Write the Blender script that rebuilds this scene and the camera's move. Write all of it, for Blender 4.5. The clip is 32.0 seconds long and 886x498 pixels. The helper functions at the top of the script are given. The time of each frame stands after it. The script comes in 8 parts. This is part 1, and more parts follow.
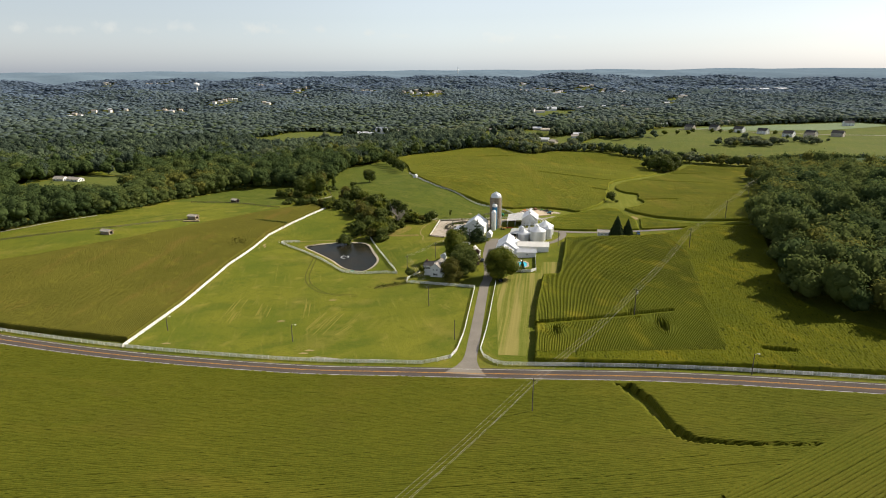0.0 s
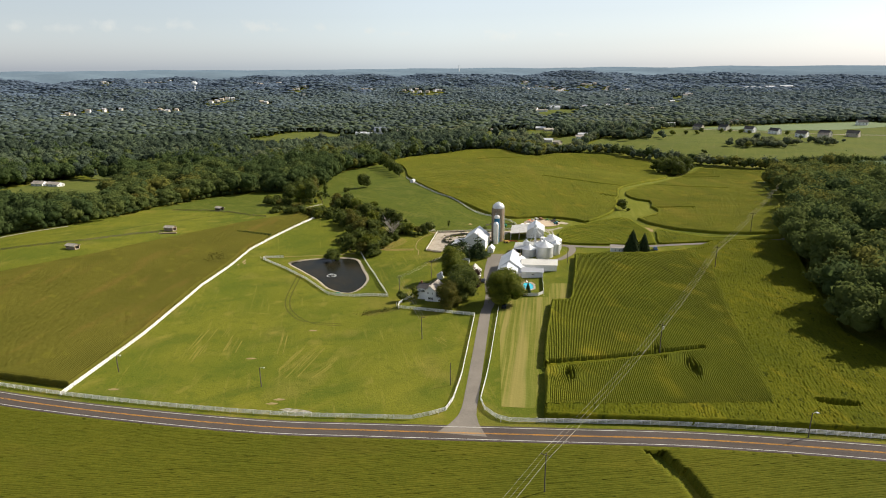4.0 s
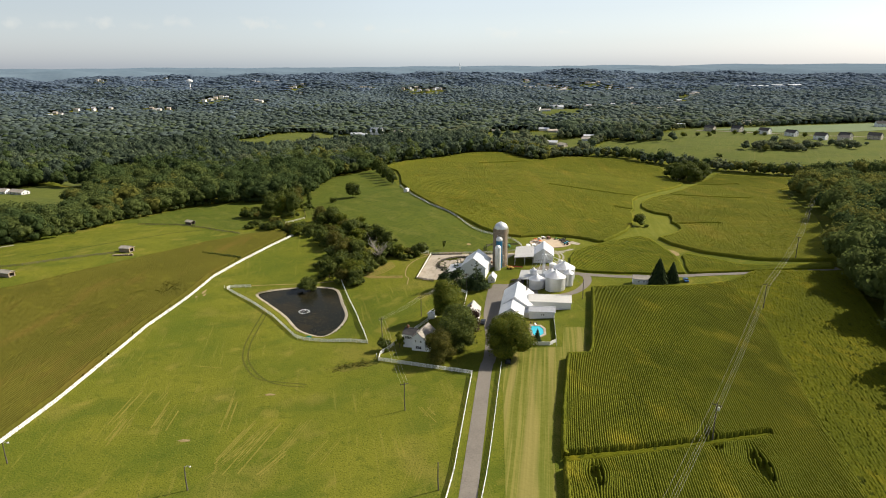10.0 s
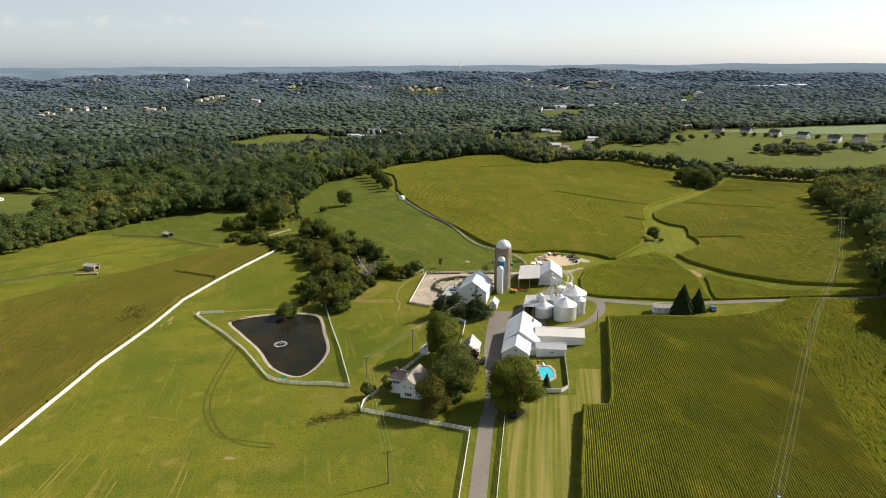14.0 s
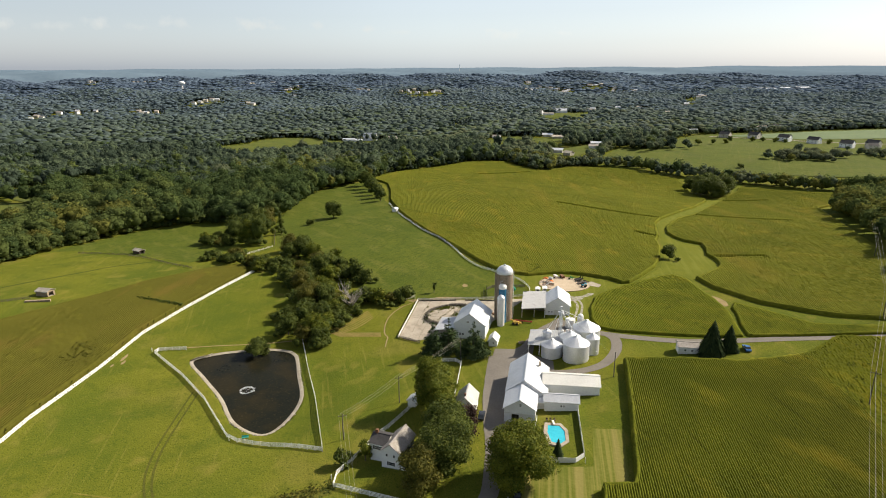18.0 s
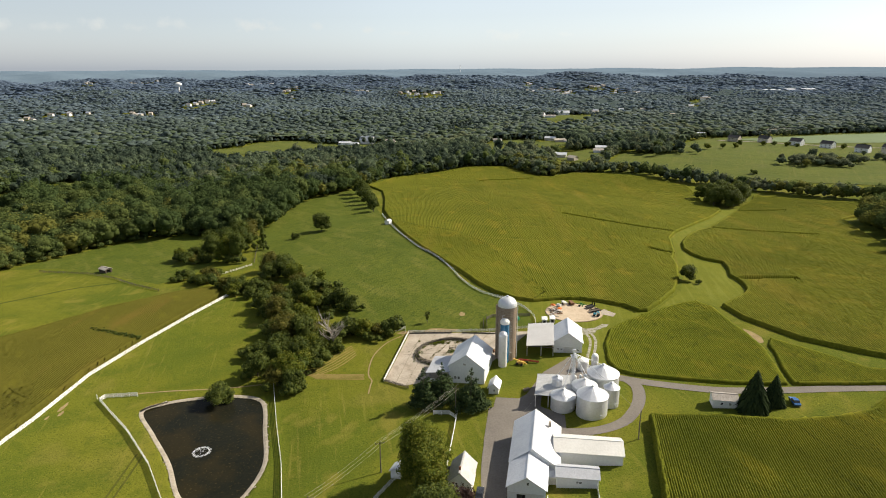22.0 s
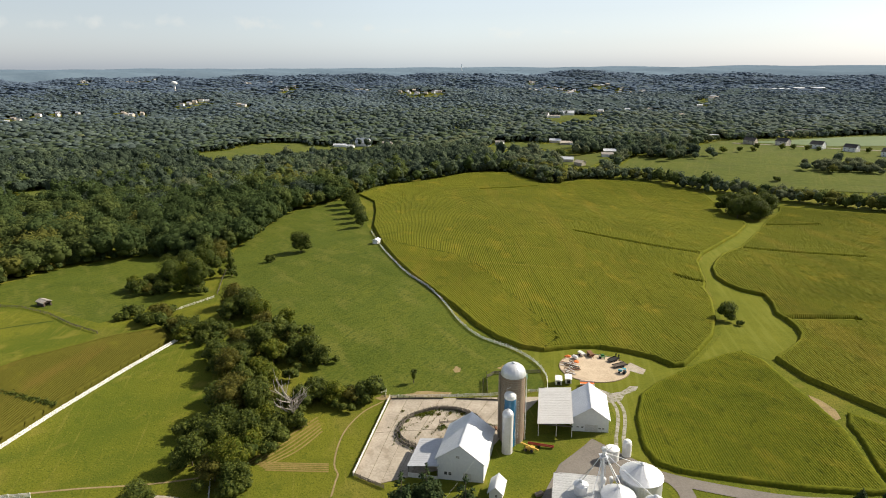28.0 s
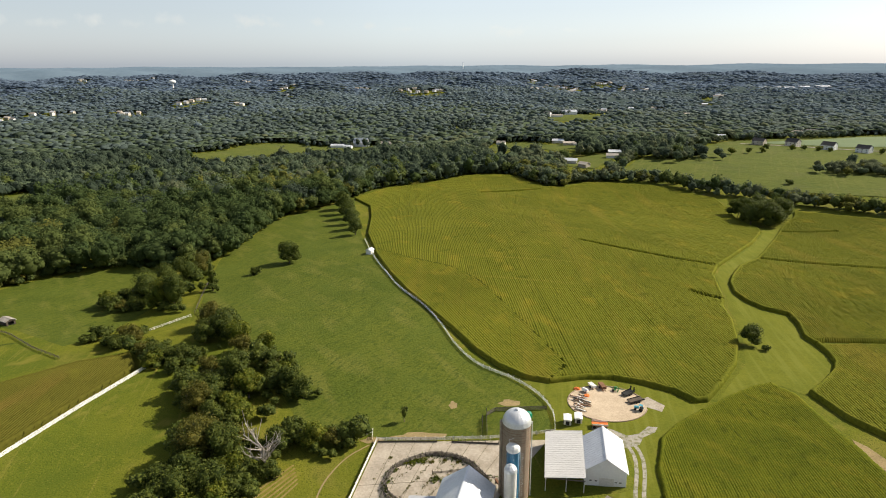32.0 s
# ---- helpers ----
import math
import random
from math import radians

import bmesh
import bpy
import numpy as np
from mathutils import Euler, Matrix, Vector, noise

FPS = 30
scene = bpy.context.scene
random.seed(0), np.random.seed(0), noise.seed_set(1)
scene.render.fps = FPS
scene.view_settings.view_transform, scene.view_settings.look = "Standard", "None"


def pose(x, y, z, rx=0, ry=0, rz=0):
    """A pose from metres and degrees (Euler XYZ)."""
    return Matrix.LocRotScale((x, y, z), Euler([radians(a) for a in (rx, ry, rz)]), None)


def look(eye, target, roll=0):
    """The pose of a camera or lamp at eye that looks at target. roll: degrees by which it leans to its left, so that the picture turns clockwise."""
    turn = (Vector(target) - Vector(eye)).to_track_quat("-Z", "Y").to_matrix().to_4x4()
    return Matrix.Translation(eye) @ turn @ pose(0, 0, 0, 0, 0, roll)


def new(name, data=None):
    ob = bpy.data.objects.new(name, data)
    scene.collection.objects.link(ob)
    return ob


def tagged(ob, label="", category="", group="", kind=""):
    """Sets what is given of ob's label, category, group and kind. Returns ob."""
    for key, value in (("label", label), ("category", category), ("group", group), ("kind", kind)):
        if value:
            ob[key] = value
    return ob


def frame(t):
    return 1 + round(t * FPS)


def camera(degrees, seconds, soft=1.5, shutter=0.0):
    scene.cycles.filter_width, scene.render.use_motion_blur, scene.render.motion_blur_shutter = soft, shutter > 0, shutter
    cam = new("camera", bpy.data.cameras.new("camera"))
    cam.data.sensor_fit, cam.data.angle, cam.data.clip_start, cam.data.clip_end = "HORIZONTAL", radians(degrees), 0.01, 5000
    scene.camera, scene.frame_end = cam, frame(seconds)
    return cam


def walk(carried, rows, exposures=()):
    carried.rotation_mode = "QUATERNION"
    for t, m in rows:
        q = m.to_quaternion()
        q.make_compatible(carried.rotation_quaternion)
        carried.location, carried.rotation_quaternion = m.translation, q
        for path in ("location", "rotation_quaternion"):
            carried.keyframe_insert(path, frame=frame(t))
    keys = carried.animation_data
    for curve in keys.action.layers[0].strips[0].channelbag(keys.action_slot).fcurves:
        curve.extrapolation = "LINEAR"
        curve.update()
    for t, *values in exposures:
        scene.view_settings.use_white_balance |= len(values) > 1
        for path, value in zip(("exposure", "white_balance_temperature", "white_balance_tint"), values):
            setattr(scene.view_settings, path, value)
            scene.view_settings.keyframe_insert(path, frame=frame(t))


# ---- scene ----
# Camera: a drone gliding north over the farm. Rows: seconds, x, y, z, pitch down, roll, yaw.
cam = camera(70.73, 32.0, soft=1.0)
FLIGHT = [
    (0, 0.00, 0.00, 92.00, 16.143, -0.351, -0.000),
    (1, 0.72, 8.64, 92.10, 16.198, -0.383, 0.053),
    (2, 1.32, 17.15, 92.17, 16.239, -0.407, 0.124),
    (3, 1.89, 25.63, 92.19, 16.302, -0.434, 0.151),
    (6, 3.68, 51.14, 92.25, 16.312, -0.480, 0.199),
    (7, 4.16, 59.41, 92.27, 16.322, -0.474, 0.226),
    (8, 4.80, 67.64, 92.30, 16.333, -0.452, 0.234),
    (9, 5.52, 75.83, 92.31, 16.426, -0.420, 0.244),
    (10, 5.97, 84.11, 92.40, 16.490, -0.393, 0.252),
    (11, 6.48, 92.37, 92.52, 16.548, -0.374, 0.267),
    (12, 7.01, 100.54, 92.59, 16.594, -0.364, 0.275),
    (13, 7.47, 108.65, 92.62, 16.608, -0.355, 0.298),
    (14, 7.96, 116.75, 92.64, 16.559, -0.344, 0.308),
    (17, 9.57, 141.67, 92.64, 16.419, -0.327, 0.263),
    (18, 10.18, 149.97, 92.56, 16.362, -0.327, 0.247),
    (19, 10.72, 158.32, 92.45, 16.310, -0.327, 0.226),
    (20, 11.26, 166.71, 92.41, 16.280, -0.319, 0.236),
    (21, 11.88, 175.05, 92.40, 16.252, -0.303, 0.281),
    (22, 12.60, 183.43, 92.43, 16.258, -0.306, 0.306),
    (23, 13.15, 191.84, 92.52, 16.262, -0.329, 0.329),
    (24, 13.72, 200.29, 92.57, 16.249, -0.334, 0.358),
    (25, 14.30, 208.57, 92.60, 16.276, -0.329, 0.404),
    (28, 16.17, 232.60, 92.86, 16.405, -0.329, 0.489),
    (29, 16.65, 239.57, 92.84, 16.461, -0.317, 0.500),
    (30, 17.11, 245.71, 92.88, 16.484, -0.307, 0.506),
    (31, 17.52, 251.10, 92.94, 16.495, -0.309, 0.552),
    (32, 18.03, 256.00, 93.01, 16.554, -0.339, 0.620),
]


def flight_pose(x, y, z, down, roll, yaw):
    return pose(x, y, z, 0, 0, yaw) @ pose(0, 0, 0, 90 - down) @ pose(0, 0, 0, 0, 0, roll)


walk(cam, [(row[0], flight_pose(*row[1:])) for row in FLIGHT])

# ---- light ----
SUN_UP, SUN_AZ = radians(39), radians(69)      # height, and bearing clockwise from +y
world = bpy.data.worlds.new("sky")
scene.world = world
world.use_nodes = True
sky = world.node_tree.nodes.new("ShaderNodeTexSky")
sky.sky_type = "NISHITA"
sky.sun_disc = False
sky.sun_elevation, sky.sun_rotation = SUN_UP, SUN_AZ
sky.air_density, sky.dust_density, sky.ozone_density = 1.0, 0.9, 2.0
pale = world.node_tree.nodes.new("ShaderNodeHueSaturation")      # thin summer haze: a paler sky
pale.inputs["Saturation"].default_value, pale.inputs["Value"].default_value = 0.52, 0.84
world.node_tree.links.new(sky.outputs[0], pale.inputs["Color"])
world.node_tree.links.new(pale.outputs[0], world.node_tree.nodes["Background"].inputs["Color"])
world.node_tree.nodes["Background"].inputs["Strength"].default_value = 0.102
sun_data = bpy.data.lights.new("sun", "SUN")
sun_data.energy, sun_data.angle, sun_data.color = 5.0, radians(0.6), (1.0, 0.905, 0.755)
sun = new("sun", sun_data)
sun.matrix_world = look((500 * math.sin(SUN_AZ), 500 * math.cos(SUN_AZ), 500 * math.tan(SUN_UP)), (0, 0, 0))
scene.view_settings.exposure = 0.53


# ---- materials ----
def material(name, low, high, big=20.0, fine=1.0, rough=0.9, bump=0.0, metal=0.0, mix=0.5, islands=0.0, spec=0.3, third=None, thin=0.0, streak=None):
    """Two noises in world metres, coarse and fine, blend low to high; islands adds a change from clump to clump."""
    m = bpy.data.materials.new(name)
    m.use_nodes = True
    nt = m.node_tree
    bsdf = nt.nodes["Principled BSDF"]
    bsdf.inputs["Roughness"].default_value = rough
    bsdf.inputs["Metallic"].default_value = metal
    bsdf.inputs["Specular IOR Level"].default_value = spec
    geo = nt.nodes.new("ShaderNodeNewGeometry")
    noises = []
    for size, detail in ((big, 4.0), (fine, 3.0)):
        n = nt.nodes.new("ShaderNodeTexNoise")
        n.inputs["Scale"].default_value = 1.0 / size
        n.inputs["Detail"].default_value = detail
        n.inputs["Roughness"].default_value = 0.6
        nt.links.new(geo.outputs["Position"], n.inputs["Vector"])
        noises.append(n)
    add = nt.nodes.new("ShaderNodeMix")
    add.inputs["Factor"].default_value = mix
    nt.links.new(noises[0].outputs["Fac"], add.inputs["A"])
    nt.links.new(noises[1].outputs["Fac"], add.inputs["B"])
    value = add.outputs["Result"]
    if islands:
        more = nt.nodes.new("ShaderNodeMix")
        more.inputs["Factor"].default_value = islands
        nt.links.new(value, more.inputs["A"])
        nt.links.new(geo.outputs["Random Per Island"], more.inputs["B"])
        value = more.outputs["Result"]
    ramp = nt.nodes.new("ShaderNodeValToRGB")
    ramp.color_ramp.elements[0].position, ramp.color_ramp.elements[1].position = 0.33, 0.67
    ramp.color_ramp.elements[0].color = (*low, 1)
    ramp.color_ramp.elements[1].color = (*high, 1)
    if third:
        e = ramp.color_ramp.elements.new(0.8)
        e.color = (*third, 1)
    nt.links.new(value, ramp.inputs["Fac"])
    colour = ramp.outputs["Color"]
    for angle, across, along, lo, hi, amount, tint in streak or ():
        mp = nt.nodes.new("ShaderNodeMapping")
        mp.vector_type = "TEXTURE"
        mp.inputs["Rotation"].default_value = (0, 0, radians(angle))
        mp.inputs["Scale"].default_value = (across, along, along)
        n = nt.nodes.new("ShaderNodeTexNoise")
        n.inputs["Scale"].default_value = 1.0
        n.inputs["Detail"].default_value = 3.0
        band = nt.nodes.new("ShaderNodeMapRange")
        band.inputs["From Min"].default_value, band.inputs["From Max"].default_value = lo, hi
        band.inputs["To Max"].default_value = amount
        mixer = nt.nodes.new("ShaderNodeMix")
        mixer.data_type = "RGBA"
        mixer.inputs[7].default_value = (*tint, 1)
        nt.links.new(geo.outputs["Position"], mp.inputs["Vector"])
        nt.links.new(mp.outputs["Vector"], n.inputs["Vector"])
        nt.links.new(n.outputs["Fac"], band.inputs["Value"])
        nt.links.new(band.outputs["Result"], mixer.inputs["Factor"])
        nt.links.new(colour, mixer.inputs[6])
        colour = mixer.outputs[2]
    nt.links.new(colour, bsdf.inputs["Base Color"])
    if thin:
        glow = nt.nodes.new("ShaderNodeBsdfTranslucent")
        both = nt.nodes.new("ShaderNodeMixShader")
        both.inputs[0].default_value = thin
        nt.links.new(colour, glow.inputs["Color"])
        nt.links.new(bsdf.outputs[0], both.inputs[1])
        nt.links.new(glow.outputs[0], both.inputs[2])
        nt.links.new(both.outputs[0], nt.nodes["Material Output"].inputs["Surface"])
    if bump:
        b = nt.nodes.new("ShaderNodeBump")
        b.inputs["Strength"].default_value = min(1.0, bump)
        b.inputs["Distance"].default_value = fine * 0.3
        nt.links.new(noises[1].outputs["Fac"], b.inputs["Height"])
        nt.links.new(b.outputs["Normal"], bsdf.inputs["Normal"])
    return m


GRASS = material("pasture_grass", (0.100, 0.114, 0.012), (0.164, 0.158, 0.019), 30, 0.5, spec=0.03, mix=0.4, bump=1.0, third=(0.21, 0.18, 0.035),
                 streak=((10, 38, 60, 0.44, 0.62, 0.75, (0.084, 0.107, 0.012)), (-60, 14, 30, 0.50, 0.66, 0.65, (0.074, 0.097, 0.012)), (35, 22, 26, 0.56, 0.66, 0.6, (0.170, 0.150, 0.030)), (12, 1.2, 26, 0.60, 0.72, 0.45, (0.22, 0.185, 0.04)), (20, 0.35, 0.45, 0.52, 0.66, 0.75, (0.046, 0.066, 0.009)), (50, 3, 5, 0.56, 0.70, 0.5, (0.068, 0.090, 0.011)), (-30, 7, 12, 0.60, 0.72, 0.5, (0.205, 0.170, 0.035)), (70, 0.4, 0.6, 0.60, 0.72, 0.55, (0.22, 0.19, 0.035))))
LAWN = material("mown_lawn", (0.090, 0.108, 0.013), (0.148, 0.150, 0.019), 9, 0.8, spec=0.03, bump=0.4, streak=((-10, 1.6, 30, 0.5, 0.62, 0.5, (0.16, 0.165, 0.03)),))
HAYLAWN = material("dry_mown_verge", (0.095, 0.113, 0.014), (0.153, 0.153, 0.032), 10, 1.0, spec=0.03, bump=0.4, streak=((-9.5, 0.8, 70, 0.46, 0.60, 0.55, (0.25, 0.22, 0.06)), (-9.5, 4, 120, 0.5, 0.60, 0.6, (0.26, 0.215, 0.075)), (-9.5, 5, 80, 0.54, 0.64, 0.5, (0.095, 0.120, 0.018))))
MEADOW = material("hill_meadow", (0.059, 0.081, 0.012), (0.106, 0.120, 0.018), 22, 0.9, spec=0.03, mix=0.5, bump=1.0, third=(0.142, 0.132, 0.029),
                  streak=((35, 7, 30, 0.52, 0.68, 0.6, (0.128, 0.131, 0.028)), (-40, 0.8, 2.6, 0.50, 0.68, 0.65, (0.034, 0.055, 0.010)), (-25, 1.4, 12, 0.58, 0.70, 0.5, (0.037, 0.058, 0.011)), (15, 14, 22, 0.5, 0.7, 0.4, (0.080, 0.105, 0.018))))
CORN = material("corn_leaf", (0.070, 0.092, 0.011), (0.221, 0.223, 0.019), 22, 0.32, spec=0.03, mix=0.68, rough=0.75, third=(0.394, 0.338, 0.033), thin=0.3,
                streak=((20, 9, 18, 0.56, 0.72, 0.55, (0.338, 0.293, 0.028)), (9.5, 0.7, 26, 0.60, 0.70, 0.6, (0.056, 0.074, 0.011)), (60, 18, 30, 0.48, 0.66, 0.4, (0.107, 0.129, 0.012))))
RIPE = material("ripening_corn", (0.088, 0.088, 0.014), (0.142, 0.130, 0.021), 30, 0.6, spec=0.03, mix=0.55, rough=0.8, third=(0.216, 0.162, 0.036), thin=0.35,
                streak=((-4, 10, 40, 0.55, 0.72, 0.55, (0.180, 0.124, 0.029)), (40, 8, 14, 0.60, 0.74, 0.5, (0.189, 0.171, 0.023))))
FRONTCORN = material("front_corn", (0.091, 0.110, 0.012), (0.164, 0.160, 0.017), 40, 0.5, spec=0.03, mix=0.65, rough=0.8, third=(0.233, 0.195, 0.028), thin=0.35,
                     streak=((84, 9, 45, 0.55, 0.75, 0.35, (0.205, 0.181, 0.023)), (84, 16, 30, 0.56, 0.72, 0.3, (0.144, 0.121, 0.023))))
HILLCORN = material("hill_corn", (0.124, 0.145, 0.015), (0.247, 0.247, 0.027), 60, 0.7, spec=0.03, mix=0.7, rough=0.8, third=(0.290, 0.254, 0.036), thin=0.4,
                    streak=((-3, 16, 140, 0.54, 0.70, 0.5, (0.290, 0.237, 0.035)), (80, 4, 160, 0.60, 0.70, 0.45, (0.300, 0.252, 0.041)), (40, 30, 60, 0.5, 0.7, 0.55, (0.131, 0.145, 0.016)), (10, 12, 20, 0.58, 0.72, 0.6, (0.319, 0.261, 0.030)), (-20, 6, 9, 0.60, 0.72, 0.6, (0.106, 0.124, 0.014)), (-3, 0.9, 60, 0.60, 0.72, 0.5, (0.082, 0.101, 0.012))))
# woodland belts from the farm outwards: (low, high, bright) leaf colours for the common, the dark and the golden
# stands; from the middle belt on, distance haze is mixed into them as paler, bluer colour
HAZE_BELTS = {
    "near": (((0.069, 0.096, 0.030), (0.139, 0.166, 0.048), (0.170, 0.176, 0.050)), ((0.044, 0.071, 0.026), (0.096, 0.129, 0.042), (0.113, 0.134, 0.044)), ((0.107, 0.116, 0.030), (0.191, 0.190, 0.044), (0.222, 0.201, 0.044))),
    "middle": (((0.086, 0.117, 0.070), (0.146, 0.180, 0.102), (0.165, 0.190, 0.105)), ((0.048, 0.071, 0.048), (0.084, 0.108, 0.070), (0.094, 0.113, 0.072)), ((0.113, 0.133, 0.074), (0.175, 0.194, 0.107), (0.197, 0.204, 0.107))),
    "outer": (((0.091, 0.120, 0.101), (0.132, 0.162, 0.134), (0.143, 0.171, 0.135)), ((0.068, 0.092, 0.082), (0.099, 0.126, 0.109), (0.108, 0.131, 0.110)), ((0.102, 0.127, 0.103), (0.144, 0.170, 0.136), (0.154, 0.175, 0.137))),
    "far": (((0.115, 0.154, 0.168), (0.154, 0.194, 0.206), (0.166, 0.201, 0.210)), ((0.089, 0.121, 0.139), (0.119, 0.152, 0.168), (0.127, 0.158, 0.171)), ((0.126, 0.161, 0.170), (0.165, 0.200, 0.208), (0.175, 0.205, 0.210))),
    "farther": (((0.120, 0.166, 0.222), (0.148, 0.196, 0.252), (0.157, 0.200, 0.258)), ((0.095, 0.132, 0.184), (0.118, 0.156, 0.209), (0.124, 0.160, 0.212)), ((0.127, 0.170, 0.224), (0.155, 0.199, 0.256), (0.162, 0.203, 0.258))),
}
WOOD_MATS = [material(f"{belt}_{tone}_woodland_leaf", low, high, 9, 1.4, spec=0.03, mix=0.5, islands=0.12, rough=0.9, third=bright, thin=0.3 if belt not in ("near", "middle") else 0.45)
             for belt, tones in HAZE_BELTS.items() for tone, (low, high, bright) in zip(("green", "dark", "golden"), tones)]
YARDCORN = material("yard_corn", (0.096, 0.123, 0.011), (0.207, 0.212, 0.018), 16, 0.6, spec=0.03, mix=0.6, rough=0.8, third=(0.280, 0.241, 0.027), thin=0.35,
                    streak=((6, 1.2, 9, 0.60, 0.72, 0.6, (0.048, 0.070, 0.009)), (40, 6, 14, 0.54, 0.70, 0.5, (0.260, 0.226, 0.025)), (-20, 3, 6, 0.60, 0.70, 0.5, (0.059, 0.083, 0.009))))
BEAN = material("headland_corn_leaf", (0.090, 0.109, 0.008), (0.183, 0.184, 0.012), 25, 0.6, spec=0.03, mix=0.55, rough=0.75, third=(0.273, 0.237, 0.022), thin=0.4,
                streak=((14, 6, 22, 0.55, 0.70, 0.6, (0.258, 0.222, 0.015)), (-25, 1.3, 2.6, 0.61, 0.68, 0.75, (0.043, 0.057, 0.007)), (30, 14, 30, 0.5, 0.66, 0.4, (0.093, 0.111, 0.009))))
# sheets below the crowns: darkened for shade in the gaps, blued for haze
UNDERWOOD = material("shaded_canopy_leaf", (0.049, 0.070, 0.040), (0.095, 0.121, 0.068), 20, 4.0, spec=0.0, mix=0.5, rough=1.0)
FARWOOD = material("far_hazed_leaf", (0.050, 0.071, 0.067), (0.076, 0.096, 0.091), 30, 7.0, spec=0.0, mix=0.5, rough=1.0)
FARTHERWOOD = material("farther_hazed_leaf", (0.065, 0.090, 0.103), (0.084, 0.110, 0.122), 60, 12.0, spec=0.0, mix=0.5, rough=1.0)
# the last hills' haze is put into this leaf colour as blue
HAZEWOOD = material("hazed_hill_leaf", (0.123, 0.172, 0.218), (0.148, 0.198, 0.241), 120, 24.0, spec=0.0, mix=0.5, rough=1.0)
PASTURE = material("distant_pasture", (0.078, 0.097, 0.021), (0.110, 0.123, 0.028), 40, 5.0, spec=0.03, mix=0.5, bump=0.5, third=(0.136, 0.131, 0.037),
                   streak=((60, 12, 50, 0.5, 0.66, 0.5, (0.067, 0.091, 0.022)), (-25, 3, 70, 0.56, 0.68, 0.5, (0.132, 0.131, 0.040)), (20, 20, 30, 0.52, 0.68, 0.45, (0.096, 0.103, 0.035))))
LEAF = material("broad_leaf", (0.044, 0.066, 0.013), (0.128, 0.148, 0.026), 5, 0.9, islands=0.4, rough=0.6, spec=0.1, thin=0.35)
LEAFPALE = material("pale_leaf", (0.065, 0.095, 0.010), (0.180, 0.185, 0.022), 5, 0.9, islands=0.4, rough=0.6, spec=0.1, thin=0.35)
LEAFGOLD = material("golden_leaf", (0.072, 0.078, 0.014), (0.160, 0.142, 0.026), 5, 0.9, islands=0.4, rough=0.6, spec=0.1, thin=0.35)
LEAFRED = material("purple_leaf", (0.030, 0.018, 0.014), (0.070, 0.040, 0.030), 4, 0.9, islands=0.4, rough=0.6, spec=0.1, thin=0.35)
NEEDLE = material("conifer_needle", (0.022, 0.040, 0.014), (0.055, 0.078, 0.024), 4, 0.7, islands=0.4, rough=0.8, spec=0.1)
BARK = material("bark", (0.06, 0.045, 0.03), (0.16, 0.13, 0.10), 3, 0.3, bump=0.8)
DEADWOOD = material("dead_wood", (0.22, 0.19, 0.16), (0.42, 0.38, 0.33), 3, 0.4, bump=0.5)
ASPHALT = material("road_asphalt", (0.060, 0.050, 0.046), (0.088, 0.074, 0.067), 12, 0.5, bump=0.3, spec=0.08, streak=((76, 1.2, 60, 0.5, 0.65, 0.4, (0.105, 0.088, 0.078)),))
DRIVE = material("driveway_asphalt", (0.150, 0.134, 0.115), (0.225, 0.202, 0.174), 9, 0.5, bump=0.3, spec=0.06)
PAINTWHITE = material("road_white_paint", (0.45, 0.45, 0.43), (0.68, 0.67, 0.63), 6, 0.3)
PAINTYELLOW = material("road_yellow_paint", (0.42, 0.20, 0.02), (0.60, 0.30, 0.03), 6, 0.3)
CONCRETE = material("weathered_concrete", (0.25, 0.215, 0.165), (0.46, 0.40, 0.32), 5, 0.6, bump=0.2, streak=((30, 3, 6, 0.55, 0.7, 0.5, (0.20, 0.16, 0.11)),))
DIRT = material("bare_dirt", (0.19, 0.145, 0.07), (0.33, 0.25, 0.125), 4, 0.5, bump=0.4, spec=0.05)
GRAVEL = material("gravel_track", (0.20, 0.185, 0.145), (0.38, 0.35, 0.29), 2, 0.3, bump=0.5, streak=((0, 1.2, 1.2, 0.52, 0.6, 0.7, (0.12, 0.125, 0.03)),))
STONE = material("bank_stone", (0.22, 0.19, 0.145), (0.44, 0.385, 0.30), 3, 0.7, bump=0.8)
FENCEWHITE = material("white_vinyl", (0.74, 0.73, 0.70), (0.84, 0.83, 0.80), 5, 0.4, rough=0.5)
OLDWHITE = material("weathered_white_board", (0.55, 0.53, 0.49), (0.76, 0.74, 0.70), 4, 0.4, rough=0.7)
SIDING = material("white_siding", (0.72, 0.72, 0.72), (0.82, 0.82, 0.81), 4, 0.5, rough=0.6)
METALROOF = material("galvanised_roof", (0.62, 0.63, 0.65), (0.78, 0.79, 0.80), 4, 0.5, rough=0.42, metal=0.35)
OLDROOF = material("old_metal_roof", (0.20, 0.175, 0.145), (0.44, 0.40, 0.355), 1.6, 0.35, rough=0.75, metal=0.0)
GALV = material("galvanised_steel", (0.60, 0.61, 0.62), (0.76, 0.77, 0.78), 3, 0.5, rough=0.38, metal=0.45)
STAVE = material("concrete_stave", (0.20, 0.165, 0.12), (0.34, 0.28, 0.205), 3, 0.6, bump=0.4)
BLUEGLAZE = material("blue_enamel", (0.015, 0.10, 0.20), (0.03, 0.16, 0.28), 3, 0.5, rough=0.25, spec=0.5)
DARKWOOD = material("dark_wood", (0.05, 0.04, 0.03), (0.13, 0.10, 0.075), 3, 0.3, bump=0.4)
POLEWOOD = material("pole_wood", (0.07, 0.06, 0.05), (0.16, 0.14, 0.115), 3, 0.3)
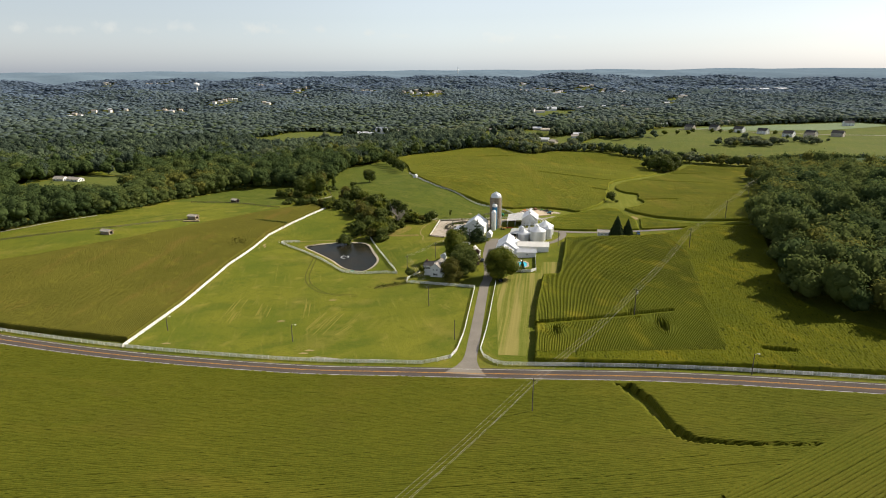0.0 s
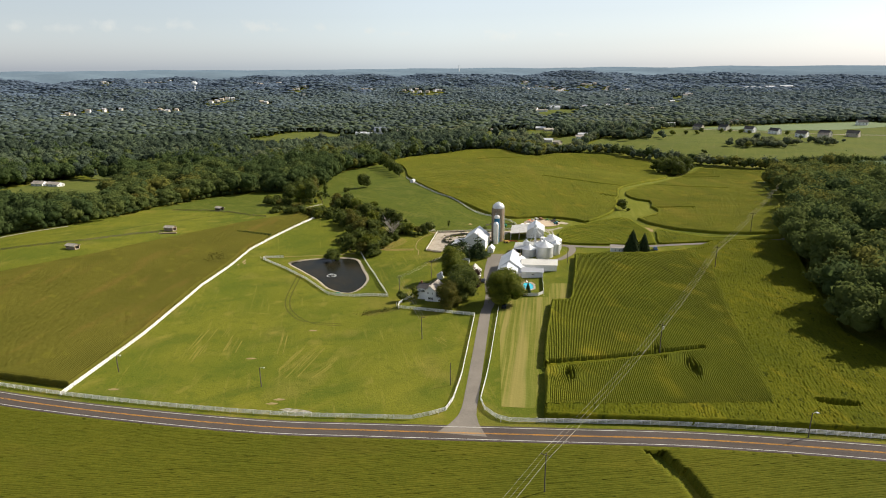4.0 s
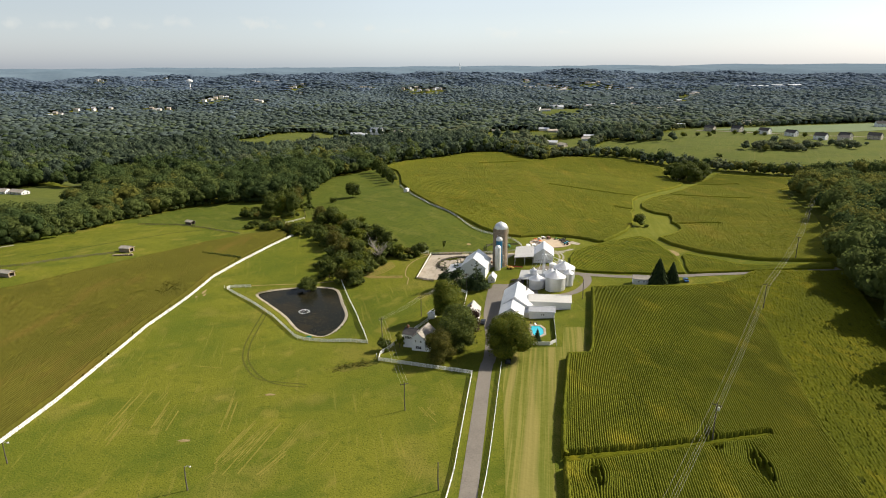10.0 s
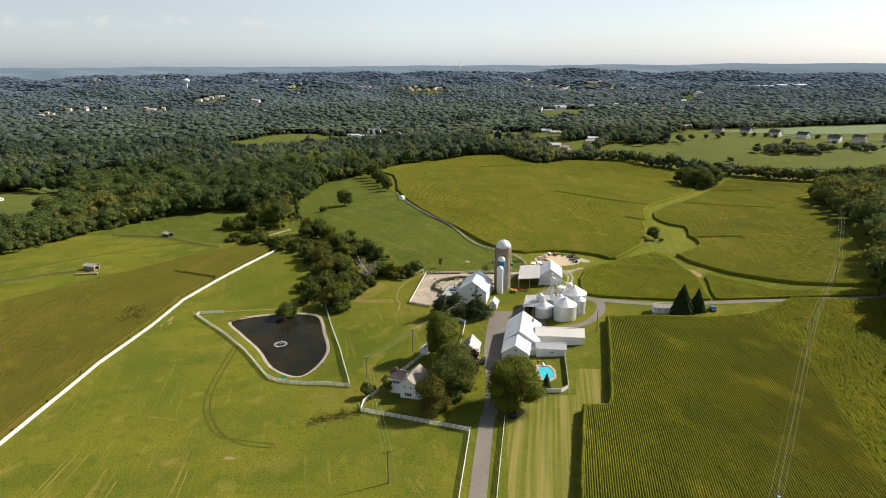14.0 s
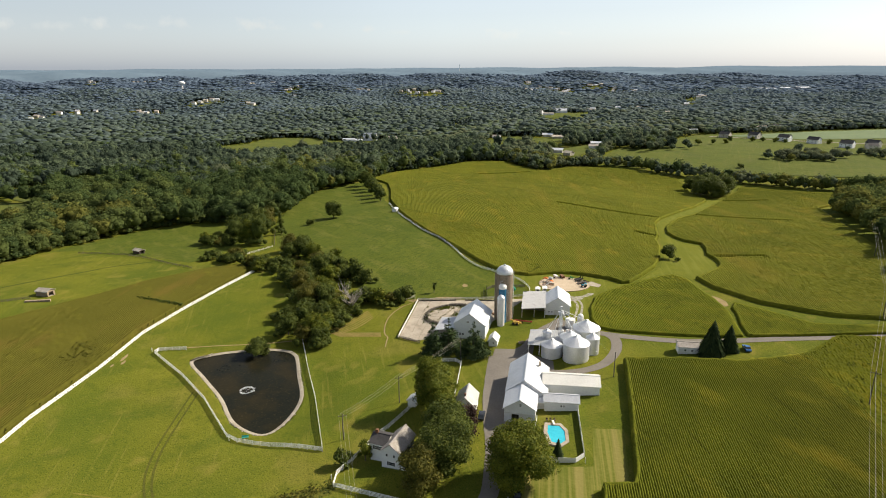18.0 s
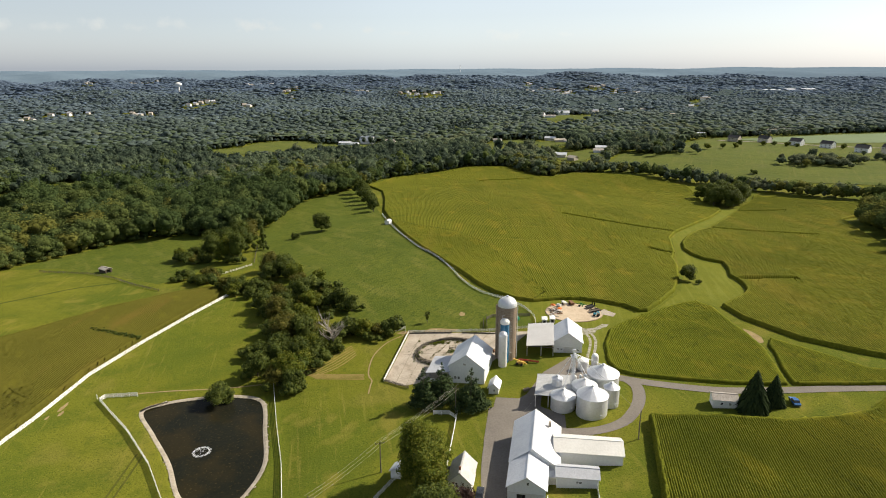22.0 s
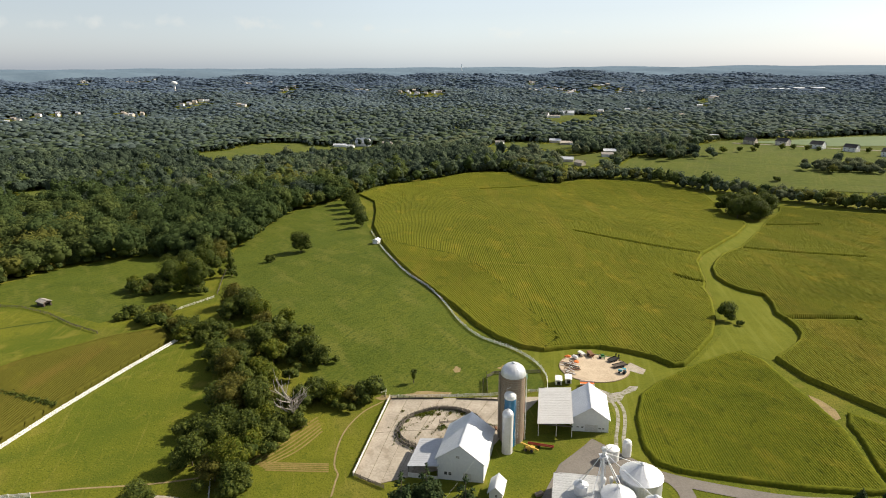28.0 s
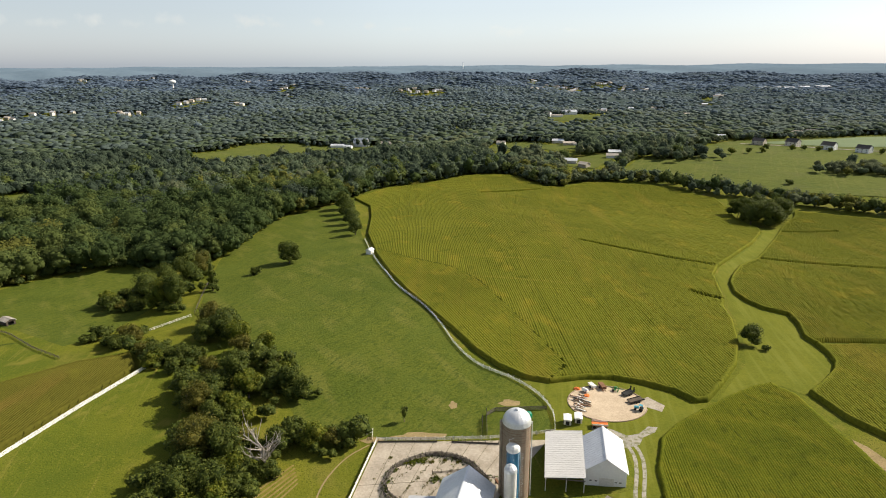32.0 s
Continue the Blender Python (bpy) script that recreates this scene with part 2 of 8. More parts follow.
SHINGLE = material("dark_shingle", (0.035, 0.033, 0.034), (0.085, 0.080, 0.078), 3, 0.35, bump=0.4)
# near-black: paints the unlit inside at openings, plain dark finish elsewhere
DARK = material("dark_opening", (0.012, 0.012, 0.012), (0.03, 0.03, 0.03), 2, 0.4)
WIRE = material("wire_metal", (0.50, 0.47, 0.38), (0.66, 0.62, 0.50), 5, 0.5, metal=0.2, rough=0.5)
RUST = material("rusty_steel", (0.12, 0.055, 0.03), (0.25, 0.13, 0.07), 2, 0.3, bump=0.3)
GLASS = material("window_glass", (0.02, 0.025, 0.03), (0.04, 0.045, 0.05), 2, 0.4, rough=0.08, spec=0.6)


# ---- helpers ----
def mesh_from(name, verts, faces, mat):
    me = bpy.data.meshes.new(name)
    verts = np.asarray(verts, dtype=np.float32)
    faces = np.asarray(faces, dtype=np.int32)
    n, k = faces.shape
    me.vertices.add(len(verts))
    me.vertices.foreach_set("co", verts.ravel())
    me.loops.add(n * k)
    me.loops.foreach_set("vertex_index", faces.ravel())
    me.polygons.add(n)
    me.polygons.foreach_set("loop_start", np.arange(0, n * k, k, dtype=np.int32))
    me.update(calc_edges=True)
    me.materials.append(mat)
    return me


def inside(poly, x, y):
    """Which of the points x, y lie in the polygon."""
    x, y = np.asarray(x, float), np.asarray(y, float)
    res = np.zeros(x.shape, bool)
    j = len(poly) - 1
    for i in range(len(poly)):
        (xi, yi), (xj, yj) = poly[i], poly[j]
        if yi != yj:
            res ^= ((yi > y) != (yj > y)) & (x < (xj - xi) * (y - yi) / (yj - yi) + xi)
        j = i
    return res


def smooth_line(pts, step):
    """A smooth curve through the given plan points, sampled at about that step."""
    pts = [Vector((*p, 0)) if len(p) == 2 else Vector(p) for p in pts]
    out = []
    for i in range(len(pts) - 1):
        p0, p1, p2, p3 = pts[max(i - 1, 0)], pts[i], pts[i + 1], pts[min(i + 2, len(pts) - 1)]
        n = max(1, int(round((p2 - p1).length / step)))
        for k in range(n):
            t = k / n
            out.append(0.5 * (2 * p1 + (p2 - p0) * t + (2 * p0 - 5 * p1 + 4 * p2 - p3) * t * t + (3 * p1 - p0 - 3 * p2 + p3) * t ** 3))
    out.append(pts[-1])
    return [(v.x, v.y) for v in out]


def closed_line(pts, step):
    n = len(pts)
    ext = [pts[-1]] + list(pts) + [pts[0], pts[1]]
    line = smooth_line(ext, step)
    start = min(range(len(line)), key=lambda i: math.dist(line[i], pts[0]))
    ends = [i for i in range(start + 3, len(line)) if math.dist(line[i], pts[0]) < 1e-6]
    return line[start:ends[0]] if ends else line[start:]


# ---- the lie of the land ----
NEAR_HILLS = [
    (-240, 90, 120, 11.8), (0, 60, 130, 8.9), (240, 90, 120, 11.7), (-120, 200, 90, 1.4),
    (30, 200, 90, 1.8), (140, 200, 90, 0.2), (-200, 380, 80, 9.1), (-90, 330, 70, -2.3),
    (10, 300, 70, 1.6), (90, 320, 60, 2.9), (220, 330, 100, 12.7), (380, 400, 140, 16.3),
    (-150, 520, 90, -3.0), (-30, 480, 80, 6.9), (60, 430, 70, 0.9), (150, 470, 80, -3.6),
    (260, 560, 110, -1.8), (-400, 450, 180, 1.6),
]
FAR_HILLS = [
    (-60, 620, 100, 1.7), (100, 620, 100, 11.1), (230, 720, 120, -13.4), (-300, 850, 220, -7.7),
    (0, 950, 200, 0.7), (350, 1000, 180, 3.0), (500, 600, 180, 1.3), (-150, 1200, 250, -13.5),
    (400, 1500, 350, -3.1), (-800, 1300, 400, -5.6),
]
WATER_Z = -8.35
POND = closed_line([(-80.8, 351.8), (-74.8, 357.5), (-63.4, 360.8), (-53.8, 361.5), (-44.8, 357.6), (-39.4, 341),
                    (-35.2, 325), (-37.4, 311), (-42.6, 305.2), (-52.7, 311.5), (-61.7, 326), (-72.0, 339.5)], 1.5)


def ease(a, b, v):
    t = np.clip((v - a) / (b - a), 0, 1)
    return t * t * (3 - 2 * t)


def pond_distance(x, y):
    """Metres to the pond's shore, negative on the water."""
    px, py = np.array(POND).T
    d = np.full(x.shape, 1e9)
    for k in range(len(px)):
        d = np.minimum(d, np.hypot(x - px[k], y - py[k]))
    return np.where(inside(POND, x, y), -d, d)


def height(x, y):
    x, y = np.asarray(x, float), np.asarray(y, float)
    z = np.full(np.broadcast(x, y).shape, -12.0)
    for cx, cy, s, a in NEAR_HILLS + FAR_HILLS:
        z = z + a * np.exp(-((x - cx) ** 2 + (y - cy) ** 2) / (2 * s * s))
    r = np.hypot(x, y)
    z = z + 70 * ease(2300, 4900, r) ** 1.15
    wave = np.sin(x / 210 + 1.3) * np.cos(y / 130 + 0.4) + 0.7 * np.sin(x / 150 - y / 105) + 0.5 * np.sin(x / 90 + y / 75 + 2)
    z = z + wave * 15 * ease(1150, 2300, r) * (1 - 0.8 * ease(3600, 4800, r))
    near = (x > -110) & (x < -5) & (y > 280) & (y < 390)
    if np.any(near):
        xs, ys, zs = np.broadcast_to(x, z.shape)[near], np.broadcast_to(y, z.shape)[near], z[near]
        d = pond_distance(xs, ys)
        k = 1 - ease(2.0, 14.0, d)
        zs = zs * (1 - k) + (WATER_Z + 0.35) * k
        z[near] = np.where(d < -0.5, WATER_Z - 0.8, zs)
    return z


def h1(x, y):
    return float(height(np.array([x]), np.array([y]))[0])


def axis(lo, fine_lo, fine_hi, hi, step, grow=1.08):
    vals = list(np.arange(fine_lo, fine_hi + 0.01, step))
    s, v = step, vals[-1]
    while v < hi:
        s *= grow
        v += s
        vals.append(v)
    s, v, low = step, vals[0], []
    while v > lo:
        s *= grow
        v -= s
        low.append(v)
    return np.array(low[::-1] + vals)


gx = axis(-6500, -320, 400, 6500, 4.0)
gy = axis(-800, 60, 720, 5600, 4.0, 1.06)
gx = np.unique(np.concatenate([gx, np.arange(-92.0, -26.0, 1.0)]).round(3))
gy = np.unique(np.concatenate([gy, np.arange(296.0, 370.0, 1.0)]).round(3))
X, Y = np.meshgrid(gx, gy)
Z = height(X, Y)
nx, ny = len(gx), len(gy)
idx = np.arange(nx * ny).reshape(ny, nx)
quads = np.stack([idx[:-1, :-1], idx[:-1, 1:], idx[1:, 1:], idx[1:, :-1]], -1).reshape(-1, 4)
ground_me = mesh_from("ground", np.stack([X, Y, Z], -1).reshape(-1, 3), quads, GRASS)
ground_me.polygons.foreach_set("use_smooth", np.ones(len(ground_me.polygons), bool))
ground = tagged(new("ground", ground_me), "rolling green pasture land reaching to the horizon", "ground", kind="structure")


def strip(name, line, width, mat, up, label="", category="", kind="structure", offset=0.0, across=2):
    """A band draped over the ground along a plan line."""
    pts = np.array(line)
    d = np.gradient(pts, axis=0)
    d /= np.linalg.norm(d, axis=1)[:, None]
    nrm = np.stack([-d[:, 1], d[:, 0]], 1)
    w = np.broadcast_to(np.asarray(width, float), (len(pts),))
    vs = []
    for k in range(across + 1):
        o = offset + (k / across - 0.5) * w
        p = pts + nrm * o[:, None]
        vs.append(np.column_stack([p, height(p[:, 0], p[:, 1]) + up]))
    v = np.stack(vs, 1).reshape(-1, 3)
    m = across + 1
    i = np.arange(len(pts) * m).reshape(len(pts), m)
    q = np.stack([i[:-1, :-1], i[:-1, 1:], i[1:, 1:], i[1:, :-1]], -1).reshape(-1, 4)[:, ::-1]
    ob = new(name, mesh_from(name, v, q, mat))
    return tagged(ob, label, category, kind=kind)


def patch(name, poly, mat, up, label="", category="", step=3.0, kind="structure"):
    """An area of ground cover draped over the land, with its outline kept."""
    bm = bmesh.new()
    face = bm.faces.new([bm.verts.new((x, y, 0)) for x, y in poly])
    xs, ys = [p[0] for p in poly], [p[1] for p in poly]
    for axis_no, lo, hi in ((0, min(xs), max(xs)), (1, min(ys), max(ys))):
        c = lo + step
        while c < hi:
            co, no = ((c, 0, 0), (1, 0, 0)) if axis_no == 0 else ((0, c, 0), (0, 1, 0))
            bmesh.ops.bisect_plane(bm, geom=bm.verts[:] + bm.edges[:] + bm.faces[:], plane_co=co, plane_no=no)
            c += step
    bmesh.ops.recalc_face_normals(bm, faces=bm.faces)
    co = np.array([v.co[:] for v in bm.verts])
    z = height(co[:, 0], co[:, 1]) + up
    for v, zz in zip(bm.verts, z):
        v.co.z = zz
    bm.normal_update()
    if bm.faces[:] and sum(f.normal.z for f in bm.faces) < 0:
        bmesh.ops.reverse_faces(bm, faces=bm.faces)
    me = bpy.data.meshes.new(name)
    bm.to_mesh(me)
    bm.free()
    me.materials.append(mat)
    return tagged(new(name, me), label, category, kind=kind)


# ---- road, driveway, yards ----
ROAD = smooth_line([(-520, 325), (-330, 262), (-230, 232), (-161, 209.4), (-111.4, 195.4), (-52, 183.8), (-15.3, 180.2), (29, 176.4), (71.5, 172), (127, 161),
                    (190, 146), (300, 112), (520, 20)], 4)
strip("road", ROAD, 7.6, ASPHALT, 0.06, "two-lane asphalt country road with orange centre lines", "road")
for side in (-1, 1):
    strip("road_edge_line", ROAD, 0.16, PAINTWHITE, 0.10, "white painted edge line on the asphalt", "road marking", offset=side * 2.95, across=1)
    strip("road_centre_line", ROAD, 0.14, PAINTYELLOW, 0.10, "orange-yellow painted centre line on the asphalt", "road marking", offset=side * 0.16, across=1)
DRIVEWAY = smooth_line([(6.6, 177.5), (9.2, 192), (13.3, 224.3), (18.6, 266.7), (20.6, 275.4), (23.9, 300.8), (25.8, 320.9), (30.5, 345), (32, 352)], 3)
drive_w = np.interp(np.array(DRIVEWAY)[:, 1], [177, 183, 189, 270, 290, 305, 325, 352], [14, 7.5, 4.2, 4.2, 4.6, 7.5, 9, 9])
strip("driveway", DRIVEWAY, drive_w, DRIVE, 0.085, "grey worn asphalt driveway between white fences", "driveway", across=3)

# ---- crops ----
def crop_rows(name, poly, heading, spacing, step, tall, mat, label, category="corn field", holes=(), centre=None, seed=1, base=0.05, depth=0.80, joins=(), gaps=(), rough=0.055, uneven=0.08, stray=0.04):
    """Rows of a standing crop, each a ragged leafy ridge, inside a plan polygon."""
    rng = np.random.default_rng(seed)
    px, py = np.array(poly).T
    if centre is None:
        a = radians(heading)
        ux, uy, vx, vy = math.sin(a), math.cos(a), math.cos(a), -math.sin(a)
        pu, pv = px * ux + py * uy, px * vx + py * vy
        u, v = np.arange(pu.min(), pu.max(), step), np.arange(pv.min(), pv.max(), spacing)
        U, V = np.meshgrid(u, v)
        V = V + 0.25 * np.sin(U / 13 + 0.02 * V) + rng.normal(0, stray * spacing, (len(v), 1))
        for qx, qy, wide, far in gaps:
            du, dv = U - (qx * ux + qy * uy), V - (qx * vx + qy * vy)
            V = V + wide * np.tanh(dv / 0.8) * np.exp(-(dv / 5.0) ** 2) * np.exp(-(du / far) ** 2)
        cx, cy = U * ux + V * vx, U * uy + V * vy
        nxv, nyv = np.full(U.shape, vx), np.full(U.shape, vy)
    else:
        r = np.hypot(px - centre[0], py - centre[1])
        v = np.arange(max(1.0, r.min() if not inside(poly, np.array([centre[0]]), np.array([centre[1]]))[0] else 1.0), r.max(), spacing)
        n = int(2 * math.pi * v.max() * 0.7 / step)
        th = np.linspace(0, 2 * math.pi, n)
        TH, V = np.meshgrid(th, v)
        cx, cy = centre[0] + V * np.cos(TH), centre[1] + V * np.sin(TH)
        nxv, nyv = np.cos(TH), np.sin(TH)
    m = inside(poly, cx, cy)
    for hole in holes:
        m &= ~inside(hole, cx, cy)
    z = height(cx, cy)
    j = rng.normal(0, rough, (3,) + cx.shape)
    top = z + tall * (0.99 - uneven * rng.random(cx.shape) ** 2)
    half = spacing * 0.47
    full = m.copy()
    for other in joins:
        full |= inside(other, cx, cy)
    inner = full.copy()
    for ax in (0, 1):
        for d in (-1, 1):
            inner &= np.roll(full, d, ax)
    low = z + np.where(inner, tall * (depth + rng.normal(0, 0.035, cx.shape)), base)
    top = np.where(inner, top, z + tall * rng.uniform(0.6, 0.9, cx.shape))
    top = np.where(np.roll(full, 1, 1) & np.roll(full, -1, 1), top, z + 0.2)
    w = spacing * 0.20
    P3 = np.stack([np.stack([cx - nxv * half, cy - nyv * half, low], -1),
                   np.stack([cx + nxv * (j[0] - w), cy + nyv * (j[0] - w), top + 0.6 * j[2]], -1),
                   np.stack([cx + nxv * (j[1] + w), cy + nyv * (j[1] + w), top - 0.6 * j[2]], -1),
                   np.stack([cx + nxv * half, cy + nyv * half, low], -1)], 2)
    k = np.arange(cx.size * 4).reshape(cx.shape + (4,))
    ok = m[:, :-1] & m[:, 1:]
    a0, a1 = k[:, :-1][ok], k[:, 1:][ok]
    q = np.concatenate([np.stack([a0[:, i], a1[:, i], a1[:, i + 1], a0[:, i + 1]], 1) for i in range(3)])
    used, inv = np.unique(q, return_inverse=True)
    v1, q1 = P3.reshape(-1, 3)[used], inv.reshape(q.shape)
    # the outermost plants stand as a leafy edge round the field
    ring = np.array([(a[0] + (b[0] - a[0]) * f, a[1] + (b[1] - a[1]) * f) for a, b in zip(poly, list(poly[1:]) + [poly[0]])
                     for f in np.arange(0, 1, 0.7 / max(0.7, math.dist(a, b)))])
    ahead = np.roll(ring, -2, 0) - np.roll(ring, 2, 0)
    ahead /= np.linalg.norm(ahead, axis=1)[:, None] + 1e-9
    area = 0.5 * np.sum(px * np.roll(py, -1) - np.roll(px, -1) * py)
    inward = np.stack([-ahead[:, 1], ahead[:, 0]], 1) * (1 if area > 0 else -1)
    zr = height(ring[:, 0], ring[:, 1])
    cols = []
    for off, up in ((-0.15, 0.02), (0.0, 0.55), (0.35, 0.98), (0.8, 1.0), (1.5, depth)):
        jit = rng.normal(0, 0.10, (len(ring), 2)) if up > 0.1 else 0
        lift = tall * up * (1 + (rng.normal(0, 0.05, len(ring)) if up > 0.1 else 0))
        cols.append(np.column_stack([ring + inward * off + jit, zr + lift]))
    v2 = np.stack(cols, 1).reshape(-1, 3)
    n = len(ring)
    keep = np.ones(n, bool)
    for other in list(joins) + list(holes):
        keep &= ~inside(other, ring[:, 0] - inward[:, 0] * 0.8, ring[:, 1] - inward[:, 1] * 0.8)
    a0 = np.where(keep)[0]
    a1 = (a0 + 1) % n
    q2 = np.concatenate([np.stack([a0 * 5 + i, a1 * 5 + i, a1 * 5 + i + 1, a0 * 5 + i + 1], 1) for i in range(4)])
    ob = new(name, mesh_from(name, np.concatenate([v1, v2]), np.concatenate([q1, q2 + len(v1)]), mat))
    return tagged(ob, label, category, kind="stuff")


MAIN_CORN = [(30.2, 189.0), (62, 187.5), (92.6, 186.2), (94, 190), (106, 240), (119, 290), (121, 316), (127, 331), (119, 328.5), (110, 327.5), (101, 327.5), (86, 332), (68, 334.6),
             (61.5, 305), (54.2, 275), (52.8, 271.8), (45.8, 271.9), (38, 238), (35, 222), (33, 205)]
LANE_GAP = [(30, 212.5), (56, 216), (88, 221.2), (88, 223), (56, 218.4), (30, 216.5)]
POLE_GAPS = [[(78.6, 204), (79.5, 203), (80.0, 209), (79.0, 215), (78.2, 209)], [(72.0, 217), (72.9, 216), (73.3, 221), (72.4, 225), (71.8, 221)], [(40.2, 204.5), (40.9, 203.5), (41.3, 208), (40.5, 211.5), (39.9, 208)]]
HEADLAND = [(30.4, 189.8), (29.2, 183.5), (60, 180), (90.5, 175.8), (132, 168), (190, 155), (260, 150), (260, 170), (150, 196), (141, 205), (137, 228), (155, 283), (172, 330), (158, 336), (140, 341.5), (131, 335), (123, 329.5), (119.5, 316), (117.5, 290), (104.5, 240), (92.5, 190), (92, 187), (62, 188.3)]
crop_rows("corn_field", MAIN_CORN, 9.5, 0.56, 0.5, 2.5, CORN, "tall green corn standing in straight rows", holes=[LANE_GAP] + POLE_GAPS, seed=3, joins=[HEADLAND], depth=0.82, rough=0.035, uneven=0.10, gaps=((79, 209, 1.5, 6), (72.5, 220.8, 1.3, 5), (40.6, 208, 1.2, 5)))
crop_rows("headland_corn_field", HEADLAND, 14, 0.85, 0.6, 2.4, BEAN, "dense yellow-green corn running up to the wood", depth=0.93, rough=0.13, uneven=0.16, joins=[MAIN_CORN], seed=10, holes=[[(104, 186), (113, 183), (114, 184.5), (105, 187.5)]])
crop_rows("lane_weeds", [(34.5, 213.4), (56, 216.2), (88, 221.4), (88, 223), (56, 218.4), (34.5, 216.2)], 84, 0.6, 0.4, 1.5, BEAN, "bright yellow-green low growth in the lane through the corn", "weeds", seed=23, depth=0.9, rough=0.12, uneven=0.2)
SOUTH = [(p[0], p[1] - 7.0) for p in ROAD if -250 < p[0] < 260]
SOUTH_CORN = SOUTH + [(240, 70), (-240, 70)]
DITCH = [(51.5, 167), (53.5, 167), (57.3, 156), (59.2, 142), (61.5, 136.6), (70, 134.3), (78, 133.4), (92, 132.5), (92, 132.2), (78, 132.8), (69, 133.6), (60.3, 135.4), (57.8, 142), (55.6, 154)]
CORNER = [(59, 115.5), (82, 127.5), (111, 142.5), (149, 159.5), (160, 130), (160, 90), (70, 90)]
crop_rows("front_corn_field", SOUTH_CORN, 84, 0.75, 0.9, 2.2, FRONTCORN, "dense olive-green corn south of the road", holes=[DITCH, [(60, 114), (84, 126), (113, 141), (150, 158), (160, 130), (160, 90), (70, 90)]], seed=4, depth=0.88, joins=[CORNER])
crop_rows("corner_corn_field", CORNER, 62, 0.95, 0.8, 2.3, FRONTCORN, "corn in clear diagonal rows south of the road", seed=14, joins=[SOUTH_CORN])
LEFT_CORN = [(-113.5, 207), (-113.2, 255), (-114.5, 280), (-114.5, 312), (-111, 345), (-109.8, 373), (-104, 398), (-89, 448), (-96, 458), (-112, 452), (-132, 432), (-146, 408), (-160, 386), (-182, 352), (-215, 318), (-260, 290), (-300, 270), (-230, 240), (-161, 219)]
crop_rows("ripening_corn_field", LEFT_CORN, 0, 0.85, 0.8, 2.0, RIPE, "ripening olive-brown corn beside a white fence", base=1.1, depth=0.84, seed=5, holes=[[(-131.5, 452.5), (-125.8, 460.5), (-125, 462.5), (-131, 454.5)]])
HILL_WEST = [(-33, 631), (-21, 576), (-11, 542), (-1, 515), (9, 494), (19, 474), (27, 456), (34, 445), (42, 437), (50, 434), (57, 445), (47.5, 477), (40.5, 499), (32, 525), (19, 547), (-5, 567), (-24, 590)]
HILL_CORN = [(-33, 631), (-24, 590), (-5, 567), (19, 547), (32, 525), (40.5, 499), (47.5, 477), (57, 445), (50, 434), (62, 437), (70, 437), (79, 433.5), (87, 428), (91, 421.5), (95, 422), (104, 433), (115, 448), (124, 467), (131, 488), (134, 504), (138, 512),
             (144, 534), (147.5, 547), (156, 562.5), (175, 587), (205, 628), (233, 674), (237, 687), (234, 712), (245, 752), (250, 793), (229, 820), (210, 843), (170, 855), (148, 855), (127, 833), (106, 834), (94, 862), (80, 896), (57, 906), (33, 898), (-1, 860), (-43, 833), (-63, 782), (-45, 740), (-38, 690)]
TERRACES = [[(93, 603.5), (114, 587.5), (135, 574.5), (156, 564.5), (156, 562.8), (135, 572.6), (114, 585.6), (93, 602)], [(127, 522.5), (131.4, 517), (139, 512), (138.5, 510.6), (131, 515.4), (126.5, 521)], [(46, 802), (72, 809), (102, 823), (102, 820), (72, 806), (46, 799)]]
crop_rows("hill_corn_field", HILL_CORN, -3, 0.95, 1.1, 1.6, HILLCORN, "broad hill of yellow-green corn in rows", seed=6, depth=0.885, stray=0.06, holes=TERRACES, joins=[HILL_WEST])
crop_rows("hill_headland_corn_field", HILL_WEST, -21, 0.95, 1.1, 1.6, HILLCORN, "paler corn in rows along the white hill fence", seed=16, depth=0.90, joins=[HILL_CORN])
PATCH_CORN = [(74.5, 402), (69, 388), (66.5, 373), (67.5, 366), (72, 362), (82, 358), (96, 353), (110, 349.8), (113.5, 349.8), (116, 360), (120, 376), (121.5, 392), (121.5, 406), (122.5, 424), (119, 433.5), (112, 431), (103, 425.5), (90.5, 416.5), (80, 408)]
crop_rows("yard_corn_field", PATCH_CORN, 6, 0.62, 0.6, 1.0, YARDCORN, "rows of yellow-green corn beside the farm lane", seed=7, depth=0.84)
EAST_CORN = [(127, 426), (128, 409), (136, 384), (148, 368), (154, 362), (167, 356), (182, 352), (202, 392), (235, 460), (300, 625), (372, 672), (335, 700), (292, 742), (282, 724), (254, 688), (232, 653), (199, 602), (184.5, 581), (167.5, 564), (157, 548), (150.5, 536), (146.5, 522), (147, 511), (150, 502), (157, 495),
             (154.5, 483), (150, 471), (150.5, 464), (149.5, 455), (147, 447), (143, 441), (136, 434)]
crop_rows("east_corn_field", EAST_CORN, 10, 0.76, 1.2, 1.6, HILLCORN, "green corn running up to the wood", seed=8, depth=0.87, stray=0.04, holes=[[(187, 583), (204, 577), (225, 571), (246, 563.5), (246, 561.5), (225, 569), (204, 575), (187, 581)], [(151, 465.6), (165, 464.4), (177, 461.8), (177, 460), (165, 462.6), (151, 463.8)], [(245, 674), (263, 672.3), (285, 674), (285, 671.8), (263, 670), (245, 671.6)]])
LANE_CORN = [(116, 349), (134, 346.5), (156, 344), (174, 341), (178, 349), (161, 350.5), (149, 354), (141.4, 357), (135.4, 370), (130, 380), (126.5, 386), (123, 380), (121.8, 374), (117.4, 360.5), (115, 350)]
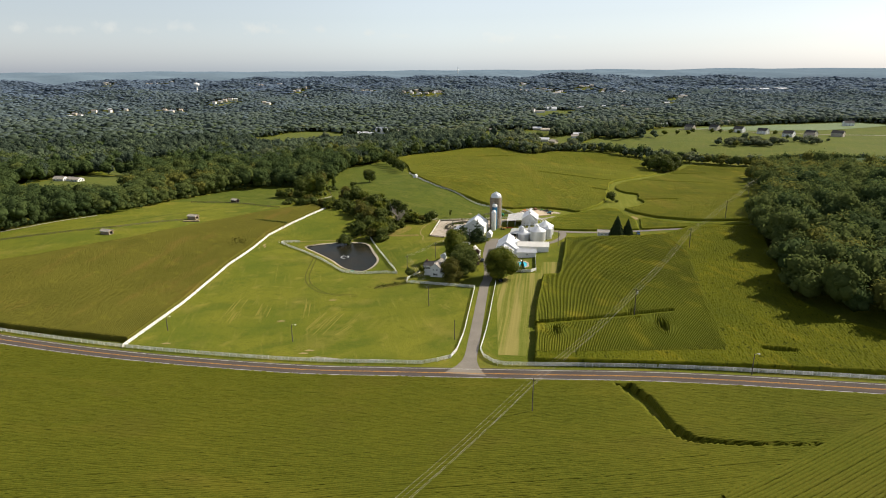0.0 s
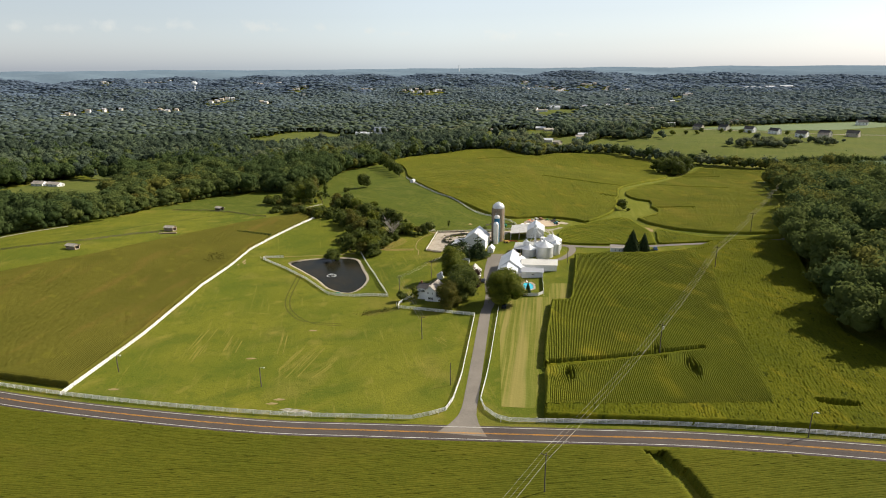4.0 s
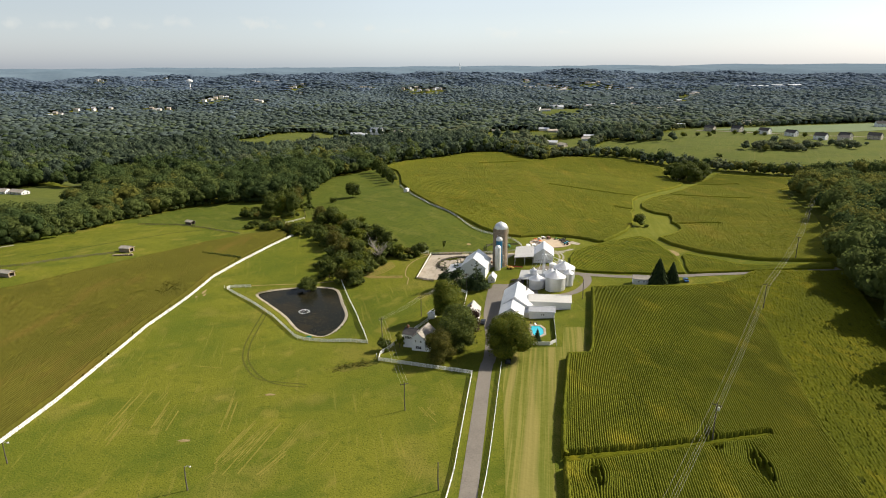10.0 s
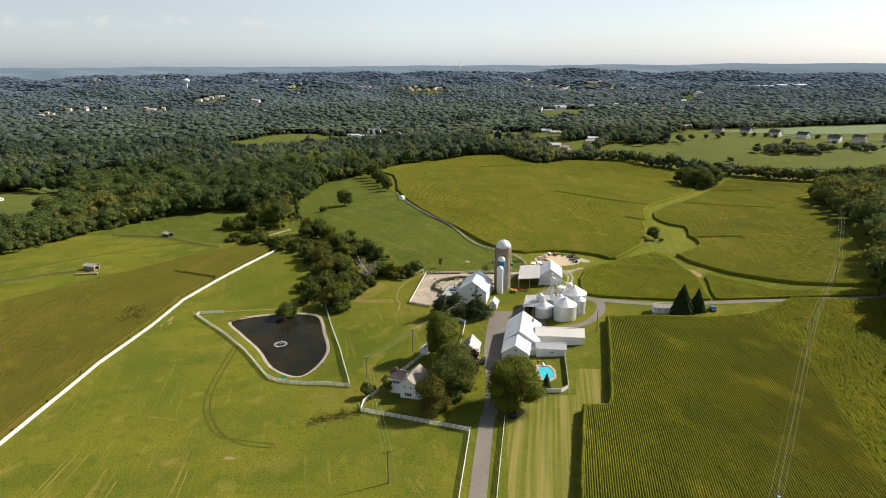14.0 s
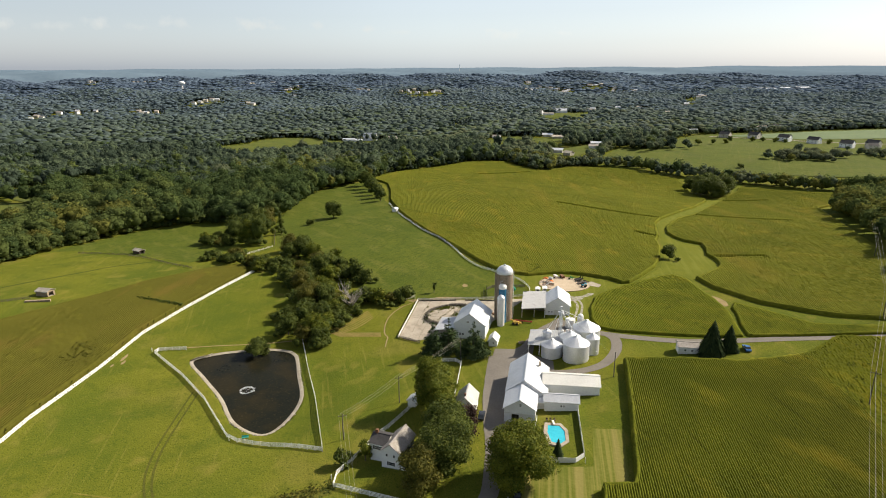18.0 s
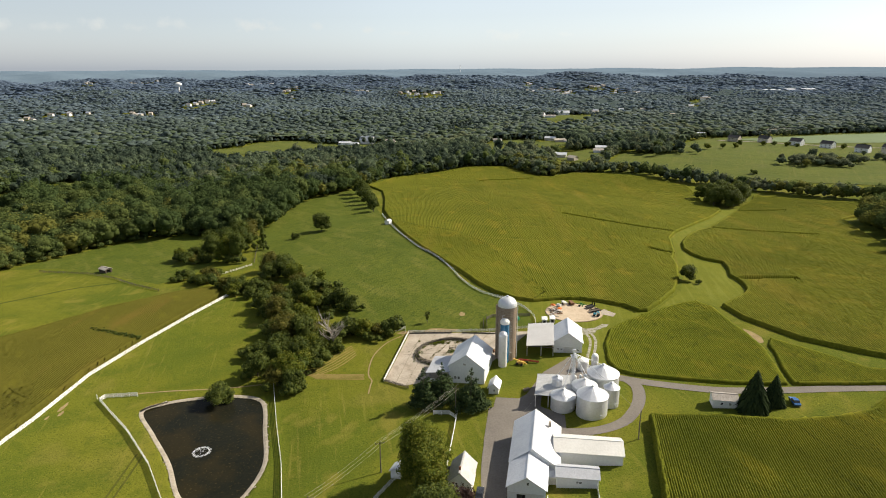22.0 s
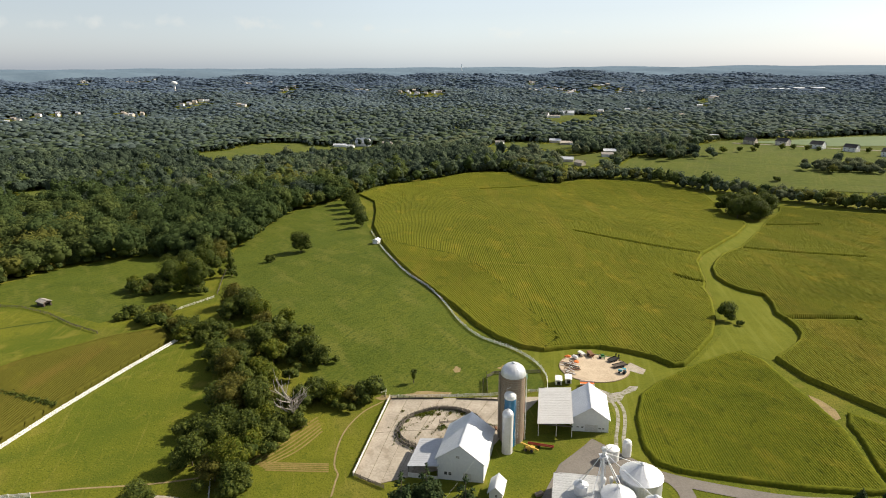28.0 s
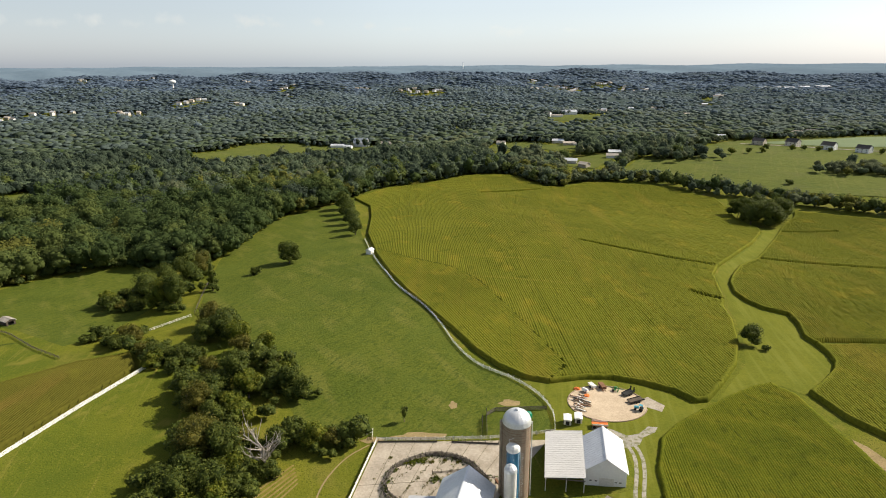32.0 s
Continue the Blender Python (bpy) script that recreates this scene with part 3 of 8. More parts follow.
crop_rows("lane_corn_field", LANE_CORN, 8, 0.62, 0.8, 1.0, YARDCORN, "green corn beside the farm lane", seed=9, depth=0.84)

# ---- woods ----
def leaf_cloud(rng, lumps, per_lump, size, droop=0.0):
    """Leaf sprays (two triangles each) scattered on the shells of lumps (x, y, z, r, rz). Returns verts and triangles."""
    vs = []
    for x, y, z, r, rz in lumps:
        n = max(4 if size < 1.4 else 2, int(per_lump * r * r))
        d = rng.normal(0, 1, (n, 3))
        d /= np.linalg.norm(d, axis=1)[:, None]
        d[:, 2] = np.where(d[:, 2] < -0.35, -d[:, 2], d[:, 2])
        c = np.array([x, y, z]) + d * np.array([r, r, rz]) * rng.uniform(0.72, 1.22, (n, 1))
        nrm = d + rng.normal(0, 0.55, (n, 3)) + np.array([0, 0, 0.35])
        nrm /= np.linalg.norm(nrm, axis=1)[:, None]
        t = np.cross(nrm, rng.normal(0, 1, (n, 3)))
        t /= np.linalg.norm(t, axis=1)[:, None]
        b = np.cross(nrm, t)
        s = size * rng.uniform(0.55, 1.25, (n, 1))
        quad = [c - t * s, c + b * s * rng.uniform(0.5, 0.9, (n, 1)) + nrm * s * 0.2, c + t * s - nrm * s * 0.25, c - b * s * rng.uniform(0.5, 0.9, (n, 1))]
        vs.append(np.stack(quad, 1))
    v = np.concatenate(vs)
    n = len(v)
    k = np.arange(n)[:, None] * 4
    tris = np.concatenate([k + [0, 1, 2], k + [0, 2, 3]], 1).reshape(-1, 3)
    return v.reshape(-1, 3), tris


def cores(lumps, shrink, level):
    """Dense hearts of the lumps, to close the crown."""
    bm = bmesh.new()
    bmesh.ops.create_icosphere(bm, subdivisions=level, radius=1.0)
    v0 = np.array([v.co[:] for v in bm.verts])
    t0 = np.array([[v.index for v in f.verts] for f in bm.faces])
    bm.free()
    vs, ts = [], []
    for i, (x, y, z, r, rz) in enumerate(lumps):
        vs.append(v0 * np.array([r, r, rz]) * shrink + np.array([x, y, z]))
        ts.append(t0 + i * len(v0))
    return np.concatenate(vs), np.concatenate(ts)


def join(parts):
    vs, ts, o = [], [], 0
    for v, t in parts:
        vs.append(v)
        ts.append(t + o)
        o += len(v)
    return np.concatenate(vs), np.concatenate(ts)


def broad_lumps(rng, tall, radius, low, count):
    """Lumps of a broadleaf crown: its height, radius, the height of its lower edge."""
    mid = (tall + low) / 2
    out = [(0, 0, mid, radius * 0.72, (tall - low) * 0.40)]
    for i in range(count):
        a = rng.uniform(0, 2 * math.pi)
        q = rng.uniform(-0.95, 0.85)
        reach = radius * (math.sqrt(1 - q * q) if q > 0 else 1 - 0.2 * q * q) * rng.uniform(0.5, 0.78)
        r = radius * rng.uniform(0.28, 0.46)
        out.append((reach * math.cos(a), reach * math.sin(a), max(mid + q * (tall - low) * 0.38, low + r * 0.5), r, r * rng.uniform(0.75, 1.0)))
    return out


def wood_templates(seed, count, per_lump, size, lumps=6, narrow=1.0):
    """Rounded, lumpy crowns of woodland trees."""
    rng = np.random.default_rng(seed)
    res = []
    for i in range(count):
        tall = rng.uniform(12.8, 17.0)
        rad = rng.uniform(4.7, 6.5) * narrow
        l = [(0, 0, tall * 0.52, rad * 0.86, tall * 0.38)]
        for k in range(lumps):
            a = 2.4 * k + rng.uniform(-0.5, 0.5)
            q = rng.uniform(0.0, 0.85)
            reach = rad * math.sqrt(1 - q * q) * rng.uniform(0.55, 0.75)
            r = rad * rng.uniform(0.34, 0.52)
            l.append((reach * math.cos(a), reach * math.sin(a), tall * (0.42 + 0.36 * q), r, r * rng.uniform(0.8, 1.0)))
        v, t = cores(l, 0.88, 1)
        v = v + rng.normal(0, 0.22, v.shape)
        res.append(join([(v, t), leaf_cloud(rng, l, per_lump, size)]))
    return res


def crown_templates(seed, count, level, lumps, side_level=1, soft=True):
    """Plain lumpy crowns for woods seen from afar: uneven domes with side lumps, open below."""
    rng = np.random.default_rng(seed)
    res = []
    for i in range(count):
        tall, rad = rng.uniform(12.5, 17.5), rng.uniform(4.2, 6.0)
        parts = []
        dims = [(0, 0, tall * 0.68, rad * 1.05, tall * 0.20, level)]
        for k in range(lumps):
            a = 2.4 * k + rng.uniform(-0.6, 0.6)
            q = rng.uniform(0.0, 0.8)
            r = rad * rng.uniform(0.40, 0.60)
            reach = rad * math.sqrt(1 - q * q) * rng.uniform(0.5, 0.7)
            dims.append((reach * math.cos(a), reach * math.sin(a), tall * (0.68 + 0.10 * q), r, r * rng.uniform(0.45, 0.65), side_level))
        for x, y, z, r, rz, lev in dims:
            v, t = cores([(0, 0, 0, 1, 1)], 1.0, lev)
            c, sn = math.cos(i + z), math.sin(i + z)
            v = v @ np.array([[c, sn, 0], [-sn, c, 0], [0, 0, 1]])
            t = t[v[t].mean(1)[:, 2] > (-0.12 if soft else -0.55)]
            v = v * (1 + rng.normal(0, 0.13, (len(v), 1))) + rng.normal(0, 0.05, v.shape)
            parts.append((v * np.array([r, r, rz]) + np.array([x, y, z]), t))
        res.append(join(parts))
    return res


def stand(x, y):
    """Where taller, darker and lighter stands of wood lie: a slow wave between about -1 and 1."""
    return 0.5 * np.sin(x / 47 + 1.7 * np.sin(y / 83)) + 0.5 * np.sin(y / 61 + 1.3 * np.sin(x / 71 + 2))


# metres out at which the painted haze tint steps up a belt
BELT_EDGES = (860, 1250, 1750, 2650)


def plant_wood(name, xy, templates, seed, mat, label, scale=(0.75, 1.2), sink=0.3, rise=1.0, smooth=False):
    """Trees of the given kinds at plan points; without a mat they take the belts' haze-tinted leaves, stand by stand.
    """
    rng = np.random.default_rng(seed)
    z = height(xy[:, 0], xy[:, 1]) - sink
    pick = rng.integers(0, len(templates), len(xy))
    lie = stand(xy[:, 0], xy[:, 1])
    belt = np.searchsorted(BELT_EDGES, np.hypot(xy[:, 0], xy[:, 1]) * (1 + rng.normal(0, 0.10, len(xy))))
    mood = lie + rng.normal(0, 0.62, len(xy)) + np.clip(xy[:, 0] / 550, -1.1, 0.7)      # more dark tones westwards, painting the dimmer haze away from the sun
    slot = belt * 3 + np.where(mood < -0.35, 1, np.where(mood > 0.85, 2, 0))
    parts, tones = [], []
    for t, (v, tri) in enumerate(templates):
        sel = np.where(pick == t)[0]
        if not len(sel):
            continue
        a = rng.uniform(0, 2 * math.pi, len(sel))
        s = rng.uniform(scale[0], scale[1], len(sel)) * np.where(rng.random(len(sel)) < 0.18, 1.22, 1.0)
        tones.append(np.repeat(slot[sel], len(tri)))
        c, sn = np.cos(a), np.sin(a)
        vx = (v[None, :, 0] * c[:, None] - v[None, :, 1] * sn[:, None]) * s[:, None] + xy[sel, 0][:, None]
        vy = (v[None, :, 0] * sn[:, None] + v[None, :, 1] * c[:, None]) * s[:, None] + xy[sel, 1][:, None]
        vz = v[None, :, 2] * (s * rng.uniform(0.85, 1.15, len(sel)) * (1 - 0.12 * lie[sel]) * rise)[:, None] + z[sel][:, None]
        parts.append((np.stack([vx, vy, vz], -1).reshape(-1, 3), (tri[None] + (np.arange(len(sel)) * len(v))[:, None, None]).reshape(-1, 3)))
    v, t = join(parts)
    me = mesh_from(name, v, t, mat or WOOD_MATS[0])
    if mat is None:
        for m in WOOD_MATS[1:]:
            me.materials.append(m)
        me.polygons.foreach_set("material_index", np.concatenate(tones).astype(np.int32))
    if smooth:
        me.polygons.foreach_set("use_smooth", np.ones(len(me.polygons), bool))
    return tagged(new(name, me), label, "woodland", kind="stuff")


def scatter(lo, hi, step, seed):
    rng = np.random.default_rng(seed)
    gx0, gy0 = np.meshgrid(np.arange(lo[0], hi[0], step), np.arange(lo[1], hi[1], step))
    return np.stack([gx0.ravel() + rng.uniform(-0.45, 0.45, gx0.size) * step, gy0.ravel() + rng.uniform(-0.45, 0.45, gx0.size) * step], 1)


FARM = [(-900, -400), (-900, 240), (-420, 330), (-282, 380), (-262, 420), (-238, 446), (-226, 506), (-214, 536), (-202, 563), (-180, 580), (-154, 582), (-128, 572), (-112, 590), (-106, 612), (-106, 700), (-75, 757),
        (-68, 786), (-46, 838), (-4, 866), (33, 904), (57, 912), (84, 900), (98, 866), (108, 840), (126, 837), (146, 861), (172, 861), (214, 848), (234, 824), (256, 796), (300, 762), (340, 712), (380, 672), (305, 618), (240, 455), (205, 388), (180, 352), (166, 320), (155, 283), (137, 228), (141, 205), (160, 193), (280, 165), (900, 20), (900, -400)]
CLEARINGS = [
    [(-376, 532), (-412, 598), (-403, 652), (-380, 680), (-328, 663), (-300, 590), (-280, 531), (-307, 508), (-344, 515)],
    [(-405, 735), (-390, 770), (-362, 742), (-335, 692), (-346, 672), (-372, 690)],
    [(-351, 1128), (-332, 1148), (-310, 1170), (-300, 1226), (-268, 1254), (-225, 1256), (-205, 1226), (-160, 1216), (-108, 1208), (-66, 1232), (-70, 1206), (-100, 1178), (-156, 1150), (-210, 1150), (-261, 1112), (-303, 1084)],
    [(190, 890), (231, 970), (264, 1008), (306, 1044), (350, 1072), (396, 1122), (463, 1150), (540, 1160), (640, 1188), (760, 1190), (900, 1000), (640, 760), (470, 730), (402, 756), (360, 782), (316, 810), (268, 836), (242, 856), (210, 862)],
    [(66, 1100), (84, 1172), (118, 1194), (144, 1186), (156, 1150), (178, 1150), (196, 1118), (186, 1080), (160, 1070), (135, 1120), (90, 1098)],
    [(150, 950), (154, 992), (178, 1006), (194, 1024), (214, 1030), (226, 1004), (205, 980), (176, 930), (160, 930)],
    [(216, 1560), (228, 1590), (262, 1604), (292, 1640), (330, 1600), (398, 1805), (404, 1780), (330, 1560), (296, 1496), (234, 1496)],
    [(-386, 782), (-387, 831), (-367, 844), (-352, 800), (-310, 790), (-330, 765), (-352, 740), (-372, 755)],
    [(700, 1990), (732, 2075), (752, 2070), (722, 1985)],
    [(15, 1420), (60, 1450), (72, 1436), (22, 1402)],
]


# lone houses in the woods: x, y, turn, width, length, eave, ridge
FAR_HOUSES = [(94, 1175, 70, 8, 12, 3.5, 6), (176, 1168, 70, 9, 16, 3.5, 6), (185, 1136, 80, 9, 15, 3.2, 5.5), (197, 1130, 85, 7, 14, 3, 4.5), (156, 968, 75, 9, 15, 3.5, 6), (166, 940, 40, 8, 11, 3.5, 6), (212, 996, 80, 9, 16, 3.2, 5.5), (221, 1026, 80, 9, 15, 3.2, 5.5), (286, 1152, 80, 9, 14, 4, 7), (281, 1098, 85, 9, 18, 3.5, 6),
              (-338, 873, 80, 9, 19, 4.5, 7), (-360, 880, 85, 6, 12, 3, 4.5), (382, 1792, 80, 11, 18, 6, 10), (396, 1816, 60, 11, 18, 6, 10), (536, 1202, 80, 9, 16, 5, 8), (566, 1216, 70, 9, 14, 5, 8), (406, 1160, 80, 9, 12, 4, 7)]
# far hamlets scattered along lines placed to fit the camera's view: start, end, houses
HAMLET_LINES = [((-869, 1554), (-924, 1609), 4), ((-896, 1641), (-843, 1714), 5), ((-779, 1771), (-723, 1794), 4), ((-665, 1859), (-608, 1890), 5), ((-523, 1848), (-503, 1883), 3), ((-618, 2636), (-570, 2698), 4), ((-455, 2098), (-440, 2110), 1),
           ((-382, 2697), (-297, 2826), 4), ((-139, 2326), (-54, 2291), 7), ((-40, 2298), (7, 2298), 3), ((-1664, 3168), (-1600, 3173), 5), ((-1482, 3226), (-1393, 3331), 5), ((-933, 3443), (-822, 3350), 7), ((-848, 3075), (-900, 3110), 4),
           ((313, 2574), (358, 3191), 7), ((330, 2544), (407, 2812), 6), ((420, 2746), (481, 2656), 7), ((464, 2644), (509, 2678), 6), ((394, 3268), (427, 3276), 3), ((578, 2726), (651, 2749), 5), ((643, 2623), (686, 2690), 3), ((465, 1809), (470, 1815), 1), ((515, 1782), (509, 1717), 2),
           ((616, 1789), (640, 1800), 1), ((482, 1504), (486, 1510), 1), ((770, 2080), (800, 2095), 3), ((900, 2150), (1010, 2160), 5), ((690, 2600), (760, 2640), 3)]
hr = np.random.default_rng(303)
for (x0, y0), (x1, y1), n_ in HAMLET_LINES:
    for k in range(n_):
        f = (k + hr.uniform(0.1, 0.9)) / n_
        FAR_HOUSES.append((x0 + (x1 - x0) * f + hr.normal(0, 4), y0 + (y1 - y0) * f + hr.normal(0, 10), hr.uniform(40, 110), hr.uniform(9, 12), hr.uniform(12, 20), 5.5, hr.uniform(8, 10)))


def wooded(xy):
    m = ~inside(FARM, xy[:, 0], xy[:, 1])
    for poly in CLEARINGS:
        for s in (1.0, 1.03, 1.06, 1.09) if poly[0][1] > 850 else (1.0,):
            m &= ~inside(poly, xy[:, 0] * s, 130 + (xy[:, 1] - 130) * s)
    for hx, hy, *rest in FAR_HOUSES:
        m &= ~((np.abs(xy[:, 0] - hx - (xy[:, 1] - hy) * hx / hy) < 10) & (xy[:, 1] > hy - 9 - 0.012 * hy) & (xy[:, 1] < hy + 9))
    return m


near_kind = wood_templates(11, 8, 4.4, 0.64, 9)
mid_kind = wood_templates(12, 8, 1.3, 0.95, 5)
xy = scatter((120, 150), (420, 700), 8.6, 21)
xy = xy[wooded(xy) & (xy[:, 0] < 330 + 0.1 * xy[:, 1]) & (xy[:, 1] < 690)]
plant_wood("east_wood", xy, near_kind, 31, None, "dense dark green broadleaf wood along the corn", (0.85, 1.3))
xy = scatter((-520, 330), (160, 925), 8.4, 22)
view = (xy[:, 1] > 330) & (xy[:, 0] > -0.80 * xy[:, 1] - 20) & (np.hypot(xy[:, 0] - 10, xy[:, 1] - 200) < 640)
xy = xy[wooded(xy) & view]
plant_wood("west_wood", xy, near_kind, 32, None, "mixed green broadleaf wood behind the meadows", (0.7, 1.3))
xy = scatter((-1300, 420), (1300, 1760), 8.2, 23)
away = np.hypot(xy[:, 0], xy[:, 1])
view = (np.abs(xy[:, 0]) < 0.74 * xy[:, 1] + 15) & (np.hypot(xy[:, 0] - 10, xy[:, 1] - 200) >= 640) & (away < 1740)
view &= wooded(xy) & ~((xy[:, 0] > 120) & (xy[:, 1] < 690))
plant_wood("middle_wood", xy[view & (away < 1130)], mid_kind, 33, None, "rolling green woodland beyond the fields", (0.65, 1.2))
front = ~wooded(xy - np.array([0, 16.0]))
# low rise and smooth shading flatten crowns, cutting contrast as haze would
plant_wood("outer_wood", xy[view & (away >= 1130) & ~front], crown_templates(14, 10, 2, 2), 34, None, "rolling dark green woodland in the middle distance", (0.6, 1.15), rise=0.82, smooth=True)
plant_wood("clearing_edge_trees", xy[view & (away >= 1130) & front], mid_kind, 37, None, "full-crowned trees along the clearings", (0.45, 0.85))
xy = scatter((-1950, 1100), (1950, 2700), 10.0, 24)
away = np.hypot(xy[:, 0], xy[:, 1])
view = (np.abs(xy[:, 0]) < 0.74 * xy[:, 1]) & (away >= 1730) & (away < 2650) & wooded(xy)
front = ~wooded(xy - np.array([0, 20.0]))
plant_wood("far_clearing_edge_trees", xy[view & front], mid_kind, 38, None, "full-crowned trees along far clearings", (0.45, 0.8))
plant_wood("distant_wood", xy[view & ~front], crown_templates(15, 10, 2, 0), 35, None, "distant woodland over rolling hills, tinted blue-green as haze", (0.65, 1.2), rise=0.72, smooth=True)
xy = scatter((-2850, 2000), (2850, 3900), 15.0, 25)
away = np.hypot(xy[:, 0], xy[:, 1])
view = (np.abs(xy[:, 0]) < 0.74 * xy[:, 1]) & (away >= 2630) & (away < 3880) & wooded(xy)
plant_wood("remote_wood", xy[view], crown_templates(16, 8, 2, 0), 36, None, "remote woodland towards the horizon, tinted bluish as haze", (1.3, 2.2), rise=0.42, smooth=True)


edge = np.array(smooth_line([(-420, 334), (-340, 358), (-284, 384), (-264, 422), (-240, 448), (-229, 507), (-217, 538), (-204, 566), (-181, 584), (-154, 586), (-128, 577), (-116, 594), (-111, 640), (-111, 700)], 3.5))
hr = np.random.default_rng(57)
plant_wood("wood_edge_brush", np.repeat(edge, 2, 0) + hr.normal(0, 2.2, (len(edge) * 2, 2)), near_kind, 58, None, "low brush along the edge of the wood", (0.22, 0.5))
edge = np.array(smooth_line([(-70, 790), (-48, 841), (-6, 869), (32, 907), (57, 916), (86, 904), (101, 868), (112, 844), (124, 842)], 4))
plant_wood("wood_edge_brush", np.repeat(edge, 2, 0) + hr.normal(0, 2.0, (len(edge) * 2, 2)), near_kind, 59, None, "low brush along the edge of the wood above the corn", (0.25, 0.55))


def dome_canopy(name, r0, r1, step, grow, count, mat, label, low=5.0, share=1.0, lift=0.0):
    """Woodland beyond: a lumpy sheet of tree crowns over the far hills."""
    r = [r0]
    while r[-1] < r1:
        r.append(r[-1] + step + (r[-1] - r0) * grow)
    TH, R = np.meshgrid(np.linspace(radians(-43), radians(43), count), np.array(r))
    x, y = R * np.sin(TH), R * np.cos(TH)
    bump = np.zeros(x.shape)
    for cell, seed, lo, hi in ((12.0, 5, 0, 2500), (24.0, 6, 1900, 9000)):
        w = ease(lo - 1, lo + 500, R) * (1 - ease(hi - 600, hi, R))
        ix, iy = np.floor(x / cell).astype(int), np.floor(y / cell).astype(int)
        best = np.zeros(x.shape)
        for dx in (-1, 0, 1):
            for dy in (-1, 0, 1):
                a, b = ix + dx, iy + dy
                hsh = ((a * 73856093) ^ (b * 19349663) ^ (seed * 83492791)) & 0xFFFFF
                f1, f2, f3 = (hsh % 1009) / 1009.0, (hsh // 7 % 997) / 997.0, (hsh // 31 % 983) / 983.0
                d2 = (x - (a + 0.15 + 0.7 * f1) * cell) ** 2 + (y - (b + 0.15 + 0.7 * f2) * cell) ** 2
                best = np.maximum(best, (0.35 + 0.65 * f3) * np.sqrt(np.clip(1 - d2 / (0.75 * cell) ** 2, 0, 1)))
        bump += w * best * (9 + cell * 0.2)
    z = height(x, y) + low + lift * (R - r0) / (r1 - r0) + share * (bump + 2.5 * np.sin(x / 37) * np.sin(y / 29))
    keep = np.ones(x.size, bool)
    for dx, dy in ((0, 0), (7, 0), (-7, 0), (0, 7), (0, -7)):
        keep &= wooded(np.stack([x.ravel() + dx, y.ravel() + dy], 1))
    keep = keep.reshape(x.shape)
    i = np.arange(x.size).reshape(x.shape)
    q = np.stack([i[:-1, :-1], i[:-1, 1:], i[1:, 1:], i[1:, :-1]], -1).reshape(-1, 4)[:, ::-1]
    q = q[(keep[:-1, :-1] & keep[:-1, 1:] & keep[1:, 1:] & keep[1:, :-1]).ravel()]
    me = mesh_from(name, np.stack([x, y, z], -1).reshape(-1, 3), q, mat)
    me.polygons.foreach_set("use_smooth", np.ones(len(me.polygons), bool))
    return tagged(new(name, me), label, "woodland", kind="stuff")


dome_canopy("lower_canopy", 640.0, 1740, 6.0, 0.0, 480, UNDERWOOD, "lower canopy of the woodland, gap shade in its colour", 7.4, 0.15)
dome_canopy("far_woodland", 1720.0, 2680, 9.0, 0.003, 420, FARWOOD, "lower canopy of distant woodland, haze and shade in its colour", 6.4, 0.15)
dome_canopy("farther_woodland", 2640.0, 3900, 12.0, 0.004, 420, FARTHERWOOD, "woodland on the farther hills, haze and shade in its colour", 5.5, 0.2)
dome_canopy("hazed_hills", 3830.0, 4820, 14.0, 0.004, 620, HAZEWOOD, "wooded hills along the horizon, haze painted in as blue", 6.5, 0.12, 12.0)
# hedge of trees below the eastern houses
hl = np.array(smooth_line([(122, 850), (148, 872), (174, 874), (216, 862), (242, 832), (264, 806), (296, 776), (318, 756), (340, 730), (372, 700), (470, 660), (560, 630)], 3))
hr = np.random.default_rng(55)
plant_wood("field_hedge", np.repeat(hl, 2, 0) + hr.normal(0, 4.5, (len(hl) * 2, 2)), mid_kind, 56, None, "dense dark hedge of trees between the fields", (0.55, 0.9))


# ---- single trees ----
def part(name, me, parent, mat=None, label="", at=None):
    """Links a mesh (or a bmesh) as one part under a thing."""
    if isinstance(me, bmesh.types.BMesh):
        bm, me = me, bpy.data.meshes.new(name)
        bmesh.ops.recalc_face_normals(bm, faces=bm.faces)
        bm.to_mesh(me)
        bm.free()
    if mat and not me.materials:
        me.materials.append(mat)
    ob = new(name, me)
    ob.parent = parent
    if at is not None:
        ob.matrix_basis = at
    return tagged(ob, label)


def thing(name, m, label, category, group=""):
    ob = new(name)
    ob.empty_display_size = 0.5
    ob.matrix_basis = m
    return tagged(ob, label, category, group)


def limb(bm, a, b, ra, rb, sides=7):
    a, b = Vector(a), Vector(b)
    q = (b - a).to_track_quat("Z", "Y")
    rings = []
    for p, r in ((a, ra), ((a + b) / 2 + q @ Vector((ra * 0.5, 0, 0)), (ra + rb) / 2), (b, rb)):
        rings.append([bm.verts.new(p + q @ Vector((r * math.cos(2 * math.pi * k / sides), r * math.sin(2 * math.pi * k / sides), 0))) for k in range(sides)])
    for r0, r1 in zip(rings, rings[1:]):
        for k in range(sides):
            bm.faces.new((r0[k], r0[(k + 1) % sides], r1[(k + 1) % sides], r1[k]))
    bm.faces.new(rings[-1])


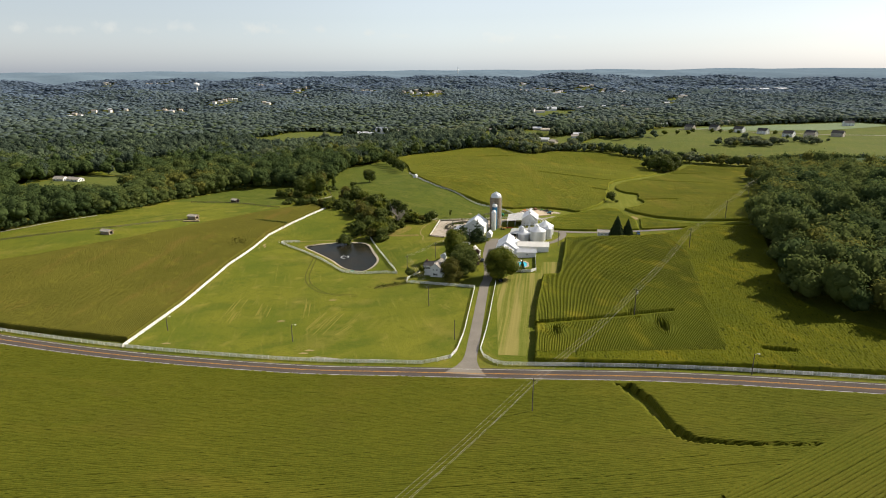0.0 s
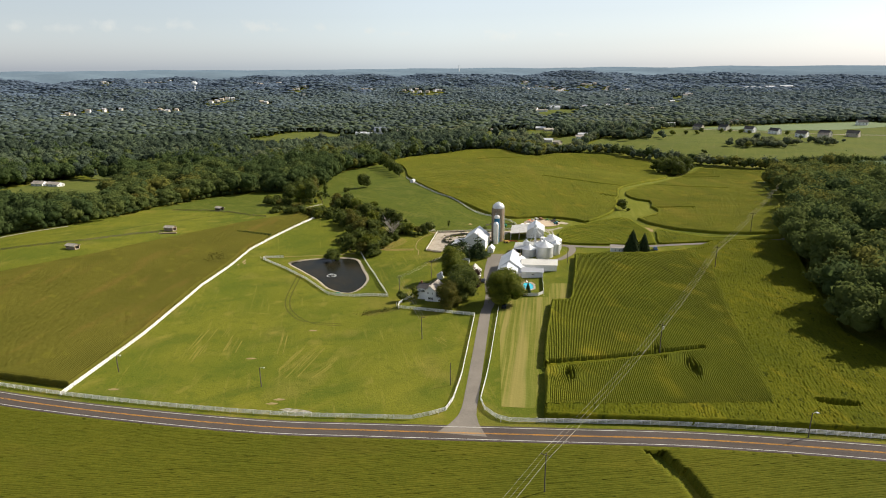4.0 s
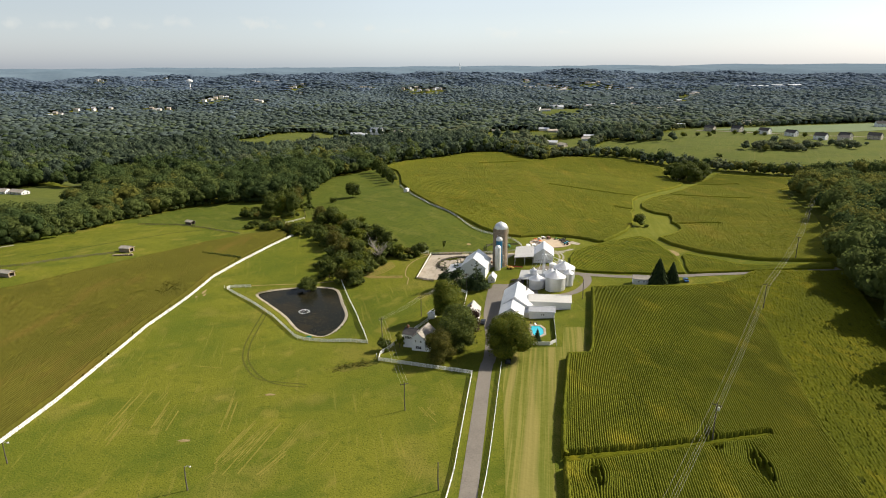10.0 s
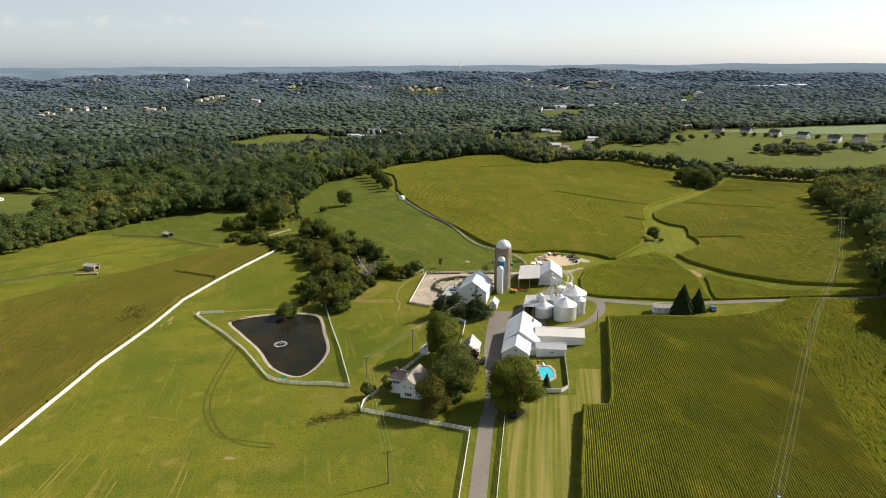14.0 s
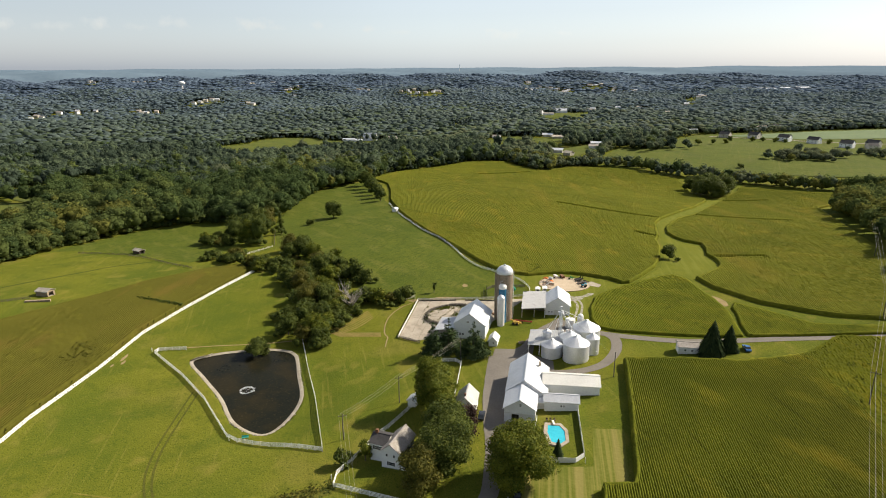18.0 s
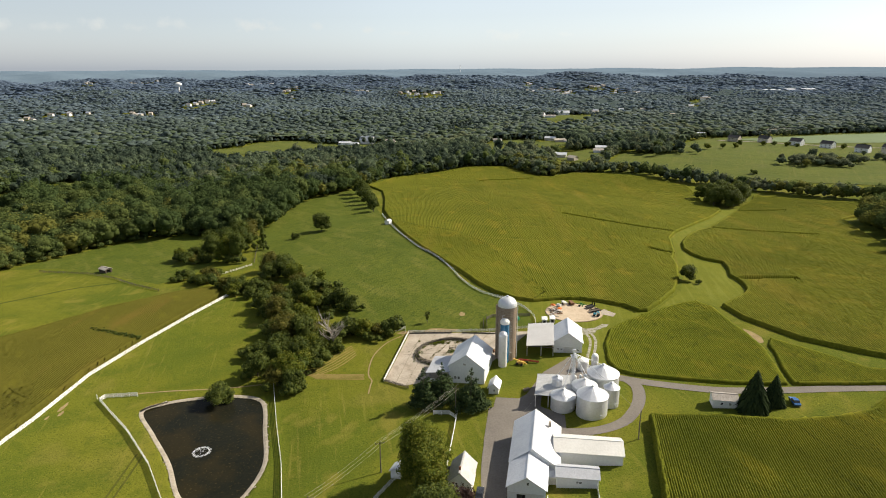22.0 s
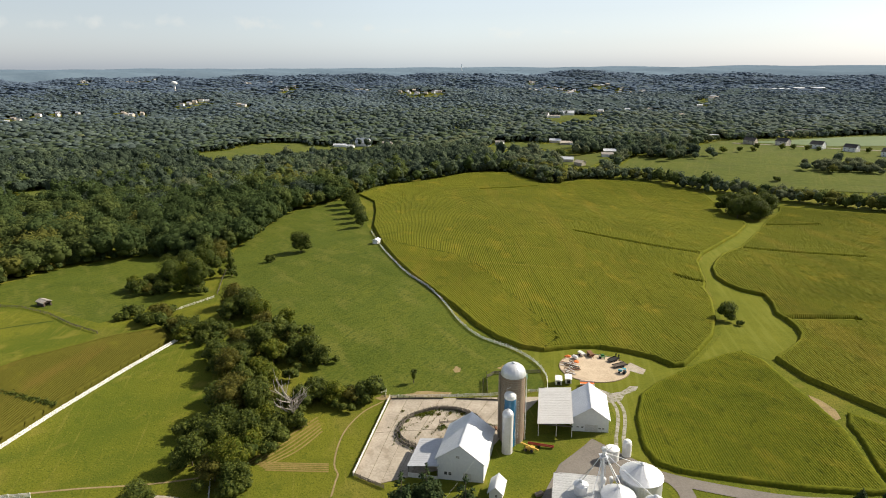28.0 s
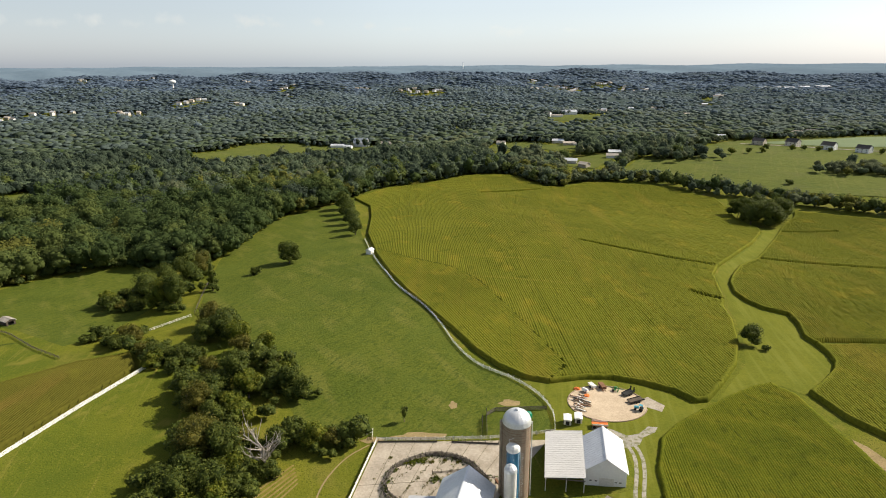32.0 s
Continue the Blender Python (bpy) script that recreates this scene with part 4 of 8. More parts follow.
def broad_tree(x, y, tall, radius, mat, label, seed, low=0.18, count=11, name="tree", per=20, size=0.42, group="", category="tree"):
    rng = np.random.default_rng(seed)
    th = thing(name, pose(x, y, h1(x, y) - 0.1), label, category, group)
    bm = bmesh.new()
    thick = max(0.12, tall * 0.022)
    limb(bm, (0, 0, 0), (rng.uniform(-0.3, 0.3), rng.uniform(-0.3, 0.3), tall * 0.55), thick, thick * 0.5)
    for k in range(6):
        a = rng.uniform(0, 2 * math.pi)
        s = tall * rng.uniform(0.2, 0.5)
        limb(bm, (0, 0, s), (radius * 0.6 * math.cos(a), radius * 0.6 * math.sin(a), s + tall * 0.2), thick * 0.45, thick * 0.12, 5)
    part("trunk", bm, th, BARK)
    l = broad_lumps(rng, tall, radius, tall * low, count)
    v, t = join([cores(l, 0.74, 2), leaf_cloud(rng, l, per * 3.8, size * 0.62)])
    part("crown", mesh_from("crown", v, t, mat), th)
    return th


def conifer(x, y, tall, radius, label, seed, name="conifer", ragged=0.25, group="", full=0.8):
    rng = np.random.default_rng(seed)
    th = thing(name, pose(x, y, h1(x, y) - 0.1), label, "tree", group)
    bm = bmesh.new()
    limb(bm, (0, 0, 0), (0, 0, tall * 0.97), tall * 0.02, 0.03)
    part("trunk", bm, th, BARK)
    vs = []
    tiers = int(tall * 4.2)
    for i in range(tiers):
        f = i / (tiers - 1)
        z = tall * (0.07 + 0.92 * f)
        r = radius * (1 - f) ** full * (1 + ragged * 0.35 * math.sin(i * 1.9 + seed)) + 0.15
        n = int(8 + 20 * (1 - f))
        for k in range(n):
            a = 2 * math.pi * (k + rng.uniform(-0.4, 0.4)) / n + i * 0.7
            rr = r * rng.uniform(1 - ragged, 1 + ragged * 0.4)
            d = np.array([math.cos(a), math.sin(a), 0])
            s = np.array([-d[1], d[0], 0])
            for q0, q1, w in ((0.05, 0.62, 0.42), (0.45, 1.0, 0.34)):
                wid = rr * w * 0.28 + 0.08
                p0 = d * rr * q0 + [0, 0, z - 0.12 * rr * q0]
                p1 = d * rr * q1 + [0, 0, z - 0.42 * rr * q1 + rng.uniform(-0.1, 0.1)]
                m = (p0 + p1) / 2 + [0, 0, 0.16 * rr]
                vs.append([p0, m + s * wid, p1, m - s * wid])
    v = np.array(vs)
    k = np.arange(len(v))[:, None] * 4
    tris = np.concatenate([k + [0, 1, 2], k + [0, 2, 3]], 1).reshape(-1, 3)
    part("crown", mesh_from("crown", v.reshape(-1, 3), tris, NEEDLE), th)
    return th


def pine(x, y, tall, radius, label, seed):
    """A broad white pine: feathery plates of needles in loose tiers."""
    rng = np.random.default_rng(seed)
    th = thing("pine_tree", pose(x, y, h1(x, y) - 0.1), label, "tree")
    bm = bmesh.new()
    limb(bm, (0, 0, 0), (0, 0, tall * 0.92), tall * 0.022, 0.05)
    plates = [(0, 0, tall * 0.96, 0.5, 0.6)]
    for i in range(9):
        f = i / 8.5
        r = radius * (1 - f) ** 0.75
        for k in range(max(2, int(7 * (1 - f) + 1.5))):
            a = 2.4 * k + i * 1.1 + rng.uniform(-0.3, 0.3)
            out = r * rng.uniform(0.45, 0.82)
            z = tall * (0.10 + 0.84 * f) + rng.uniform(-0.3, 0.3)
            size = r * rng.uniform(0.26, 0.42) + 0.25
            plates.append((out * math.cos(a), out * math.sin(a), z, size, size * 0.55))
            if i % 2 == 0:
                limb(bm, (0, 0, z - 0.4), (out * math.cos(a), out * math.sin(a), z), 0.07, 0.03, 4)
    part("trunk", bm, th, BARK)
    v, t = join([cores(plates, 0.6, 1), leaf_cloud(rng, plates, 34, 0.30)])
    part("crown", mesh_from("crown", v, t, NEEDLE), th)
    return th


# farmstead trees
broad_tree(27.2, 277.0, 14.5, 8.0, LEAFPALE, "wide spreading yellow-green shade tree beside the driveway", 41, 0.06, 26)
broad_tree(9.2, 283.2, 15.0, 7.4, LEAF, "large dark green maple beside the farmhouse", 42, 0.04, 30)
broad_tree(14.6, 297.0, 11.0, 4.6, LEAFRED, "purple-leaved ornamental tree beside the driveway", 43, 0.04, 14)
broad_tree(3.6, 275.2, 12.0, 5.4, LEAFGOLD, "golden-green tree beside the white picket fence", 44, 0.04, 16)
broad_tree(9.8, 292.0, 15.0, 6.6, LEAF, "dark green maple standing close to its neighbour", 45, 0.04, 18)
broad_tree(7.0, 313.0, 17.5, 6.6, LEAFPALE, "tall pale-green silver maple by the white fence", 46, 0.02, 22)
broad_tree(8.6, 306.0, 11.0, 4.6, LEAFPALE, "smaller pale-green tree under the silver maple", 47, 0.02, 12)
pine(5.7, 350.0, 13.0, 4.7, "dark green white pine behind the barn fence", 48)
pine(11.2, 352.0, 13.2, 4.7, "tall dark green white pine beside the barn", 49)
pine(19.8, 346.8, 13.6, 5.4, "broad dark green pine beside the white shed", 50)
broad_tree(-242, 516, 12, 5.5, LEAFGOLD, "yellow-green tree at the edge of the wood", 62, 0.0, 10, per=10, size=0.6)
broad_tree(-16.3, 287.0, 5.0, 2.7, LEAF, "rounded dark green bush at the fence", 51, 0.0, 6, name="bush", category="bush")
broad_tree(-10.7, 289.0, 6.5, 2.1, LEAFPALE, "slim young pale-green tree by the house", 52, 0.1, 6)
conifer(37.9, 284.8, 6.0, 1.7, "small dark spruce beside the pool", 53, "spruce_tree", 0.3)
broad_tree(-58.4, 357.5, 8.0, 4.4, LEAF, "round dark tree on the pond bank", 54, 0.05, 9)
conifer(96.9, 336.5, 12.5, 4.6, "tall dark green spruce beside the small shed", 55, "spruce_tree", 0.3)
conifer(103.6, 338.8, 9.6, 3.4, "shorter dark spruce beside a taller one", 56, "spruce_tree", 0.3)
broad_tree(128.6, 466.2, 8.5, 4.2, LEAF, "lone round tree in the grassy waterway", 57, 0.1, 8)
broad_tree(130.5, 459.5, 2.2, 1.8, LEAF, "low dark bush in the grassy waterway", 58, 0.0, 5, name="bush", category="bush")
broad_tree(-67.9, 574.0, 13.0, 6.6, LEAF, "lone oak on the green hillside", 59, 0.08, 11, per=14, size=0.5)
broad_tree(-80.5, 556.0, 3.5, 3.2, LEAF, "low bush on the green hillside", 60, 0.0, 6, name="bush", category="bush")
broad_tree(5.0, 412.5, 5.6, 1.3, LEAF, "slim upright tree behind the feedlot", 61, 0.08, 5)
for k, (x, y, t, r) in enumerate([(239, 702, 17, 9), (249, 697, 19, 10), (259, 706, 20, 10), (269, 716, 17, 9), (246, 716, 18, 9), (242, 730, 16, 8), (256, 724, 19, 9.5)]):
    broad_tree(x, y, t, r, LEAF, "dark tree in a small grove among the corn", 70 + k, 0.05, 9, per=10, size=0.6, group="grove trees")
for k, (x, y, t, r) in enumerate([(-41, 634, 12, 5.0), (-45, 652, 13, 5.6), (-50, 672, 14, 6.0), (-55, 692, 14, 6.4), (-60, 713, 15, 6.6), (-66, 735, 15, 7)]):
    broad_tree(x, y, t, r, LEAF, "tree in the field-edge row on the hill", 80 + k, 0.02, 8, per=10, size=0.6, group="field-edge trees")
STREAM_TREES = {}      # along the stream: x, y, height, radius
STREAM_TREES["near_pond"] = [(-51, 373, 9, 4.5), (-47, 380, 11, 5), (-40, 370, 11, 5.2), (-40, 382, 10, 5), (-43, 367, 8, 4.5), (-54, 387, 7, 3.6), (-37, 364, 8, 4.4), (-37, 379, 7, 3.8), (-35, 383, 6, 3.2)]
STREAM_TREES["bend"] = [(-47, 397, 14, 7.2), (-51, 395, 10.5, 4.4), (-40, 394, 13.5, 5), (-42, 414, 8, 4), (-49, 411, 8, 4), (-39, 402, 7, 3.8), (-34, 391, 6, 3.8), (-28, 389, 5, 3.6), (-36, 387, 8, 4.2), (-46, 388, 10, 4.8), (-53, 405, 8, 4)]
STREAM_TREES["middle"] = [(-50, 433, 14.5, 5.5), (-54, 429, 9.5, 4.7), (-44, 427, 10, 4.6), (-64, 430, 9.5, 4.4), (-57, 419, 11, 4.9), (-54, 423, 10.5, 4.6), (-69, 438, 5.5, 3.3), (-46, 418, 8, 4), (-61, 423, 7, 3.6), (-60, 440, 8, 4)]
STREAM_TREES["fence_end"] = [(-83, 454, 8, 5.2), (-76, 453, 6.6, 4.4), (-84, 450, 6.3, 4), (-70, 453, 5.2, 3.7), (-103, 471, 8, 5.2), (-104, 466, 5.5, 3.9), (-120, 474, 3, 3.4), (-94, 463, 4.2, 3.8), (-119, 479, 4.9, 2.6), (-90, 457, 6.6, 4), (-111, 470, 3.6, 3), (-75, 445, 6, 3.2)]
STREAM_TREES["meadow_side"] = [(-46, 456, 9.6, 3.4), (-46, 446, 8, 4.5), (-41, 445, 5.2, 3.7), (-32, 430, 10, 4.2), (-27, 426, 8, 4.1), (-37, 441, 4.4, 3.2), (-37, 432, 7, 3.6)]
STREAM_TREES["upper"] = [(-77, 483, 11, 5.8), (-66, 472, 13.5, 5.5), (-73, 468, 9, 4.6), (-60, 466, 10, 4.5), (-72, 476, 8, 4.2), (-56, 458, 7, 3.8)]
STREAM_TREES["copse"] = [(-119, 519, 18, 7), (-101, 507, 19, 6.6), (-108, 510, 16, 6), (-109, 543, 17, 6.4), (-109, 558, 16, 5.6), (-115, 530, 17, 6.4), (-94, 533, 18, 2.2), (-136, 518, 8, 4.2), (-131, 525, 7, 4), (-126, 510, 4.8, 3.4), (-120, 511, 6.6, 3.8)]
STREAM_TREES["yard_side"] = [(-25, 405, 7.2, 3.8), (-19, 402, 7.6, 4), (-10, 403, 7, 3), (-13, 402, 4.7, 3.2), (-29, 402, 6.4, 3.4), (-8, 408, 3.2, 2)]
k = 0
for place, trees in STREAM_TREES.items():
    for x, y, t, r in trees:
        leaf, word = ((LEAF, "dark green"), (LEAF, "dark green"), (LEAFPALE, "paler green"), (LEAF, "dark green"), (LEAFGOLD, "olive-brown"))[k % 5]
        broad_tree(x, y, t, r, leaf, word + (" bush in the overgrown hedgerow along the stream" if t < 6.5 else " tree in the overgrown hedgerow along the stream"), 100 + k, 0.0, 10, per=12, size=0.48, group="hedgerow trees", name="bush" if t < 6.5 else "tree", category="bush" if t < 6.5 else "tree")
        k += 1


# ---- sky over the far hills ----
def sky_backdrop():
    """Pale hazy sky behind the last hills, with a few faint fair-weather clouds."""
    th = np.linspace(radians(-62), radians(62), 90)
    zz = np.array([-60.0, 60, 120, 200, 300, 420, 560, 700])
    TH, ZZ = np.meshgrid(th, zz)
    r = 4850.0
    i = np.arange(TH.size).reshape(TH.shape)
    q = np.stack([i[:-1, :-1], i[:-1, 1:], i[1:, 1:], i[1:, :-1]], -1).reshape(-1, 4)
    me = mesh_from("backdrop", np.stack([r * np.sin(TH), r * np.cos(TH), ZZ], -1).reshape(-1, 3), q, FENCEWHITE)
    m = bpy.data.materials.new("hazy_sky")
    m.use_nodes = True
    nt = m.node_tree
    nt.nodes.remove(nt.nodes["Principled BSDF"])
    em = nt.nodes.new("ShaderNodeEmission")
    geo = nt.nodes.new("ShaderNodeNewGeometry")
    sep = nt.nodes.new("ShaderNodeSeparateXYZ")
    nt.links.new(geo.outputs["Position"], sep.inputs[0])

    def ranged(out, lo, hi):
        n = nt.nodes.new("ShaderNodeMapRange")
        n.inputs["From Min"].default_value, n.inputs["From Max"].default_value = lo, hi
        nt.links.new(out, n.inputs["Value"])
        return n.outputs["Result"]

    def blend(fac, a, b):
        n = nt.nodes.new("ShaderNodeMix")
        n.data_type = "RGBA"
        nt.links.new(fac, n.inputs["Factor"])
        for k, c in ((6, a), (7, b)):
            if isinstance(c, tuple):
                n.inputs[k].default_value = (*c, 1)
            else:
                nt.links.new(c, n.inputs[k])
        return n.outputs[2]
    rise = ranged(sep.outputs[2], 60, 640)
    west = blend(rise, (0.048, 0.066, 0.118), (0.0, 0.0, 0.008))
    mid = blend(rise, (0.105, 0.15, 0.205), (0.085, 0.095, 0.11))
    east = blend(rise, (0.004, 0.03, 0.08), (0.0, 0.0, 0.012))
    colour = blend(ranged(sep.outputs[0], 0, 3000), blend(ranged(sep.outputs[0], -3200, -400), west, mid), east)
    no = nt.nodes.new("ShaderNodeTexNoise")
    no.inputs["Scale"].default_value, no.inputs["Detail"].default_value = 0.016, 5.0
    nt.links.new(geo.outputs["Position"], no.inputs["Vector"])
    for cx, cz, wide, tall, thick in ((-2619, 350, 55, 40, 0.7), (-2400, 340, 130, 30, 0.45), (-2186, 360, 85, 55, 0.9), (-1960, 348, 110, 28, 0.4), (-1790, 375, 120, 45, 0.7), (-1303, 374, 130, 52, 0.95),
                                      (-1180, 352, 90, 24, 0.4), (-883, 370, 75, 36, 0.6), (-515, 345, 80, 30, 0.6), (-300, 322, 120, 20, 0.3), (449, 304, 160, 38, 0.5), (330, 330, 60, 26, 0.5), (853, 306, 110, 26, 0.4)):
        mp = nt.nodes.new("ShaderNodeVectorMath")
        mp.operation = "MULTIPLY_ADD"
        mp.inputs[1].default_value = (1 / wide, 0, 1 / tall)
        mp.inputs[2].default_value = (-cx / wide, 0, -cz / tall)
        nt.links.new(geo.outputs["Position"], mp.inputs[0])
        far = nt.nodes.new("ShaderNodeVectorMath")
        far.operation = "LENGTH"
        nt.links.new(mp.outputs[0], far.inputs[0])
        ragged = nt.nodes.new("ShaderNodeMath")
        ragged.operation = "MULTIPLY_ADD"
        ragged.inputs[1].default_value = 2.6
        nt.links.new(no.outputs["Fac"], ragged.inputs[0])
        nt.links.new(far.outputs["Value"], ragged.inputs[2])
        puff = nt.nodes.new("ShaderNodeMapRange")
        puff.inputs["From Min"].default_value, puff.inputs["From Max"].default_value = 2.2, 1.2
        puff.inputs["To Max"].default_value = thick * 0.75
        nt.links.new(ragged.outputs[0], puff.inputs["Value"])
        colour = blend(puff.outputs["Result"], colour, (0.155, 0.138, 0.135))
    nt.links.new(colour, em.inputs["Color"])
    clear = nt.nodes.new("ShaderNodeBsdfTransparent")
    both = nt.nodes.new("ShaderNodeAddShader")
    nt.links.new(em.outputs[0], both.inputs[0])
    nt.links.new(clear.outputs[0], both.inputs[1])
    nt.links.new(both.outputs[0], nt.nodes["Material Output"].inputs["Surface"])
    em.inputs["Strength"].default_value = 1.0
    me.materials.clear()
    me.materials.append(m)
    tagged(new("backdrop", me), "pale hazy summer sky with faint small clouds", "sky", kind="structure")


sky_backdrop()

# ---- ground covers of the farm ----
patch("mown_verge", [(18.3, 192), (27.5, 190.5), (31, 205), (33, 222), (36, 238), (44, 272), (52.5, 273), (57.5, 296), (49.5, 297.5), (46, 281), (32, 282), (24.5, 271)], HAYLAWN, 0.03, "striped dry mown verge between drive and corn", "lawn")
patch("hill_meadow", [(-36, 628), (-20, 566), (-5, 522), (7, 500), (17, 470), (25, 450), (37, 438), (46, 424), (46.5, 407), (30, 404.5), (-2, 405), (-25, 412), (-48, 455), (-70, 480), (-88, 500), (-100, 540), (-112, 592), (-110, 640), (-110, 700), (-78, 757), (-64, 790), (-57, 740), (-46, 680)], MEADOW, 0.04, "bluish-green grassy hillside meadow", "meadow", 5)
patch("west_meadow", [(-226, 506), (-214, 536), (-202, 563), (-180, 580), (-154, 582), (-128, 572), (-112, 520), (-118, 480), (-128, 470), (-160, 490), (-200, 508)], MEADOW, 0.04, "bluish-green meadow below the wood", "meadow", 5)
patch("waterway", [(96, 420), (106, 433), (118, 448), (126, 467), (133, 488), (136, 504), (140, 512), (145, 534), (149, 547), (157, 562), (176, 586), (206, 627), (234, 673), (240, 690), (256, 690), (234, 652), (201, 601), (186, 580), (169, 563), (159, 547), (152, 535), (148, 522), (149, 511), (152, 502), (159, 495), (156, 483), (152, 471), (152, 455), (149, 447), (145, 440), (136, 433), (126, 424), (122, 432), (110, 430), (100, 423)], LAWN, 0.04, "mown grass waterway winding between the corn", "grass", 5)
patch("yard_lawn", [(43, 405), (48, 408), (48, 424), (38, 441), (52, 435), (62, 438.5), (71, 438), (82, 432), (89, 421), (95, 419.5), (82, 411), (73.5, 401), (68, 388), (66, 372), (66, 366), (55, 379), (63, 381), (64, 398), (45, 401)], LAWN, 0.05, "mown grass round the machinery circle", "lawn")
patch("farm_yard", [(20.4, 300), (29.5, 299), (34, 330), (45, 332), (46, 340), (40, 346), (42.5, 358), (52, 357), (58, 362), (66, 361), (65, 366), (60, 372), (54.5, 379), (52, 376), (44, 368), (37, 354), (31, 348.4), (25, 347), (22.5, 330)], DRIVE, 0.07, "grey asphalt farmyard between the barns", "yard")
strip("loop_lane", smooth_line([(68.5, 361), (70.5, 355), (69, 347), (65.5, 340), (60.5, 334.2), (53, 331.2), (45, 331.4), (36, 333)], 2), 3.6, DRIVE, 0.10, "grey asphalt lane looping round the grain bins", "lane")
strip("farm_lane", smooth_line([(60, 366), (68, 360.5), (77, 355.6), (92, 349.5), (108, 347), (128, 345.5), (150, 343), (176, 341)], 3), 4.0, DRIVE, 0.11, "grey asphalt farm lane beside the corn", "lane")
for side in (-0.95, 0.95):
    strip("gravel_rut", smooth_line([(60.8, 374), (62.0, 379), (64.6, 387), (66.1, 394.5), (65.6, 401)], 2), 0.95, GRAVEL, 0.06, "pale gravel wheel rut behind the barn", "track", offset=side, across=1)
patch("gravel_patch", [(62, 399), (64.5, 398), (68, 399.5), (70, 403), (74, 405.5), (75.5, 408), (73, 408.5), (69.5, 405), (66, 404), (62.5, 407.5), (58, 409.5), (57, 407.5), (61, 405)], GRAVEL, 0.062, "thin worn gravel in the grass behind the barn", "gravel", 2)
PARK = material("pale_packed_earth", (0.36, 0.28, 0.19), (0.56, 0.45, 0.32), 5, 0.5, bump=0.4)
patch("dirt_track", [(121.5, 383), (123.5, 384), (125, 389), (124.5, 395), (123, 399), (121.8, 395), (121.6, 389)], DIRT, 0.06, "bare earth track between two corn patches", "dirt", 2)
patch("machinery_circle", [(64.9 + 11.4 * math.cos(a * math.pi / 16), 421.8 + 10.6 * math.sin(a * math.pi / 16)) for a in range(32)], PARK, 0.08, "round bare-earth machinery park", "dirt", 3)
patch("concrete_apron", [(75.6, 419.5), (79.5, 416.5), (81.5, 420), (78, 425.5), (76, 424)], CONCRETE, 0.10, "pale cracked concrete apron", "concrete", 3)
for px_, py_, rx_, ry_ in ((10, 405.5, 7, 1.8), (-3, 404, 3, 1.5), (36, 422, 3, 2), (19, 421, 1.2, 2.2), (-105, 353, 0.6, 3), (-103.6, 349.5, 0.5, 1.6), (-106.3, 347, 0.4, 1.2), (-99.6, 206.2, 1.6, 0.7), (-64.3, 229.7, 1.6, 0.7), (-46.6, 198.7, 1.6, 0.7), (-48.1, 196.2, 1.6, 0.7), (-48.5, 256.0, 1.6, 0.7)):
    patch("bare_patch", [(px_ + rx_ * (1 + 0.25 * math.sin(a * 2.3)) * math.cos(a * math.pi / 6), py_ + ry_ * (1 + 0.2 * math.cos(a * 1.7)) * math.sin(a * math.pi / 6)) for a in range(12)], DIRT, 0.05, "worn bare earth in the grass", "dirt", 2)
strip("foot_track", smooth_line([(-44, 369), (-60, 366), (-78, 364), (-97, 360)], 2), 0.6, DIRT, 0.06, "narrow trodden cattle path", "path", across=1)

# ---- pond ----
def pond_things():
    bm = bmesh.new()
    bm.faces.new([bm.verts.new((x, y, WATER_Z)) for x, y in POND])
    me = bpy.data.meshes.new("water")
    bm.to_mesh(me)
    bm.free()
    wm = material("pond_water", (0.009, 0.010, 0.007), (0.016, 0.016, 0.010), 12, 0.8, rough=0.2, spec=0.04, third=(0.03, 0.026, 0.012), streak=((0, 16, 16, 0.50, 0.62, 0.6, (0.027, 0.021, 0.009)), (0, 0.7, 0.7, 0.60, 0.68, 0.5, (0.060, 0.045, 0.017))))
    me.materials.append(wm)
    tagged(new("water", me), "still dark brown farm pond with weed patches", "pond", kind="structure")
    line = np.array(POND + POND[:2])
    mid = line.mean(0)
    strip("bank", [tuple(p) for p in line], 1.25, STONE, 0.02, "pale stony bank round the pond", "bank", offset=-0.35)
    b = bpy.data.objects["bank"].data
    co = np.zeros(len(b.vertices) * 3)
    b.vertices.foreach_get("co", co)
    co = co.reshape(-1, 3)
    co[:, 2] = np.maximum(co[:, 2], WATER_Z + 0.12)
    b.vertices.foreach_set("co", co.ravel())
    rng = np.random.default_rng(77)
    k = rng.integers(0, len(POND), 1500)
    p = np.array(POND)[k] + rng.normal(0, 0.24, (1500, 2))
    d = p - mid
    p = p + d / np.linalg.norm(d, axis=1)[:, None] * 0.35
    v0, t0 = cores([(0, 0, 0, 1, 0.7)], 1.0, 1)
    s = rng.uniform(0.08, 0.20, (1500, 1, 1))
    v = v0[None] * s * rng.uniform(0.7, 1.3, (1500, 1, 3)) + np.column_stack([p, np.full(1500, WATER_Z + 0.2)])[:, None]
    t = t0[None] + (np.arange(1500) * len(v0))[:, None, None]
    tagged(new("bank_stones", mesh_from("bank_stones", v.reshape(-1, 3), t.reshape(-1, 3), STONE)), "pale rip-rap stones lining the pond", "stones", kind="stuff")


pond_things()


